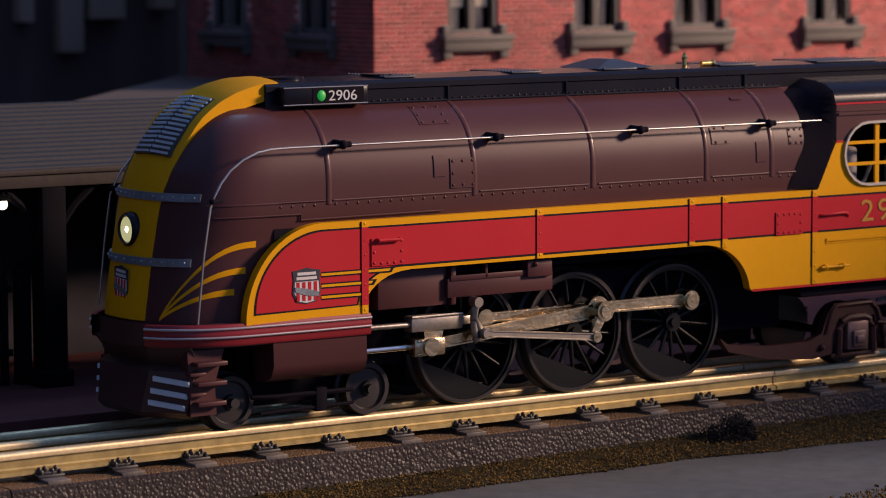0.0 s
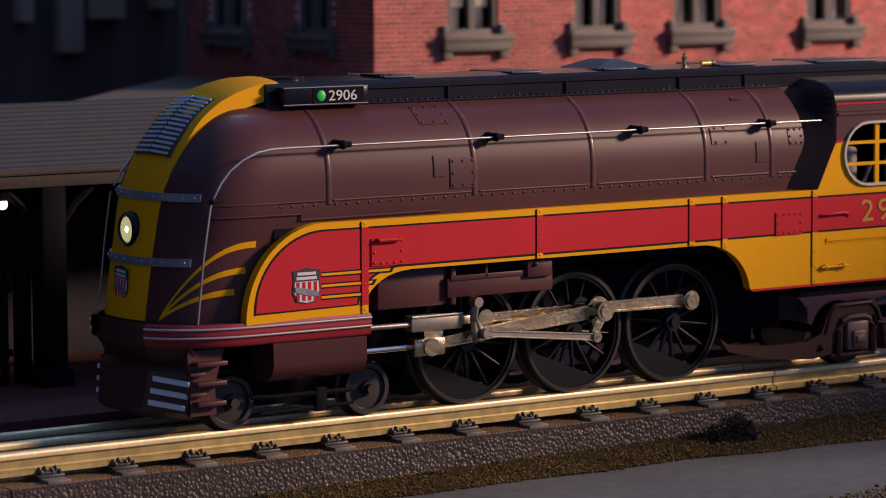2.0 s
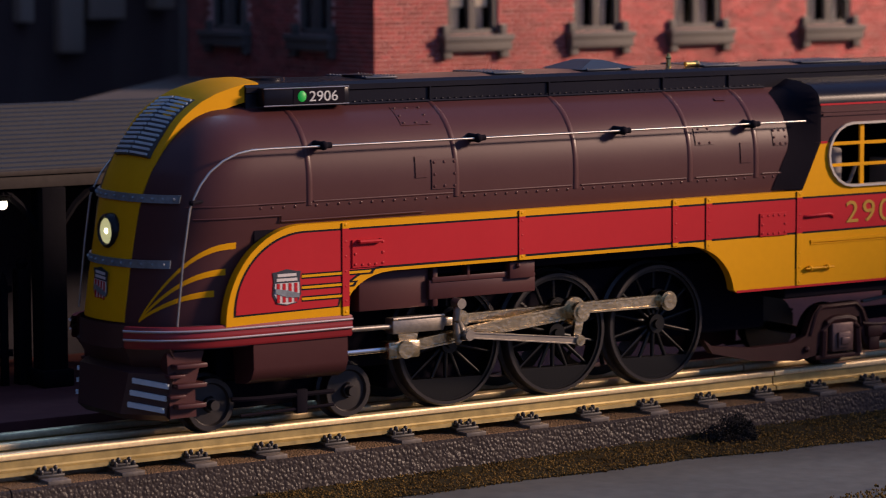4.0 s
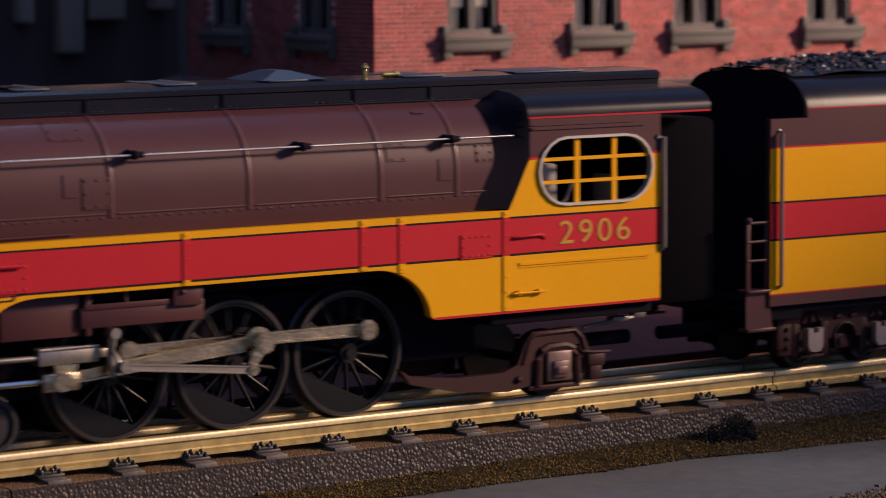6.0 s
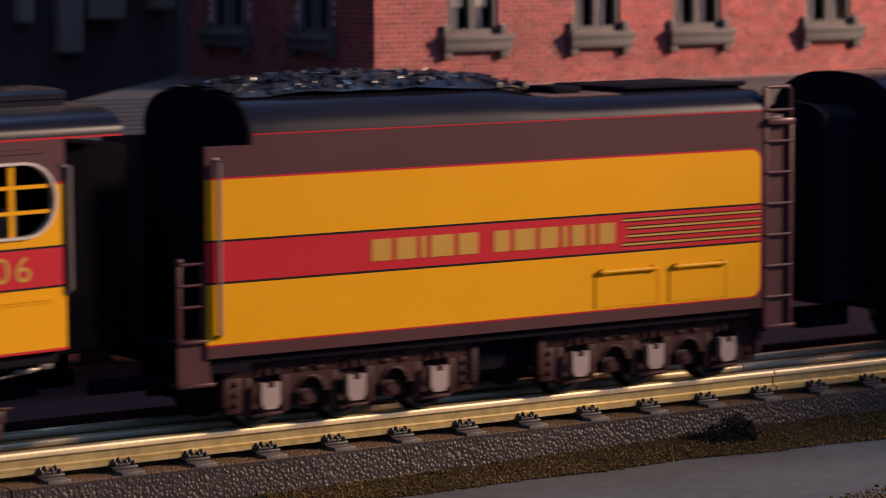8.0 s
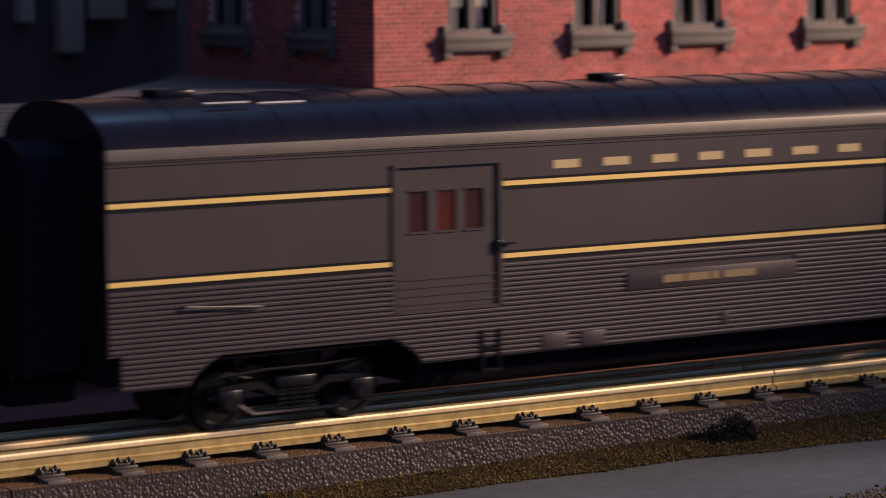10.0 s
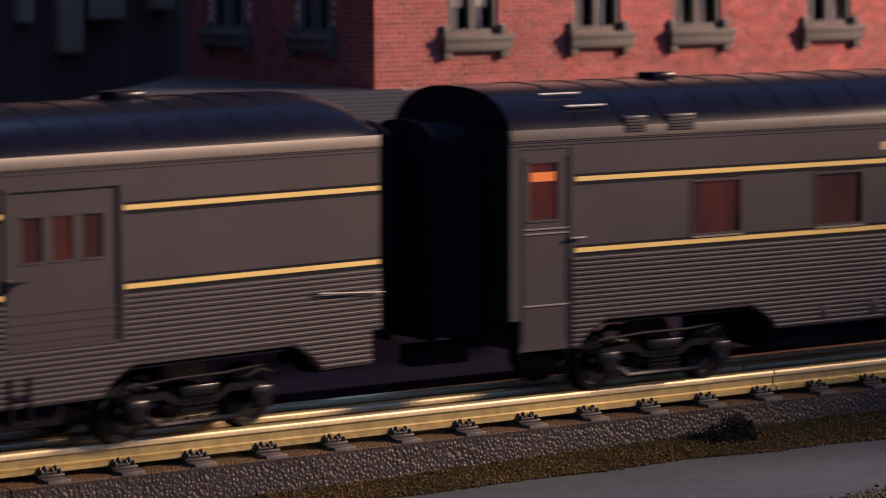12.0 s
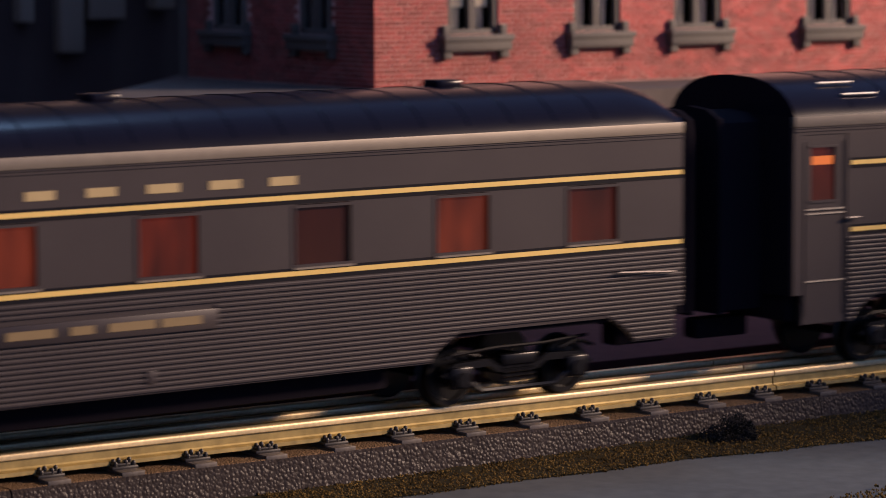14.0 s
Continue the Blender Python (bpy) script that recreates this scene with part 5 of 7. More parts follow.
def rod(a, b, y, w0, w1, thick, eye0, eye1, n=14):
    """A forged rod from a to b (x, z) with eyes at its ends and a fluted face."""
    s = Solid()
    a, b = Vector((a[0], 0, a[1])), Vector((b[0], 0, b[1]))
    d = (b - a).normalized()
    up = Vector((-d.z, 0, d.x))
    y0, y1 = y, y - thick
    def pt(v, yy):
        return (v.x, yy, v.z)
    ring = lambda yy: [pt(a + up * w0, yy), pt(b + up * w1, yy), pt(b - up * w1, yy), pt(a - up * w0, yy)]
    s.loft([ring(y0), ring(y1)])
    lip = thick * 0.3
    for k in (1, -1):
        s.loft([[pt(a + up * w0 * k, y1 + 0.02), pt(b + up * w1 * k, y1 + 0.02), pt(b + up * w1 * k * 0.62, y1 + 0.02), pt(a + up * w0 * k * 0.62, y1 + 0.02)],
                [pt(a + up * w0 * k, y1 - lip), pt(b + up * w1 * k, y1 - lip), pt(b + up * w1 * k * 0.7, y1 - lip), pt(a + up * w0 * k * 0.7, y1 - lip)]])
    s.cyl(pt(a, y0 + 0.2), pt(a, y1 - lip), eye0, n)
    s.cyl(pt(b, y0 + 0.2), pt(b, y1 - lip), eye1, n)
    return s


CROSS_Z, MAIN_L = 21.7, 69.0


def crosshead_x(phi):
    px, pz = -CRANK * math.sin(phi), DRIVER_R + CRANK * math.cos(phi)
    return px - math.sqrt(MAIN_L ** 2 - (pz - CROSS_Z) ** 2)


def loco_running_gear(loco):
    gear = {}
    gear["wheels"] = [(driving_wheel(loco, x), DRIVER_R) for x in (-43.0, 0.0, 42.1)]
    for x in (-132.2, -82.0):
        w = part("leading_wheel", wheelset_solid(8.4), WHEEL_GREY, loco, "dark grey leading wheel pair", at=(x, 0, 8.4))
        gear["wheels"].append((w, 8.4))
    # coupling rod: its own origin at the middle crank pin
    s = rod((-43.0, 0), (42.1, 0), -21.8, 1.6, 2.1, 1.5, 2.8, 3.0)
    s.cyl((42.1, -22.0, 0), (42.1, -25.4, 0), 3.3, 22).cyl((42.1, -25.4, 0), (42.1, -26.2, 0), 2.6, 20).cyl((-43, -22.0, 0), (-43, -25.3, 0), 3.1, 20)
    gear["coupling"] = part("coupling_rod", s, STEEL, loco, "worn bright coupling rod", smooth=40)
    # main rod: origin at the crosshead pin, lies along +x
    s = rod((0, 0), (MAIN_L, 0), -26.6, 1.7, 2.4, 1.6, 2.6, 4.6, 22)
    s.cyl((0, -28.8, 0), (0, -31.0, 0), 1.9, 14).cyl((0, -31, 0), (0, -31.7, 0), 1.0, 8)
    gear["main"] = part("main_rod", s, STEEL, loco, "worn bright main rod", smooth=40)
    # return crank: origin on the middle axle, turns with the wheel
    s = Solid()
    tip = (-1.8, -0.8)
    a, b = Vector((0, 0, CRANK)), Vector((tip[0], 0, tip[1]))
    s.cyl((0, -28.0, CRANK), (0, -32.6, CRANK), 3.3, 22)
    s.cyl((0, -32.6, CRANK), (0, -33.2, CRANK), 2.1, 16)
    d = (b - a).normalized()
    up = Vector((-d.z, 0, d.x)) * 1.7
    s.loft([[(p.x, yy, p.z) for p in (a + up, b + up * 0.8, b - up * 0.8, a - up)] for yy in (-30.6, -32.2)])
    s.cyl((tip[0], -30.8, tip[1]), (tip[0], -34.6, tip[1]), 1.7, 14)
    gear["return"] = part("return_crank", s, STEEL, loco, "worn bright return crank", smooth=40)
    # eccentric rod: origin at its front pin
    ex, ez = -42.0, 25.4
    s = rod((0, 0), (44.0, 0), -32.6, 1.0, 1.2, 1.2, 1.7, 1.9)
    gear["eccentric"] = part("eccentric_rod", s, STEEL_DARK, loco, "dull steel eccentric rod", smooth=40)
    # expansion link
    s = Solid()
    pts = [(-1.2 * math.cos(radians(a)) + 1.2, 6.2 * math.sin(radians(a))) for a in range(-90, 91, 15)]
    s.tube([(x - 3.4, -31.2, z + 4.0) for x, z in pts], 1.25, 8)
    s.cyl((0, -29, 0), (0, -33.4, 0), 1.9, 14)
    s.tube([(0, -31.4, 0), (-3.6, -31.4, 5), (-2.4, -31.4, 10.4)], 1.3, 8)
    s.cyl((-2.4, -29, 10.2), (-2.4, -33, 10.2), 1.7, 12)
    gear["link"] = part("expansion_link", s, STEEL_DARK, loco, "curved steel valve link", smooth=50)
    # crosshead: origin at its pin
    s = Solid()
    s.box(-6.0, 5.8, -31.2, -25, -2.9, 2.6, 0.5)
    for k in (-4.9, -3.6):
        s.ball((k, -31.3, 2.0), 0.5, 6).ball((k, -31.3, -2.3), 0.5, 6)
    s.cyl((0, -31, 0), (0, -32.2, 0), 2.9, 20)
    s.prism([(-0.6, 2), (5.8, 2), (6.4, 4.6), (-1.0, 4.6)], -29, -25)
    cross = part("crosshead", s, STEEL, loco, "worn bright crosshead", smooth=40)
    q = Solid()
    q.cyl((-28, -27.5, 0), (-5.5, -27.5, 0), 1.05, 12)
    part("piston_rod", q, POLISHED, cross, "polished piston rod", smooth=60)
    gear["cross"] = cross
    # fixed guides, valve rod, cylinder
    s = Solid()
    s.box(-72.0, -52.2, -29.6, -24.8, 26.4, 31.4, 0.5)
    s.box(-52.6, -48.4, -28.6, -26, 27.4, 30.2, 0.4)
    s.tube([(-72, -29.6, 31.2), (-52.4, -29.6, 31.2)], 0.5, 6)
    part("crosshead_guide", s, STEEL_DARK, loco, "dull steel crosshead guide")
    s = Solid()
    s.cyl((-90, -28, 29.0), (-70, -28, 28.8), 0.9, 10)
    part("valve_rod", s, STEEL_DARK, loco)
    for sg in (-1, 1):
        s = Solid()
        oz = [(-31.0, 33.0), (-31.4, 20), (-29.8, 16.6), (-26, 14.8), (-20, 14.4), (-18, 33)]
        s.loft([[(x, -sg * y, z) for y, z in oz] for x in (-124, -120, -90)])
        part("cylinder_block", s, MAROON, loco, "maroon cylinder block with rounded underside", smooth=50)
        s = Solid()
        s.box(-83, -56.5, *sorted((sg * 22, sg * 27)), 34, 46.5, 0.6)
        s.box(-56, -54, *sorted((sg * 22, sg * 28.5)), 34, 46.5, 0.4)
        s.box(-57.5, -15.8, *sorted((sg * 24, sg * 28.6)), 36.2, 42.6, 0.5)
        s.box(-56.5, -17, *sorted((sg * 28.4, sg * 29.0)), 41.6, 43.4, 0.3)
        s.box(-27, -17, *sorted((sg * 26, sg * 30)), 41, 46.5, 0.4)
        s.box(-43, -42, *sorted((sg * 24, sg * 29)), 42, 46.5, 0.2)
        s.ball((-24, sg * 30.2, 45.2), 0.9, 8)
        part("running_box", s, MAROON, loco, "maroon equipment boxes under the skirt")
        # trailing truck frame
        s = Solid()
        y0, y1 = sg * 21.5, sg * 24.5
        s.prism([(58, 14), (62, 11.5), (80, 9.6), (98, 9.8), (104, 12), (107, 19), (110, 22.2), (127.5, 22.6), (131, 19.5), (133.5, 14.2), (138, 13), (138, 7.2), (132, 6.6), (130.4, 9), (128.8, 17),
                 (112, 17.0), (110.6, 9), (108.5, 4.6), (100, 3.4), (80, 5), (62, 9)], y0, y1)
        s.tube([(106, sg * 24.6, 12), (108.6, sg * 24.6, 19.4), (111, sg * 24.6, 21.4), (127, sg * 24.6, 21.6), (129.6, sg * 24.6, 19.2), (132, sg * 24.6, 13)], 0.7, 6)
        s.tube([(111.6, sg * 24.6, 4.2), (112.0, sg * 24.6, 13), (113.4, sg * 24.6, 15.6), (116, sg * 24.6, 16.8), (123, sg * 24.6, 17.0), (126, sg * 24.6, 15.8), (127.4, sg * 24.6, 13), (128.0, sg * 24.6, 4.4)], 1.5, 8)
        s.box(108, 129, *sorted((sg * 22.5, sg * 25.2)), 3.0, 4.6, 0.4)
        s.box(116, 124, *sorted((sg * 22, sg * 25.4)), 14.6, 16.8, 0.4)
        s.box(131.5, 138.5, *sorted((sg * 21.5, sg * 26.2)), 9.4, 13.4, 0.6)
        s.box(132.5, 137.5, *sorted((sg * 21.5, sg * 25.8)), 4.6, 9.6, 0.6)
        s.tube([(130, sg * 24.8, 14.4), (134, sg * 25.4, 13.9), (141, sg * 25.4, 13.6)], 0.6, 6)
        s.ball((104, sg * 24.6, 7.2), 1.3, 8)
        truck = part("trailing_truck", s, TRUCK_MAROON, loco, "maroon cast trailing truck frame")
        s = Solid()
        s.box(115, 125, *sorted((sg * 22, sg * 26)), 5.4, 15.6, 0.8)
        s.box(117, 123, *sorted((sg * 25.8, sg * 27)), 6.6, 12.4, 0.6)
        s.box(118, 122, *sorted((sg * 26.8, sg * 27.6)), 8, 10.6, 0.4)
        part("axle_box", s, WORN_MAROON, truck, "worn axle box")
    gear["wheels"].append((part("trailing_wheel", wheelset_solid(10.4), WHEEL_BLACK, loco, at=(120, 0, 10.4)), 10.4))
    s = Solid()
    s.box(-126, 96, -12, 12, 14, 40, 1.5)
    s.box(-80, 90, -26, 26, 44, 60)
    s.box(-122, 92, -29, 29, 55, 62)
    s.box(90, 156, -29, 29, 26, 33, 1)
    s.cyl((138, 0, 14), (168, 0, 14), 2.4, 10)
    s.box(-128, -88, -11.5, 11.5, 5, 14, 1)
    s.tube([(-126, -21, 9.6), (-118, -23, 9.4), (-90, -23, 9.4)], 0.8, 6)
    s.tube([(-124, -23, 4.6), (-90, -23, 5.2)], 0.55, 6)
    s.box(-104, -100, -23.8, -21, 3.6, 11, 0.3)
    s.box(-62, -22, -11, 11, 6, 16, 1)
    part("main_frame", s, MATT_BLACK, loco, "black main frame")
    s = Solid()
    for z in (25.4, 27.2, 29.0):
        s.cyl((143, -20, z - 0.6), (143, -20, z + 0.4), 1.6, 10)
    s.box(145, 152, -22, -18, 22.6, 24.4, 0.5)
    s.box(154, 159, -22, -18, 23.2, 26.2, 0.6)
    s.cyl((133, -21, 21.6), (154, -21, 23.6), 0.7, 8)
    part("injector_pipe", s, WIRE_DULL, loco, "dull metal pipework")
    return gear


def build_locomotive():
    loco = thing("steam_locomotive", "streamlined model steam locomotive in maroon, red and yellow", "locomotive")
    loco_body(loco)
    loco_roof(loco)
    loco_front(loco)
    loco_skirts(loco)
    loco_cab(loco)
    return loco, loco_running_gear(loco)


LOCO, GEAR = build_locomotive()
# ---- tender: x = 0 at its middle ----


def bars_for_letters(name, parent, widths, gap, x, y, z, height, material, label):
    """Plain bars that stand for lettering: one to a letter, None for a space."""
    for w in widths:
        if w is None:
            x += gap * 2.6
            continue
        s = Solid()
        s.box(x, x + w, y - 0.12, y + 0.1, z, z + height)
        part(name, s, material, parent, label, smooth=0)
        x += w + gap


def tender_truck(tender, x):
    """Three-axle truck: moulded side frames with axle box covers, wheels behind."""
    wheels = []
    truck = Solid()
    for sign in (-1, 1):
        y0, y1 = sign * 22.8, sign * 25.2
        face = y1
        truck.box(x - 46, x + 46, y0, y1, 16.4, 22.0, 0.5)
        truck.box(x - 46.5, x + 46.5, y0, face + sign * 0.9, 20.9, 22.2, 0.3)
        for k in (-31.4, 0, 31.4):
            for side in (-1, 1):
                a, b = sorted((x + k + side * 5.0, x + k + side * 8.2))
                truck.box(a, b, y0, y1, 5.0, 16.6, 0.4)
            truck.box(x + k - 5.4, x + k + 5.4, y0, face + sign * 0.8, 4.2, 5.4, 0.3)
            truck.tube([(x + k + 3.9 * math.cos(radians(t)), face + sign * 0.3, 16.6 + 3.4 * math.sin(radians(t))) for t in range(0, 181, 20)], 0.65, 6)
            truck.box(x + k - 0.8, x + k + 0.8, y0, face + sign * 0.9, 16.8, 20.0, 0.3)
        for k in (-15.7, 15.7):
            # arched opening between two axles, with studs and a link above it
            arch_in = [(x + k + 5.2 * math.cos(radians(t)), 10.4 + 5.0 * math.sin(radians(t))) for t in range(0, 181, 15)]
            truck.prism([(x + k + 7.6, 10.4)] + [(x + k + 7.6, 16.8), (x + k - 7.6, 16.8), (x + k - 7.6, 10.4)] + arch_in[::-1], y0, y1)
            truck.tube([(px_, face + sign * 0.2, pz_) for px_, pz_ in arch_in], 0.55, 6)
            truck.box(x + k - 3.2, x + k + 3.2, sign * 22.0, sign * 23.6, 6.0, 11.5, 0.8)
            truck.cyl((x + k, sign * 23.0, 9.0), (x + k, sign * 24.2, 9.0), 1.6, 10)
            for side in (-1, 1):
                truck.box(*sorted((x + k + side * 2.0, x + k + side * 4.6)), y0, face + sign * 0.9, 17.2, 18.6, 0.3)
                truck.box(*sorted((x + k + side * 2.0, x + k + side * 4.6)), y0, face + sign * 0.9, 19.2, 20.6, 0.3)
            truck.box(x + k - 2.2, x + k + 2.2, y0, face + sign * 0.5, 18.4, 19.4, 0.2)
        for side in (-1, 1):
            truck.box(*sorted((x + side * 40, x + side * 46)), y0, y1, 5.6, 17.0, 0.5)
            truck.box(*sorted((x + side * 44.6, x + side * 47.6)), y0, face + sign * 1.0, 8, 20, 0.5)
            for z in (8.4, 11.6, 14.8):
                truck.ball((x + side * 42.6, face + sign * 0.2, z), 0.9, 6)
        truck.box(x - 46, x + 46, sign * 20.6, sign * 21.6, 6, 21)
    truck.box(x - 4, x + 4, -23, 23, 9, 16)
    frame_ob = part("truck_frame", truck, TRUCK_MAROON, tender, "maroon moulded truck side frame")
    for sign in (-1, 1):
        for k in (-31.4, 0, 31.4):
            s = Solid()
            s.prism([(x + k - 3.4, 14.8), (x + k - 1.2, 14.8), (x + k - 1.2, 13.2), (x + k + 1.2, 13.2), (x + k + 1.2, 14.8), (x + k + 3.4, 14.8), (x + k + 3.3, 8.4), (x + k + 1.9, 6.6), (x + k - 1.9, 6.6), (x + k - 3.3, 8.4)], sign * 25.6, sign * 28.0)
            part("axle_box_cover", s, PALE_METAL, frame_ob, "bare metal axle box cover")
    for k in (-31.4, 0, 31.4):
        wheels.append((part("wheelset", wheelset_solid(9.2), WHEEL_BLACK, tender, at=(x + k, 0, 9.2)), 9.2))
    return wheels


def build_tender():
    tender = thing("coal_tender", "yellow, red and maroon model tender heaped with coal", "tender")
    F, R = -107.6, 109.2
    half = 32.4
    # body shell with its rounded shoulders
    s = Solid()
    s.along([(-half, 24.5), (-half, 91.5)] + [(half, 91.5), (half, 24.5)], -91.2, 112)
    s.box(F, -91.2, -half, -half + 2.2, 24.5, 88.4)
    s.box(F, -91.2, half - 2.2, half, 24.5, 88.4)
    part("tank", s, MAROON, tender, "maroon tank body")
    s = Solid()
    shoulder = [(-half, 91.5), (-31.8, 94.2), (-30.0, 97.3), (-27, 100.0), (-23, 101.9), (-19, 102.6)]
    s.loft([[(x, y, z) for y, z in shoulder + [(-yy, zz) for yy, zz in shoulder[::-1]]] for x in (-91.2, 0.0)] , caps=True)
    part("coal_bunker_shoulder", s, BLACK, tender, "glossy black rounded bunker side", smooth=60)
    mid = [(y * 1.0, z) for y, z in [(-half, 91.5), (-31.8, 94.2), (-30.0, 97.3), (-27, 100.0), (-23, 101.9), (-19, 102.6)]]
    low6 = [(-half, 91.5), (-31.9, 93.8), (-30.2, 96.0), (-27.4, 97.7), (-24, 98.6), (-20, 98.9)]
    s = Solid()
    rings = []
    for x, k in ((0.0, 0.0), (8, 0.12), (20, 0.7), (28, 1.0), (112, 1.0)):
        sec = [((1 - k) * a[0] + k * b[0], (1 - k) * a[1] + k * b[1]) for a, b in zip(mid, low6)]
        rings.append([(x, y, z) for y, z in sec + [(-yy, zz) for yy, zz in sec[::-1]]])
    s.loft(rings)
    part("water_deck", s, BLACK, tender, "glossy black rounded tank deck", smooth=60)
    s = Solid()
    s.box(60, 112, -19, 19, 98.8, 100.6, 0.6)
    s.box(40, 52, -8, 8, 98.8, 100.8, 0.6)
    s.tube([(60, -20.5, 100.4), (112, -20.5, 100.4)], 0.8)
    part("deck_hatch", s, MATT_BLACK, tender)
    # red hairline painted for the highlight under the black shoulder, and the painted fields
    for sign in (-1, 1):
        y = sign * half
        s = Solid()
        s.box(-91.2, 112, y - sign * 0.5, y + sign * 0.10, 91.35, 91.75)
        part("red_hairline", s, RED, tender)

        def field(z0, z1, mat, out, name, x1=R, r0=0.0, r1=0.0, x0=F):
            o = [(x0, z0), (x1 - r0, z0)] + (arc(x1 - r0, z0 + r0, r0, -90, 0, 6)[1:] if r0 else []) + [(x1, z1 - r1)] + (arc(x1 - r1, z1 - r1, r1, 0, 90, 6)[1:] if r1 else [(x1, z1)]) + [(x0, z1)]
            q = Solid()
            q.prism(o if not r1 else o, y - sign * 0.4, y + sign * out)
            return part(name, q, mat, tender)

        field(28.2, 79.0, RED, 0.06, "red_border", R + 0.5, 4.4, 4.4)
        field(28.7, 78.4, YELLOW, 0.14, "yellow_field", R, 4, 4)
        field(46.9, 60.3, PINSTRIPE, 0.20, "band_edge")
        field(47.6, 59.6, RED, 0.26, "red_band")
        for z, x0 in ((49.6, 50), (52.3, 52), (55.0, 52), (57.6, 50)):
            q = Solid()
            q.box(x0, R, y, y + sign * 0.31, z - 0.75, z + 0.75)
            part("speed_line_edge", q, PINSTRIPE, tender, smooth=0)
            q = Solid()
            q.box(x0, R, y, y + sign * 0.36, z - 0.33, z + 0.33)
            part("speed_line", q, GOLD, tender, smooth=0)
    bars_for_letters("lettering_bar", tender, [7.4, 7.6, 2.0, 8.8, 7.6, None, 6.2, 8.4, 7.4, 2.0, 5.6, 2.0, 6.6], 1.75, -48.6, -half - 0.32, 50.4, 6.8, GOLD, "gold bar of lettering")
    for x0, x1 in ((38.8, 65.5), (69.8, 95)):
        s = Solid()
        s.box(x0, x0 + 0.8, -half - 0.5, -half, 29.5, 41)
        s.box(x1 - 0.8, x1, -half - 0.5, -half, 29.5, 41)
        s.box(x0, x1, -half - 0.35, -half, 29.5, 40.4)
        hatch = part("side_hatch", s, YELLOW, tender)
        s = Solid()
        s.tube([(x0 + 1.5, -half - 1.3, 41.2), (x1 - 2, -half - 1.3, 41.2)], 0.7)
        s.ball((x0 + 3, -half - 0.9, 41.2), 1.3, 8).ball((x1 - 3, -half - 0.9, 41.2), 1.3, 8)
        part("hinge_rod", s, YELLOW, hatch)
    # front: dark opening, bunker bulkhead, step and hand rails
    s = Solid()
    s.box(-94, -91.2, -30, 30, 20, 88)
    s.loft([[(x, y, z) for y, z in [(-31, 84)] + shoulder + [(0, 104.4)] + [(-yy, zz) for yy, zz in shoulder[::-1]] + [(31, 84)]] for x in (-92.4, -91.0)])
    s.box(F, -91.2, -30, 30, 19.5, 22)
    part("front_bulkhead", s, MATT_BLACK, tender, "matt black bunker front")
    for x, z0, z1 in ((-104.0, 31, 84.5),):
        for sign in (-1, 1):
            s = Solid()
            s.tube([(x, sign * (half + 0.2), z0), (x, sign * (half + 1.6), z0 + 0.8), (x, sign * (half + 1.6), z1 - 0.8), (x, sign * (half + 0.2), z1)], 0.75)
            part("grab_rail", s, WIRE_DULL, tender, "dull metal grab rail")
    for sign in (-1, 1):
        s = Solid()
        y0, y1 = sign * 30.6, sign * 31.6
        s.box(-117.4, -115.6, y0, y1, 30, 54, 0.3)
        s.box(-109, -107.7, y0, y1, 30, 54, 0.3)
        for z in (53.4, 47.0, 40.5):
            s.tube([(-117, sign * 31.4, z), (-108, sign * 31.4, z)], 0.5, 6)
        s.ball((-116.6, sign * 31.6, 54.4), 1.2, 8)
        s.prism([(-117.4, 30), (-107.7, 30), (-105.4, 17), (-117.2, 17)], y0, sign * 31.4)
        s.box(-117.6, -105.2, sign * 27, sign * 33, 16.2, 17.4, 0.3)
        s.box(-117.6, -107.4, sign * 27, sign * 33, 29.5, 30.6, 0.3)
        part("boarding_step", s, MAROON, tender, "maroon boarding steps")
    # rear ladder
    for sign in (-1, 1):
        s = Solid()
        y = sign * 32.0
        s.box(110.6, 112.6, y - 0.8, y + 0.8, 18, 99, 0.3)
        s.box(121.8, 123.8, y - 0.8, y + 0.8, 18, 88, 0.3)
        s.box(112, 123, y - sign * 1.6, y - sign * 0.6, 18, 86)
        for i in range(7):
            z = 28 + i * 10.6
            s.tube([(111.5, y + sign * 0.9, z), (123, y + sign * 0.9, z)], 0.55, 6)
        s.box(110.4, 124, y - 2, y + 2, 17.2, 18.6, 0.4)
        s.box(111, 123, y - 2.4, y + 1.4, 86.6, 88.8, 0.5)
        s.tube([(111.6, y, 99.4), (122, y, 99.4), (122.8, y, 98), (122.8, y, 88)], 0.7)
        part("ladder", s, MAROON, tender, "maroon end ladder")
    s = Solid()
    s.box(112, 121, -31, 31, 24, 90, 0.6)
    part("rear_bulkhead", s, MAROON, tender)
    s = Solid()
    s.box(-105, 112, -30, 30, 21.5, 25.5, 0.5)
    s.box(-18, 24, -20, 20, 10, 22, 2)
    s.cyl((-130, 0, 14), (-100, 0, 14), 2.4, 10)
    s.box(112, 138, -3, 3, 11, 17, 0.8)
    part("underframe", s, MATT_BLACK, tender, "black underframe")
    # coal heap: a bedded mound under loose lumps
    rng = random.Random(5)
    s = Solid()
    rings = []
    for i in range(13):
        x = -91 + 112 * i / 12
        top = 103.0 + 4.6 * math.sin(math.pi * min((i + 1.2) / 13.4, 1)) ** 0.7 - (3.2 if i == 12 else 0)
        rings.append([(x, -24 + 48 * j / 10, 100 + (top - 100) * math.sin(math.pi * (0.06 + 0.88 * j / 10)) ** 0.5 + rng.uniform(-0.5, 0.5)) for j in range(11)])
    s.loft(rings, caps=False, closed=False)
    part("coal_bed", s, COAL, tender, smooth=0)
    s = Solid()
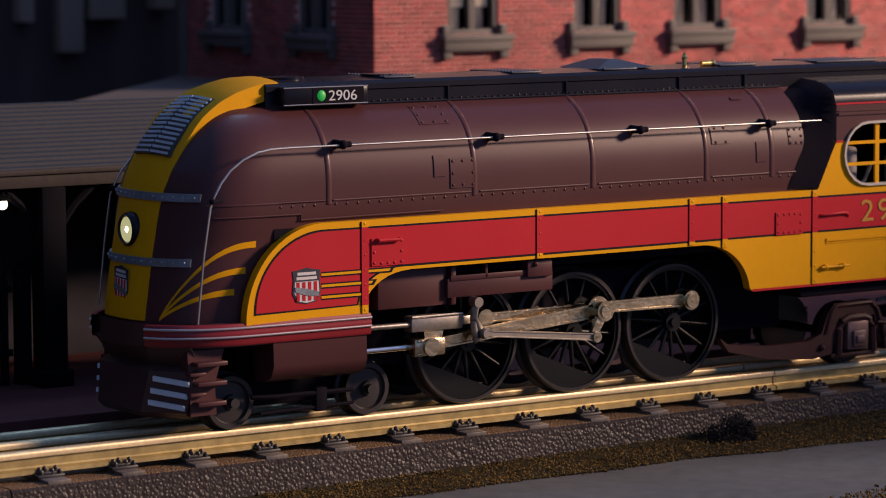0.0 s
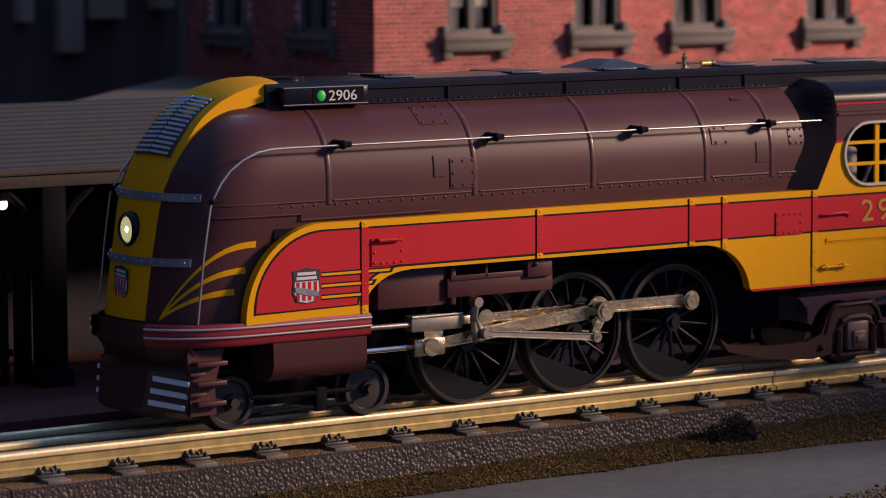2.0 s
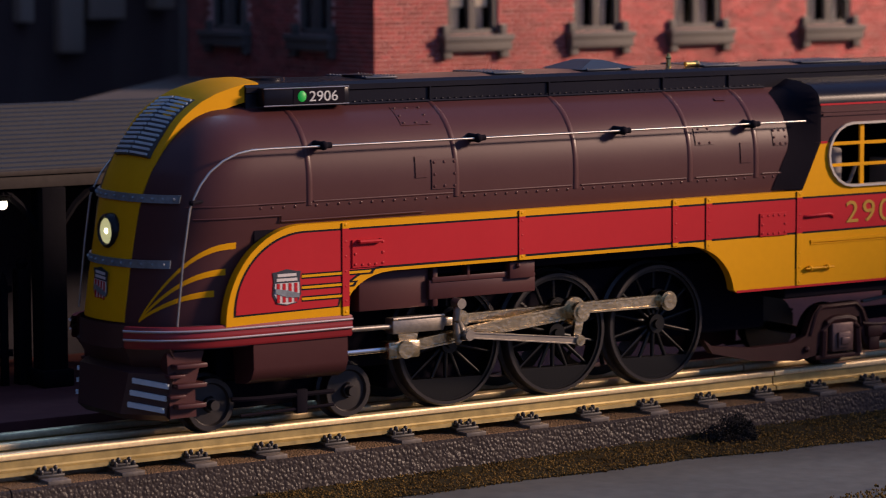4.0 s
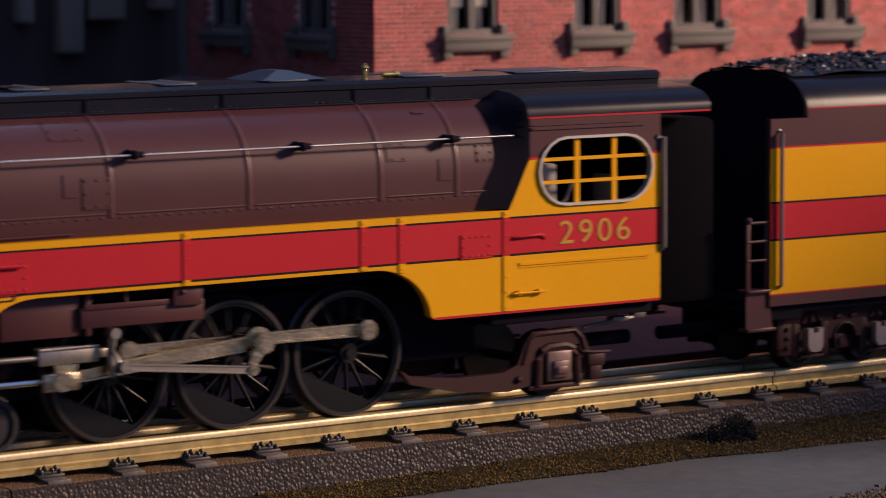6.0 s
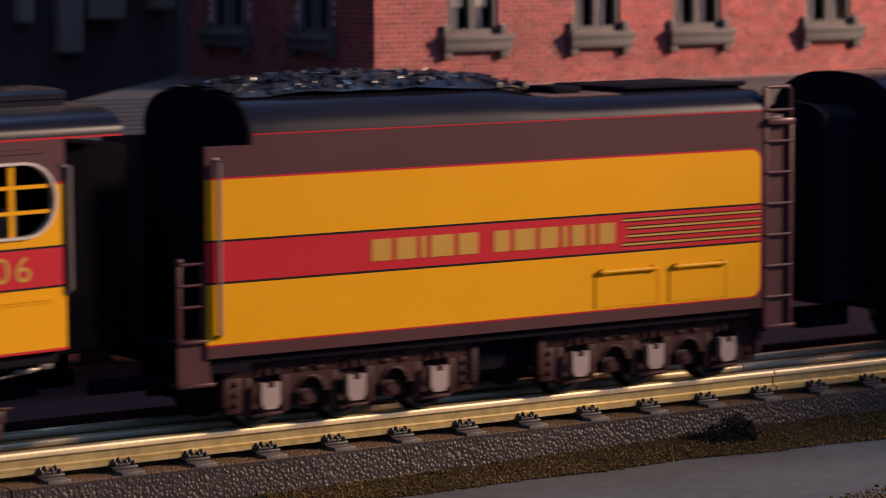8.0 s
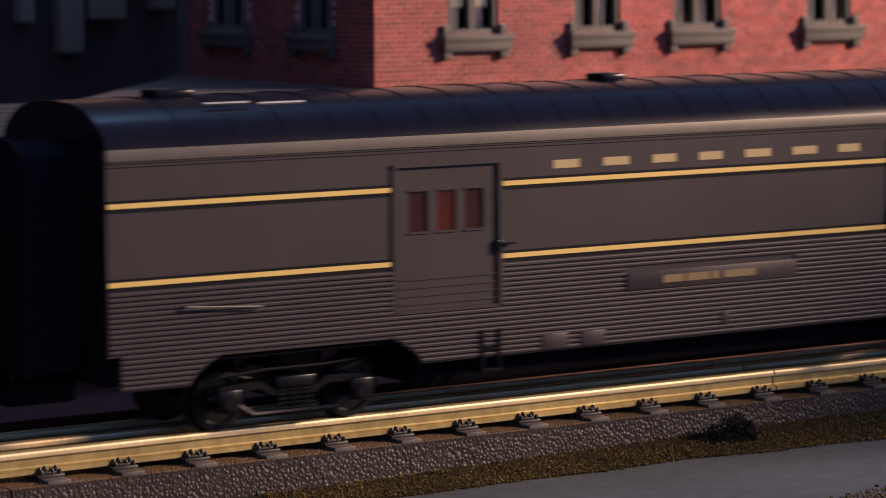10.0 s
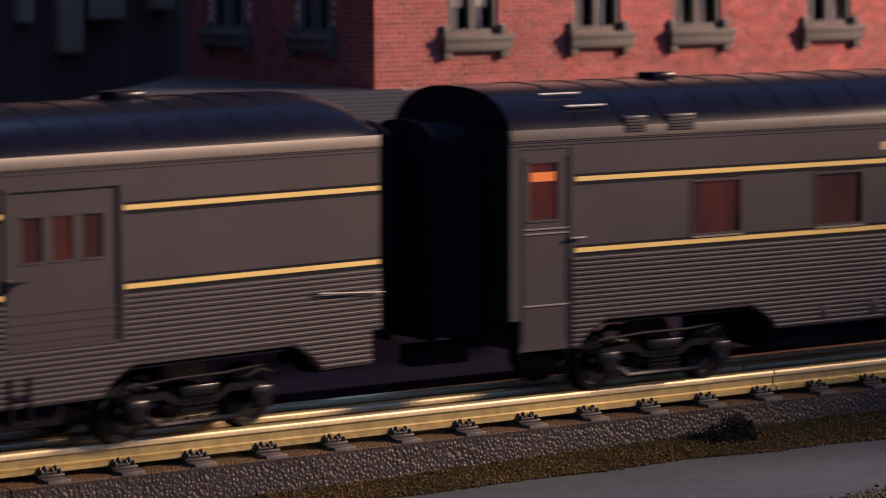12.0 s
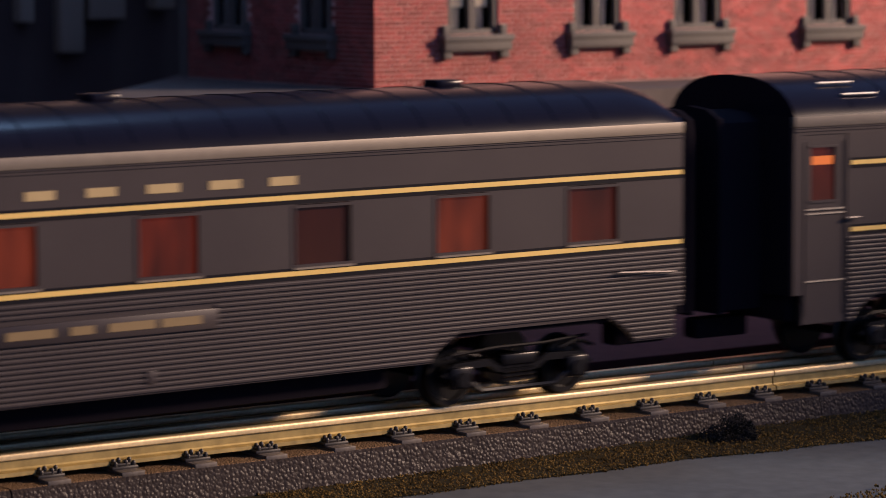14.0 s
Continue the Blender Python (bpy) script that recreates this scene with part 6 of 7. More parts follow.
    for i in range(620):
        x, y = rng.uniform(-90, 20), rng.uniform(-22, 22)
        u = min(max((x + 92) / 112, 0), 1)
        top = 103.0 + 4.6 * math.sin(math.pi * min(u * 0.9 + 0.07, 1)) ** 0.7
        z = 100 + (top - 100) * math.sin(math.pi * (0.06 + 0.88 * (y + 24) / 48)) ** 0.5
        r = rng.uniform(0.8, 2.1)
        m = Matrix.LocRotScale((x, y, z), Euler((rng.uniform(0, 3), rng.uniform(0, 3), rng.uniform(0, 3))), (r, r * rng.uniform(0.6, 1), r * rng.uniform(0.5, 0.9)))
        s.crumb(m, 5)
    tagged(part("coal", s, COAL, tender, "loose glossy black coal lumps", smooth=0), kind="stuff")
    wheels = tender_truck(tender, -51.2) + tender_truck(tender, 68.0)
    return tender, wheels


# ---- coaches: x = 0 at the middle, 451 long ----
CAR_HALF, CAR_END = 33.0, 225.5
EAVE_Z = 88.9


def arch_gap(z, arches):
    """The stretches of the side that the wheel arches leave out at height z."""
    out = []
    for cx, w in arches:
        if z < 25.6:
            k = min(max((z - 17) / 8.6, 0), 1)
            half = w / 2 - 11 * k ** 1.6
            out.append((cx - half, cx + half))
    return out


def cut(spans, holes):
    for a, b in holes:
        spans = [q for x0, x1 in spans for q in ((x0, min(x1, a)), (max(x0, b), x1)) if q[1] - q[0] > 0.4]
    return spans


def coach_side(coach, sign, windows, doors, arches, ends):
    """One side: panels between real openings, fluted skirt, stripes. windows and doors are (x0, x1) stretches."""
    yo, yi = sign * CAR_HALF, sign * (CAR_HALF - 1.6)
    full = [(-CAR_END, CAR_END)]
    panels = [(a, b, 70.0, 85.2) for a, b in cut(full, doors)] + [(a, b, 79.0 if b - a > 30 else 82.5, 85.2) for a, b in doors]
    panels += [(a, b, 51.0, 70.0) for a, b in cut(full, windows + doors)]
    for a, b, z0, z1 in panels:
        s = Solid()
        s.box(a, b, yi, yo, z0, z1)
        part("side_panel", s, PULLMAN, coach, smooth=0)
    # lower side: one panel between doors, with wheel arches let into its foot and baggage doors into its head
    low_doors = [d for d in doors if d[1] - d[0] > 30]
    for a, b in cut(full, [d for d in doors if d[1] - d[0] < 30]):
        foot = [(a, 27.5), (a + 4, 27.5), (a + 4, 17.0)] if a == -CAR_END else [(a, 17.0)]
        for cx, w in arches:
            if a < cx < b:
                steps = [17 + 8.6 * i / 8 for i in range(9)]
                left = [(arch_gap(z, [(cx, w)])[0][0] if z < 25.6 else cx - w / 2 + 11, z) for z in steps]
                foot += left + [(2 * cx - x, z) for x, z in left[::-1]]
        foot += [(b - 4, 17.0), (b - 4, 27.5), (b, 27.5)] if b == CAR_END else [(b, 17.0)]
        head = [(b, 51.0)]
        for p, q in low_doors[::-1]:
            if a < p < b:
                head += [(q, 51.0), (q, 33.5), (p, 33.5), (p, 51.0)]
        head += [(a, 51.0)]
        s = Solid()
        s.prism(foot + head, yi, yo)
        part("lower_side", s, PULLMAN, coach, smooth=0)
    s = Solid()
    z = 17.6
    while z < 46.6:
        holes = arch_gap(z, arches) + [(a - 1, b + 1) for a, b in low_doors if z > 32.5] + [(a - 0.5, b + 0.5) for a, b in doors if b - a < 30]
        if 34.2 < z < 41.4 and sign < 0:
            holes.append((ends["plate"][0], ends["plate"][1]))
        holes += [(-CAR_END, a) for a, b in doors if b - a < 30]
        lim = [(-CAR_END + (4.2 if z < 27.5 else 0.2), CAR_END - (4.2 if z < 27.5 else 0.2))]
        for a, b in cut(lim, holes):
            rib = [(yo - sign * 0.2, z), (yo + sign * 0.7, z + 0.05), (yo + sign * 0.72, z + 0.66), (yo + sign * 0.58, z + 0.92), (yo - sign * 0.2, z + 1.0)]
            s.along(rib, a, b)
        z += 1.56
    tagged(part("fluted_siding", s, PULLMAN, coach, "grey-brown fluted siding", smooth=0), kind="stuff")
    for z0, z1 in ((71.5, 73.0), (48.3, 49.8)):
        for a, b in cut(full, [(p - (1.5 if q - p > 30 else 6), q + 1.5) for p, q in doors]):
            s = Solid()
            s.box(a, b, yo, yo + sign * 0.12, z0 - 1.3, z1 + 0.9)
            edge = part("stripe_edge", s, PINSTRIPE, coach, smooth=0)
            s = Solid()
            s.box(a + 0.3, b - 0.5, yo, yo + sign * 0.24, z0, z1)
            part("stripe", s, BUFF, edge, "buff yellow painted stripe", smooth=0)
    s = Solid()
    s.box(-CAR_END, CAR_END, yi, yo + sign * 0.5, 85.2, EAVE_Z, 0.3)
    part("eave_strip", s, PULLMAN_EDGE, coach, "light metal eave strip")
    s = Solid()
    for zz in (83.7, 84.7):
        s.box(-CAR_END, CAR_END, yo, yo + sign * 0.4, zz, zz + 0.35)
    part("drip_rail", s, PULLMAN, coach, smooth=0)
    for i, (a, b) in enumerate(windows):
        s = Solid()
        s.box(a - 0.9, a, yi, yo + sign * 0.35, 50.6, 69.8)
        s.box(b, b + 0.9, yi, yo + sign * 0.35, 50.6, 69.8)
        s.box(a, b, yi, yo + sign * 0.35, 50.6, 51.6)
        s.box(a, b, yi, yo + sign * 0.35, 68.9, 69.8)
        win = part("window", s, PULLMAN, coach, smooth=0)
        s = Solid()
        s.box(a, b, yo - sign * 1.4, yo - sign * 1.0, 51.5, 69.0)
        part("pane", s, LIT_PANES[(4, 1, 0, 2, 1, 0, 4)[i % 7]], win, "amber-lit window pane", smooth=0)
        s = Solid()
        s.box(a - 0.9, b + 0.9, yo, yo + sign * 0.9, 50.2, 50.8)
        part("sill", s, PULLMAN_EDGE, win, smooth=0)
    for a, b in doors:
        wide = b - a > 30
        z0, z1 = (34.0, 79.0) if wide else (17.2, 82.5)
        s = Solid()
        yd = yo - sign * 0.4
        if wide:
            gaps = [(a + 5.2, a + 12.4), (a + 15.9, a + 23.1), (a + 26.6, a + 33.8)]
            s.box(a, b, yo - sign * 1.6, yd, z0, 58.6)
            bits = [(p, q, 58.6, 71.3) for p, q in cut([(a, b)], gaps)] + [(a, b, 71.3, z1)]
        else:
            gaps = [(a + 3.8, b - 5.0)]
            s.box(a, b, yo - sign * 1.6, yd, z0, 59.8)
            bits = [(p, q, 59.8, 78.0) for p, q in cut([(a, b)], gaps)] + [(a, b, 78.0, z1)]
            s.box(a + 3.0, b - 4.2, yd, yd + sign * 0.4, 58.9, 59.8)
            s.box(a + 3.0, b - 4.2, yd, yd + sign * 0.4, 78.0, 78.7)
        door = part("door", s, PULLMAN, coach, smooth=0)
        if wide:
            ribs = [(a + 1, b - 1, yd, yd + sign * 0.35, 35.6 + k * 2.6, 36.3 + k * 2.6) for k in range(4)]
            ribs += [(a - 1.6, b + 1.6, yo, yo + sign * 0.9, z1, z1 + 1.1), (b, b + 1.5, yo, yo + sign * 0.7, z0, z1), (a - 1.5, a, yo, yo + sign * 0.7, z0, z1), (a, b, yo, yo + sign * 0.5, z0 - 1, z0)]
            for box in ribs:
                s = Solid()
                s.box(*box)
                part("door_moulding", s, PULLMAN, door, smooth=0)
        if not wide:
            for zz in (55.2, 56.7, 31.9):
                s = Solid()
                s.along([(yd, zz - 0.35), (yd + sign * 0.6, zz - 0.2), (yd + sign * 0.35, zz + 0.35), (yd, zz + 0.5)], a + 1.4, b - 1.4)
                part("door_moulding", s, PULLMAN, door, smooth=0)
            for xx in (a + 0.8, b - 1.4):
                s = Solid()
                s.box(xx, xx + 0.6, yd, yd + sign * 0.4, 20, 80)
                part("door_moulding", s, PULLMAN, door, smooth=0)
        for p, q, pz0, pz1 in bits:
            s = Solid()
            s.box(p, q, yo - sign * 1.6, yd, pz0, pz1)
            part("door_stile", s, PULLMAN, door, smooth=0)
        for k, (p, q) in enumerate(gaps):
            pz0, pz1 = (58.6, 71.3) if wide else (59.8, 78.0)
            s = Solid()
            s.box(p, q, yo - sign * 1.5, yo - sign * 1.2, pz0, pz1)
            part("pane", s, LIT_PANES[(1, 4, 1)[k]] if wide else LIT_PANES[4], door, "dim amber window pane", smooth=0)
            s = Solid()
            s.box(p - 0.5, q + 0.5, yd, yd + sign * 0.45, pz0 - 0.7, pz0)
            s.box(p - 0.5, q + 0.5, yd, yd + sign * 0.45, pz1, pz1 + 0.5)
            part("pane_frame", s, PULLMAN, door, smooth=0)
        if not wide:
            s = Solid()
            s.box(gaps[0][0] + 1.0, gaps[0][1] - 0.8, *sorted((yo - sign * 1.25, yo - sign * 1.05)), 72.0, 75.0)
            part("vestibule_lamp", s, AMBER, door, "glowing amber vestibule lamp", smooth=0)
        s = Solid()
        hx = (a - 0.4 if a > 0 else b + 0.4) if wide else b - 0.6
        s.tube([(hx, yo, 53.0), (hx, yo + sign * 1.4, 53.2), (hx + 5.2, yo + sign * 1.4, 53.2)], 0.45, 6)
        if wide:
            s.box(hx - 1.6, hx + 0.4, yo, yo + sign * 1.2, 50.6, 54.4, 0.3)
        part("door_handle", s, TRUCK_BLACK if wide else WIRE_DULL, door, "dull metal door handle")
        if wide:
            s = Solid()
            a = a if a > 0 else b - 6.4
            s.box(a - 1.0, a + 0.2, yo - sign * 1, yo + sign * 1.3, 13, 26, 0.3)
            s.box(a + 5.6, a + 6.8, yo - sign * 1, yo + sign * 1.3, 13, 26, 0.3)
            s.box(a - 1, a + 6.8, yo - sign * 2.4, yo + sign * 1.4, 12.2, 13.4, 0.3)
            s.box(a - 1, a + 6.8, yo - sign * 2, yo + sign * 1.2, 19.2, 20.2, 0.3)
            part("stirrup_step", s, MATT_BLACK, coach, "black stirrup step")


def coach_truck(coach, x):
    wheels = []
    s = Solid()
    for sign in (-1, 1):
        y0, y1 = sign * 22.4, sign * 24.6
        s.prism([(x - 31, 11.0), (x - 26, 14.5), (x - 12, 15.0), (x - 8, 12.5), (x + 8, 12.5), (x + 12, 15.0), (x + 26, 14.5), (x + 31, 11.0), (x + 29, 9.6), (x + 25, 12.2), (x + 12, 12.6), (x + 8, 10.2), (x - 8, 10.2), (x - 12, 12.6), (x - 25, 12.2), (x - 29, 9.6)], y0, y1)
        s.tube([(x - 21, sign * 24.6, 8.6), (x - 15, sign * 24.6, 4.8), (x + 15, sign * 24.6, 4.8), (x + 21, sign * 24.6, 8.6)], 0.9, 6)
        for k in (-24, 24):
            s.box(x + k - 4, x + k + 4, y0, sign * 26.2, 6.2, 13.4, 0.8)
            s.cyl((x + k, sign * 25.8, 9.4), (x + k, sign * 27, 9.4), 2.4, 12)
            s.tube([(x + k - 7, sign * 25, 16.2), (x + k, sign * 25.2, 18.4), (x + k + 7, sign * 25, 16.2)], 0.7, 6)
        for k in (-4.5, 0, 4.5):
            for j in range(5):
                s.cyl((x + k - 1.7, sign * 24.8, 6.0 + j * 1.4), (x + k + 1.7, sign * 24.8, 6.3 + j * 1.4), 0.55, 6)
        s.tube([(x - 28, sign * 25.4, 17.4), (x - 10, sign * 25.4, 18.6), (x + 10, sign * 25.4, 18.6), (x + 28, sign * 25.4, 19.8)], 0.6, 6)
        s.box(x - 7, x + 7, y0, sign * 25.6, 12.4, 16, 0.6)
    s.box(x - 5, x + 5, -23, 23, 9, 13)
    part("truck_frame", s, TRUCK_BLACK, coach, "black cast truck frame with springs")
    for k in (-24, 24):
        wheels.append((part("wheelset", wheelset_solid(9.4), WHEEL_BLACK, coach, at=(x + k, 0, 9.4)), 9.4))
    return wheels


def coach_shell(coach):
    roof = [(-33.3, EAVE_Z), (-32.4, 91.2), (-30.2, 94.0), (-26, 97.2), (-20, 99.9), (-12, 101.6), (0, 102.2)]
    roof += [(-y, z) for y, z in roof[-2::-1]]
    s = Solid()
    rings = []
    ends = [(CAR_END - 21 * (1 - u), (1 - (0.95 * u) ** 2.5) ** 0.4) for u in (0.0, 0.2, 0.4, 0.6, 0.75, 0.88, 1.0)]
    for x, k in [(-CAR_END, 1.0)] + ends:
        rings.append([(x, y * (1 - 0.035 * (1 - k)), EAVE_Z + (z - EAVE_Z) * k) for y, z in roof])
    s.loft(rings)
    top = part("roof", s, CAR_ROOF, coach, "glossy dark blue-black arched roof", smooth=60)
    s = Solid()
    x = -198.4
    while x < 200:
        s.tube([(x, y, z) for y, z in roof[1:-1]], 0.3, 6)
        x += 17.6
    part("roof_seam", s, CAR_ROOF, top, smooth=60)
    for sx in (-1, 1):
        x0, x1 = sorted((sx * CAR_END, sx * (CAR_END - 1.5)))
        s = Solid()
        s.along([(-31.4, 27), (-31.4, EAVE_Z), (31.4, EAVE_Z), (31.4, 27)], x0, x1)
        wall = part("end_wall", s, MATT_BLACK, coach, "black end wall")
        s = Solid()
        s.along([(-16, 82), (-15, 86.5), (-10, 89.4), (0, 90.4), (10, 89.4), (15, 86.5), (16, 82), (16, 22), (-16, 22)], *sorted((sx * CAR_END, sx * (CAR_END + 17.4))))
        part("diaphragm", s, MATT_BLACK, wall, "black folding diaphragm", smooth=30)
        s = Solid()
        s.along([(-17, 82), (-16, 88), (-10, 91), (0, 92), (10, 91), (16, 88), (17, 82), (17, 21), (-17, 21)], *sorted((sx * (CAR_END + 17.4), sx * (CAR_END + 19.4))))
        part("striker_plate", s, MATT_BLACK, wall, "black striker plate", smooth=30)
    s = Solid()
    s.box(-221, 221, -31.2, 31.2, 24, 28)
    s.box(-110, 110, -24, 24, 8.5, 24, 2)
    s.cyl((-105, -20, 12), (-50, -20, 12), 5, 14)
    for sx in (-1, 1):
        s.box(*sorted((sx * 221, sx * 244)), -4, 4, 11, 18, 1)
        s.box(*sorted((sx * 219, sx * 224)), -28, 28, 18, 27, 0.6)
    part("underframe", s, MATT_BLACK, coach, "black underframe and tanks")
    s = Solid()
    s.box(-223, 223, -30, 30, 27.5, 28.6)
    part("floor", s, MATT_BLACK, coach)


def roof_vents(coach, spots, mat):
    for x, w in spots:
        s = Solid()
        s.box(x - w / 2, x + w / 2, -33.6, -28.5, 86.2, 92.0, 0.5)
        vent = part("roof_vent", s, mat, coach, "louvred vent box")
        for k in range(5):
            s = Solid()
            s.box(x - w / 2 + 0.8, x + w / 2 - 0.8, -34.0, -33.4, 86.9 + k, 87.4 + k)
            part("louvre", s, mat, vent, smooth=0)


def plate(coach, x0, x1, z0, z1, texts):
    s = Solid()
    s.box(x0, x1, -34.2, -32.8, z0, z1, 0.2)
    board = part("name_plate", s, PULLMAN, coach)
    for a, b in texts:
        s = Solid()
        s.box(a, b, -34.4, -34.1, z0 + (z1 - z0) * 0.3, z0 + (z1 - z0) * 0.72)
        part("lettering_bar", s, DULL_GOLD, board, "small gold bar of lettering", smooth=0)


def build_baggage_car():
    car = thing("baggage_car", "grey-brown fluted model baggage car with buff stripes", "railway carriage")
    doors = [(-123.6, -84.4), (84.6, 123.8)]
    for sign in (-1, 1):
        coach_side(car, sign, [], doors, [(-156, 84), (159, 84)], {"plate": (-32.8, 40.4)})
    coach_shell(car)
    plate(car, -32.8, 40.4, 34.4, 40.4, [(-18, -9), (-8, 2), (3, 6), (8, 22)])
    bars_for_letters("lettering_bar", car, [10.4, 10.6, 9.8, 10.0, 11.2, 11.0, 9.8], 9.9, -62.5, -CAR_HALF - 0.1, 76.1, 2.7, PALE_GOLD, "pale gold bar of lettering")
    for x, w in ((-186, 14), (-16, 10), (150, 12)):
        s = Solid()
        s.box(x - w / 2, x + w / 2, -5, 5, 101, 104.4, 1)
        part("roof_ventilator", s, CAR_ROOF, car)
    for x in (-200, 198.3):
        s = Solid()
        s.tube([(x, -33.8, 41.2), (x, -35.4, 41.2), (x + 26, -35.4, 39.6), (x + 26, -33.8, 39.6)], 0.34, 6)
        part("grab_rail", s, WIRE_DULL, car, "dull metal grab rail")
    for x0, x1, z0, z1 in ((-67.6, -57.3, 17.7, 22.7), (-51.6, -42.1, 17.7, 22.5), (7.8, 10.8, 20.5, 25)):
        s = Solid()
        s.box(x0, x1, -34.0, -33, z0, z1, 0.2)
        part("service_hatch", s, PULLMAN, car)
    for x in (-178, -163):
        s = Solid()
        s.tube([(x - 8, -22 - (x + 178) * 0.5, 100.6), (x + 8, -22 - (x + 178) * 0.5, 100.6)], 0.55, 6)
        part("roof_grab", s, WIRE, car, "bright roof grab wire")
    wheels = coach_truck(car, -156) + coach_truck(car, 159)
    return car, wheels


def build_sleeping_car():
    car = thing("sleeping_car", "grey-brown fluted model sleeping car with amber-lit windows", "railway carriage", group="sleeping cars of the train")
    windows = [(c - 10.3, c + 10.3) for c in (-140.2, -85.5, -31.2, 23.5, 79.0, 133.0, 186.5)]
    for sign in (-1, 1):
        coach_side(car, sign, windows, [(-221.2, -201.2)], [(-156, 84), (162, 84)], {"plate": (-37.6, 39.8)})
    coach_shell(car)
    plate(car, -37.6, 39.8, 34.8, 40.8, [(-32, -16), (-11, -3), (2, 18), (20, 34)])
    bars_for_letters("lettering_bar", car, [10.4, 10.6, 9.8, 10.0, 11.2, 11.0, 9.8], 10.5, -66.5, -CAR_HALF - 0.1, 76.1, 2.7, PALE_GOLD, "pale gold bar of lettering")
    roof_vents(car, [(-175.2, 9.6), (-156, 12)], PULLMAN)
    for y, x in ((-23.5, -199), (-29.5, -193)):
        s = Solid()
        s.tube([(x - 7.8, y, 99.4 if y > -25 else 95.6), (x + 7.8, y, 99.4 if y > -25 else 95.6)], 0.55, 6)
        part("roof_grab", s, WIRE, car, "bright roof grab wire")
    for x in (-140, 20, 150):
        s = Solid()
        s.box(x - 5, x + 5, -5, 5, 101, 104.2, 1)
        part("roof_ventilator", s, CAR_ROOF, car)
    s = Solid()
    s.tube([(196, -33.8, 40.6), (196, -35.2, 40.6), (220, -35.2, 39.4), (220, -33.8, 39.4)], 0.38, 6)
    part("grab_rail", s, WIRE_DULL, car, "dull metal grab rail")
    for x0, x1, z0, z1 in ((-94, -91, 19, 23.5), (-71, -68, 19, 24), (-63, -53, 18, 23), (-48, -38, 18, 23), (15, 18, 20, 24)):
        s = Solid()
        s.box(x0, x1, -34.0, -33, z0, z1, 0.2)
        part("service_hatch", s, PULLMAN, car)
    wheels = coach_truck(car, -156) + coach_truck(car, 162)
    return car, wheels


TENDER, TENDER_WHEELS = build_tender()
BAGGAGE, BAGGAGE_WHEELS = build_baggage_car()
SLEEPER, SLEEPER_WHEELS = build_sleeping_car()
REAR = copy_thing(SLEEPER, pose(0, 0, 0))
REAR_WHEELS = [(ob, 9.4) for ob in REAR.children if ob.name.startswith("wheelset")]
CAR_WHEELS = TENDER_WHEELS + BAGGAGE_WHEELS + SLEEPER_WHEELS + REAR_WHEELS
# ---- the train's run ----
TRAVEL = [(0.0, 0.0), (3.5, 0.0), (5.3, 68.0), (5.5, 84.3), (6.0, 130.9), (6.5, 177.9), (7.0, 228.4), (7.5, 285.5), (8.0, 352.4), (8.2, 382.6),
          (10.3, 714.0), (10.5, 747.0), (11.0, 833.8), (11.5, 925.7), (12.0, 1018.9), (12.5, 1112.6), (13.0, 1207.0), (13.5, 1301.6), (14.0, 1398.5)]


def travelled(t):
    """Millimetres run by t seconds: smooth between the known places, never backwards."""
    ts, ss = [p[0] for p in TRAVEL], [p[1] for p in TRAVEL]
    if t <= 3.5:
        return 0.0
    h = [b - a for a, b in zip(ts, ts[1:])]
    d = [(b - a) / k for a, b, k in zip(ss, ss[1:], h)]
    m = [d[0]] + [0.0 if a * b <= 0 else (h1 + h0) * 3 / ((2 * h1 + h0) / a + (h1 + 2 * h0) / b) for a, b, h0, h1 in zip(d, d[1:], h, h[1:])] + [d[-1]]
    i = max(k for k in range(len(h)) if ts[k] <= t + 1e-9)
    u = (t - ts[i]) / h[i]
    return (1 + 2 * u) * (1 - u) ** 2 * ss[i] + u * (1 - u) ** 2 * h[i] * m[i] + u * u * (3 - 2 * u) * ss[i + 1] + u * u * (u - 1) * h[i] * m[i + 1]


def vehicle_pose(a, b, origin, s):
    """The pose of a vehicle whose two pivots ride at a and b along the train, with its own origin at origin along the train."""
    p, q = track_at(a - s)[0], track_at(b - s)[0]
    along = (q - p).normalized()
    at = (p + q) / 2 + along * (origin - (a + b) / 2)
    return pose(at.x * MM, at.y * MM, 0, 0, 0, math.degrees(math.atan2(along.y, along.x)))


RIDERS = [(LOCO, -43.0, 97.0, 0.0), (TENDER, 261.0, 380.8, 312.0), (BAGGAGE, 553.0, 868.0, 709.0), (SLEEPER, 1052.3, 1370.3, 1208.3), (REAR, 1551.3, 1869.3, 1707.3)]


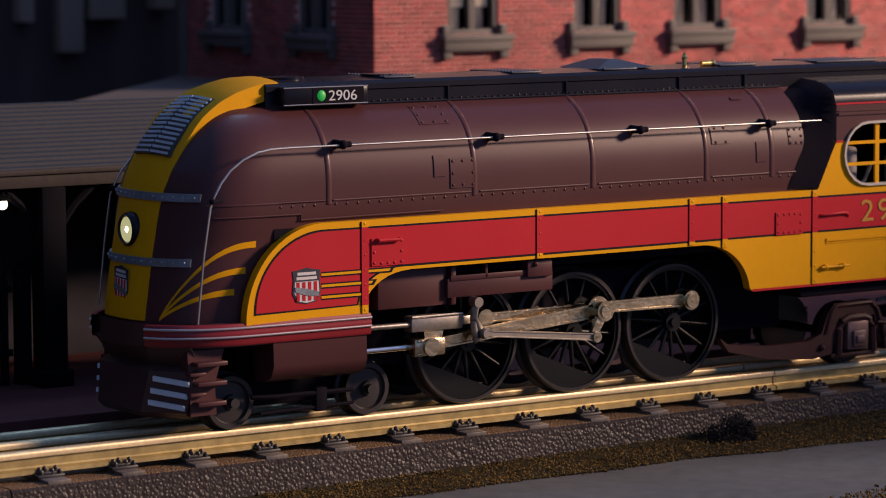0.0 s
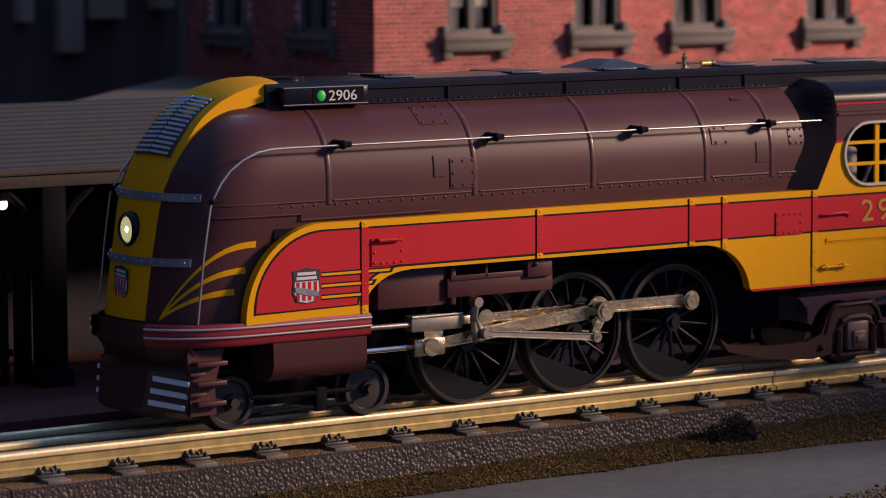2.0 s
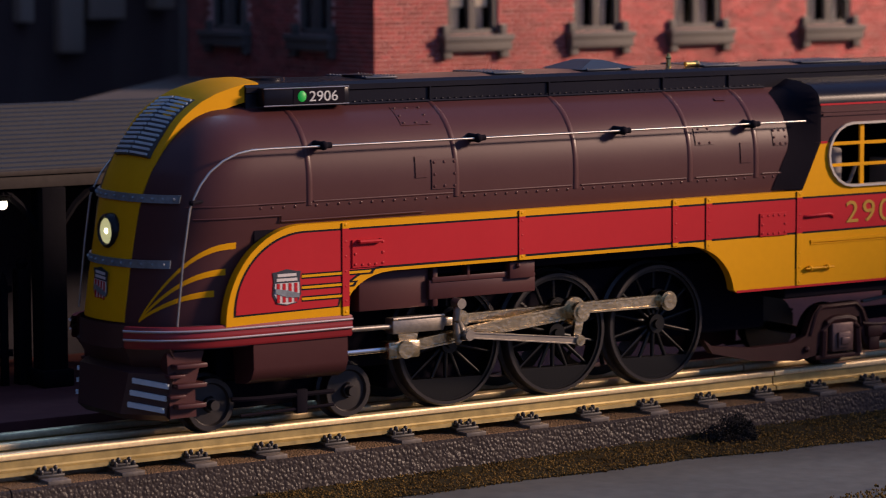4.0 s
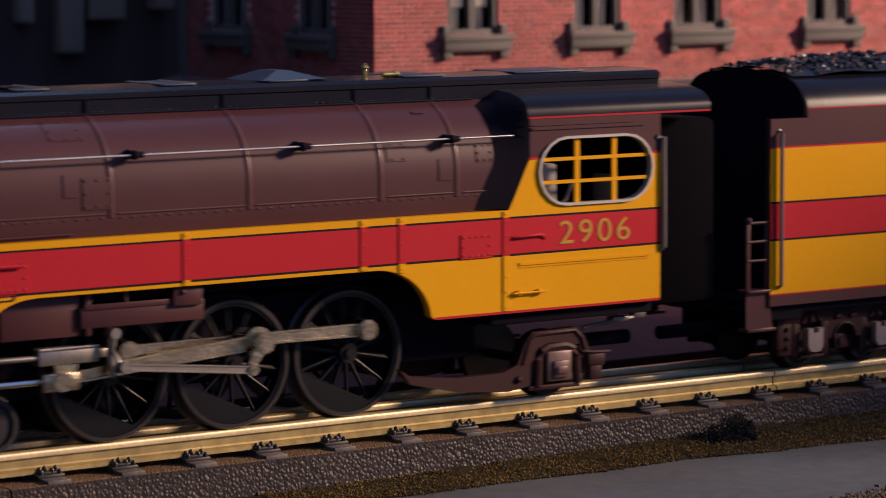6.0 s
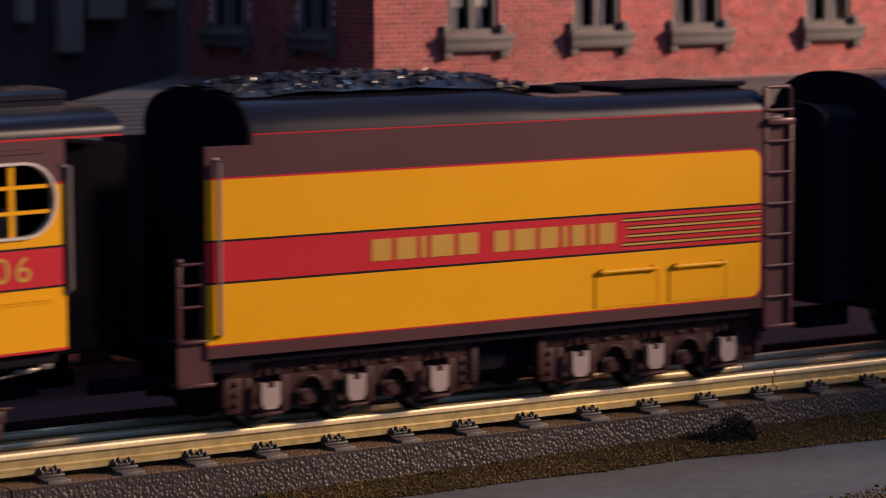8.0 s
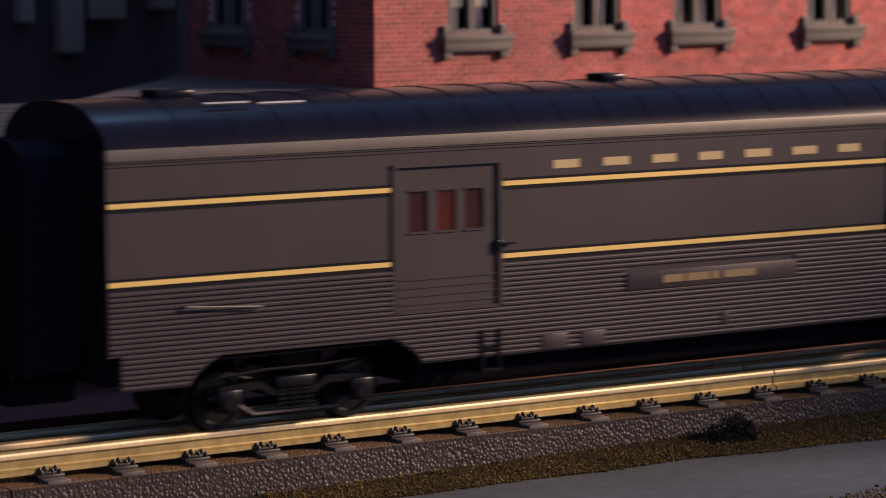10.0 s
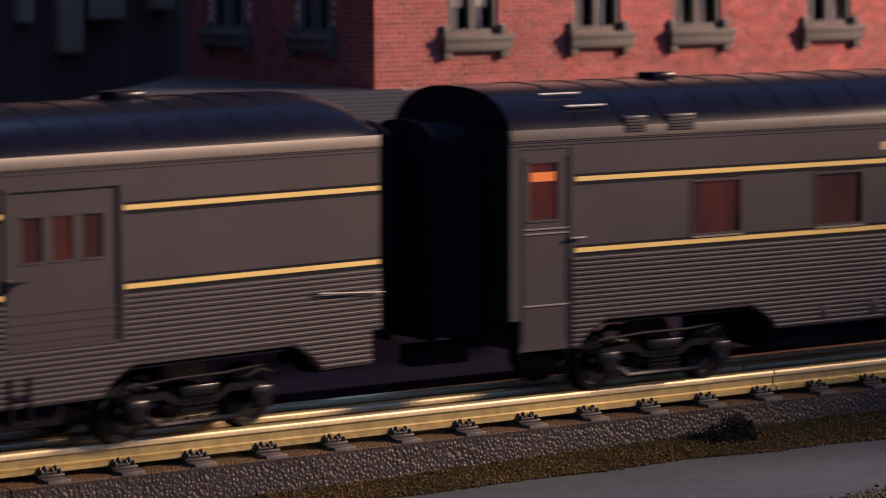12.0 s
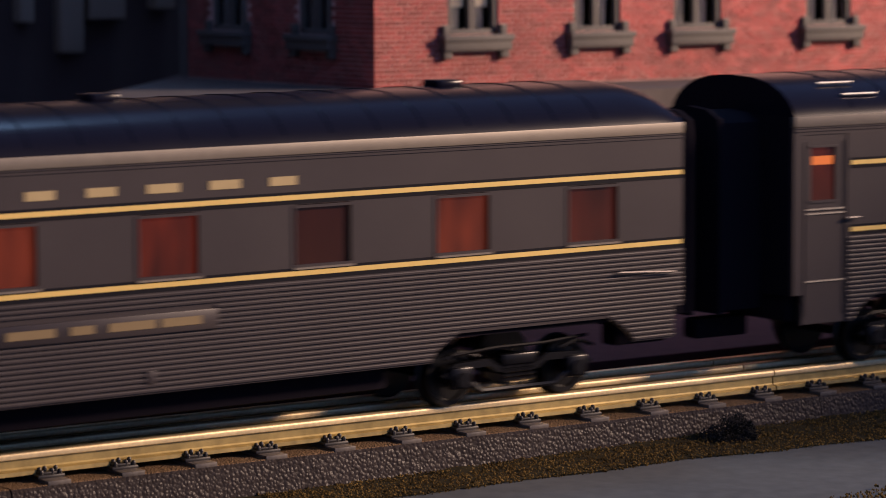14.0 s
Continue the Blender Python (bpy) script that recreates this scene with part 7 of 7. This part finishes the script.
def motions():
    coarse = [0.0, 3.3] + [round(3.4 + 0.1 * i, 1) for i in range(107)]
    for ob, a, b, origin in RIDERS:
        walk(ob, [(t, vehicle_pose(a, b, origin, travelled(t))) for t in coarse])
    fine = [0.0, 3.4] + [3.5 + i / 30 for i in range(316)]
    for ob, r in GEAR["wheels"] + CAR_WHEELS:
        at = ob.location.copy()
        lag = CRANK_LAG if r == DRIVER_R else 0.0
        walk(ob, [(t, pose(*at, 0, -math.degrees(travelled(t) / (ROLL_R if r == DRIVER_R else r) + lag), 0)) for t in fine])
    # rods and valve gear, in the locomotive's own space
    half = [0.0, 3.4] + [3.5 + i / 15 for i in range(158)]

    def keyed(ob, where):
        walk(ob, [(t, where(travelled(t) / ROLL_R + CRANK_LAG)) for t in half])

    def pin(phi, r=CRANK, lead=0.0):
        return -r * math.sin(phi + lead), DRIVER_R + r * math.cos(phi + lead)

    keyed(GEAR["coupling"], lambda f: pose(pin(f)[0] * MM, 0, pin(f)[1] * MM))
    keyed(GEAR["return"], lambda f: pose(0, 0, DRIVER_R * MM, 0, -math.degrees(f), 0))
    keyed(GEAR["cross"], lambda f: pose(crosshead_x(f) * MM, 0, CROSS_Z * MM))

    def main_at(f):
        x, (px, pz) = crosshead_x(f), pin(f)
        return pose(x * MM, 0, CROSS_Z * MM, 0, -math.degrees(math.atan2(pz - CROSS_Z, px - x)), 0)

    def link_swing(f):
        # the return crank's tip moves the foot of the link to and fro
        tip = Vector((-1.8, 0, -0.8))
        c, s = math.cos(f), math.sin(f)
        tx, tz = tip.x * c - tip.z * s, DRIVER_R + tip.x * s + tip.z * c
        fz = 24.6
        return tx, tz, tx - math.sqrt(44.0 ** 2 - (tz - fz) ** 2), fz

    def eccentric_at(f):
        tx, tz, fx, fz = link_swing(f)
        return pose(fx * MM, 0, fz * MM, 0, -math.degrees(math.atan2(tz - fz, tx - fx)), 0)

    def link_at(f):
        tx, tz, fx, fz = link_swing(f)
        return pose(fx * MM, 0, fz * MM, 0, (fx + 45.5) * 4.0, 0)

    keyed(GEAR["main"], main_at)
    keyed(GEAR["eccentric"], eccentric_at)
    keyed(GEAR["link"], link_at)


lay_bricks(HOUSE_FRONT, HOUSE_END, HOUSE_SILL)
motions()
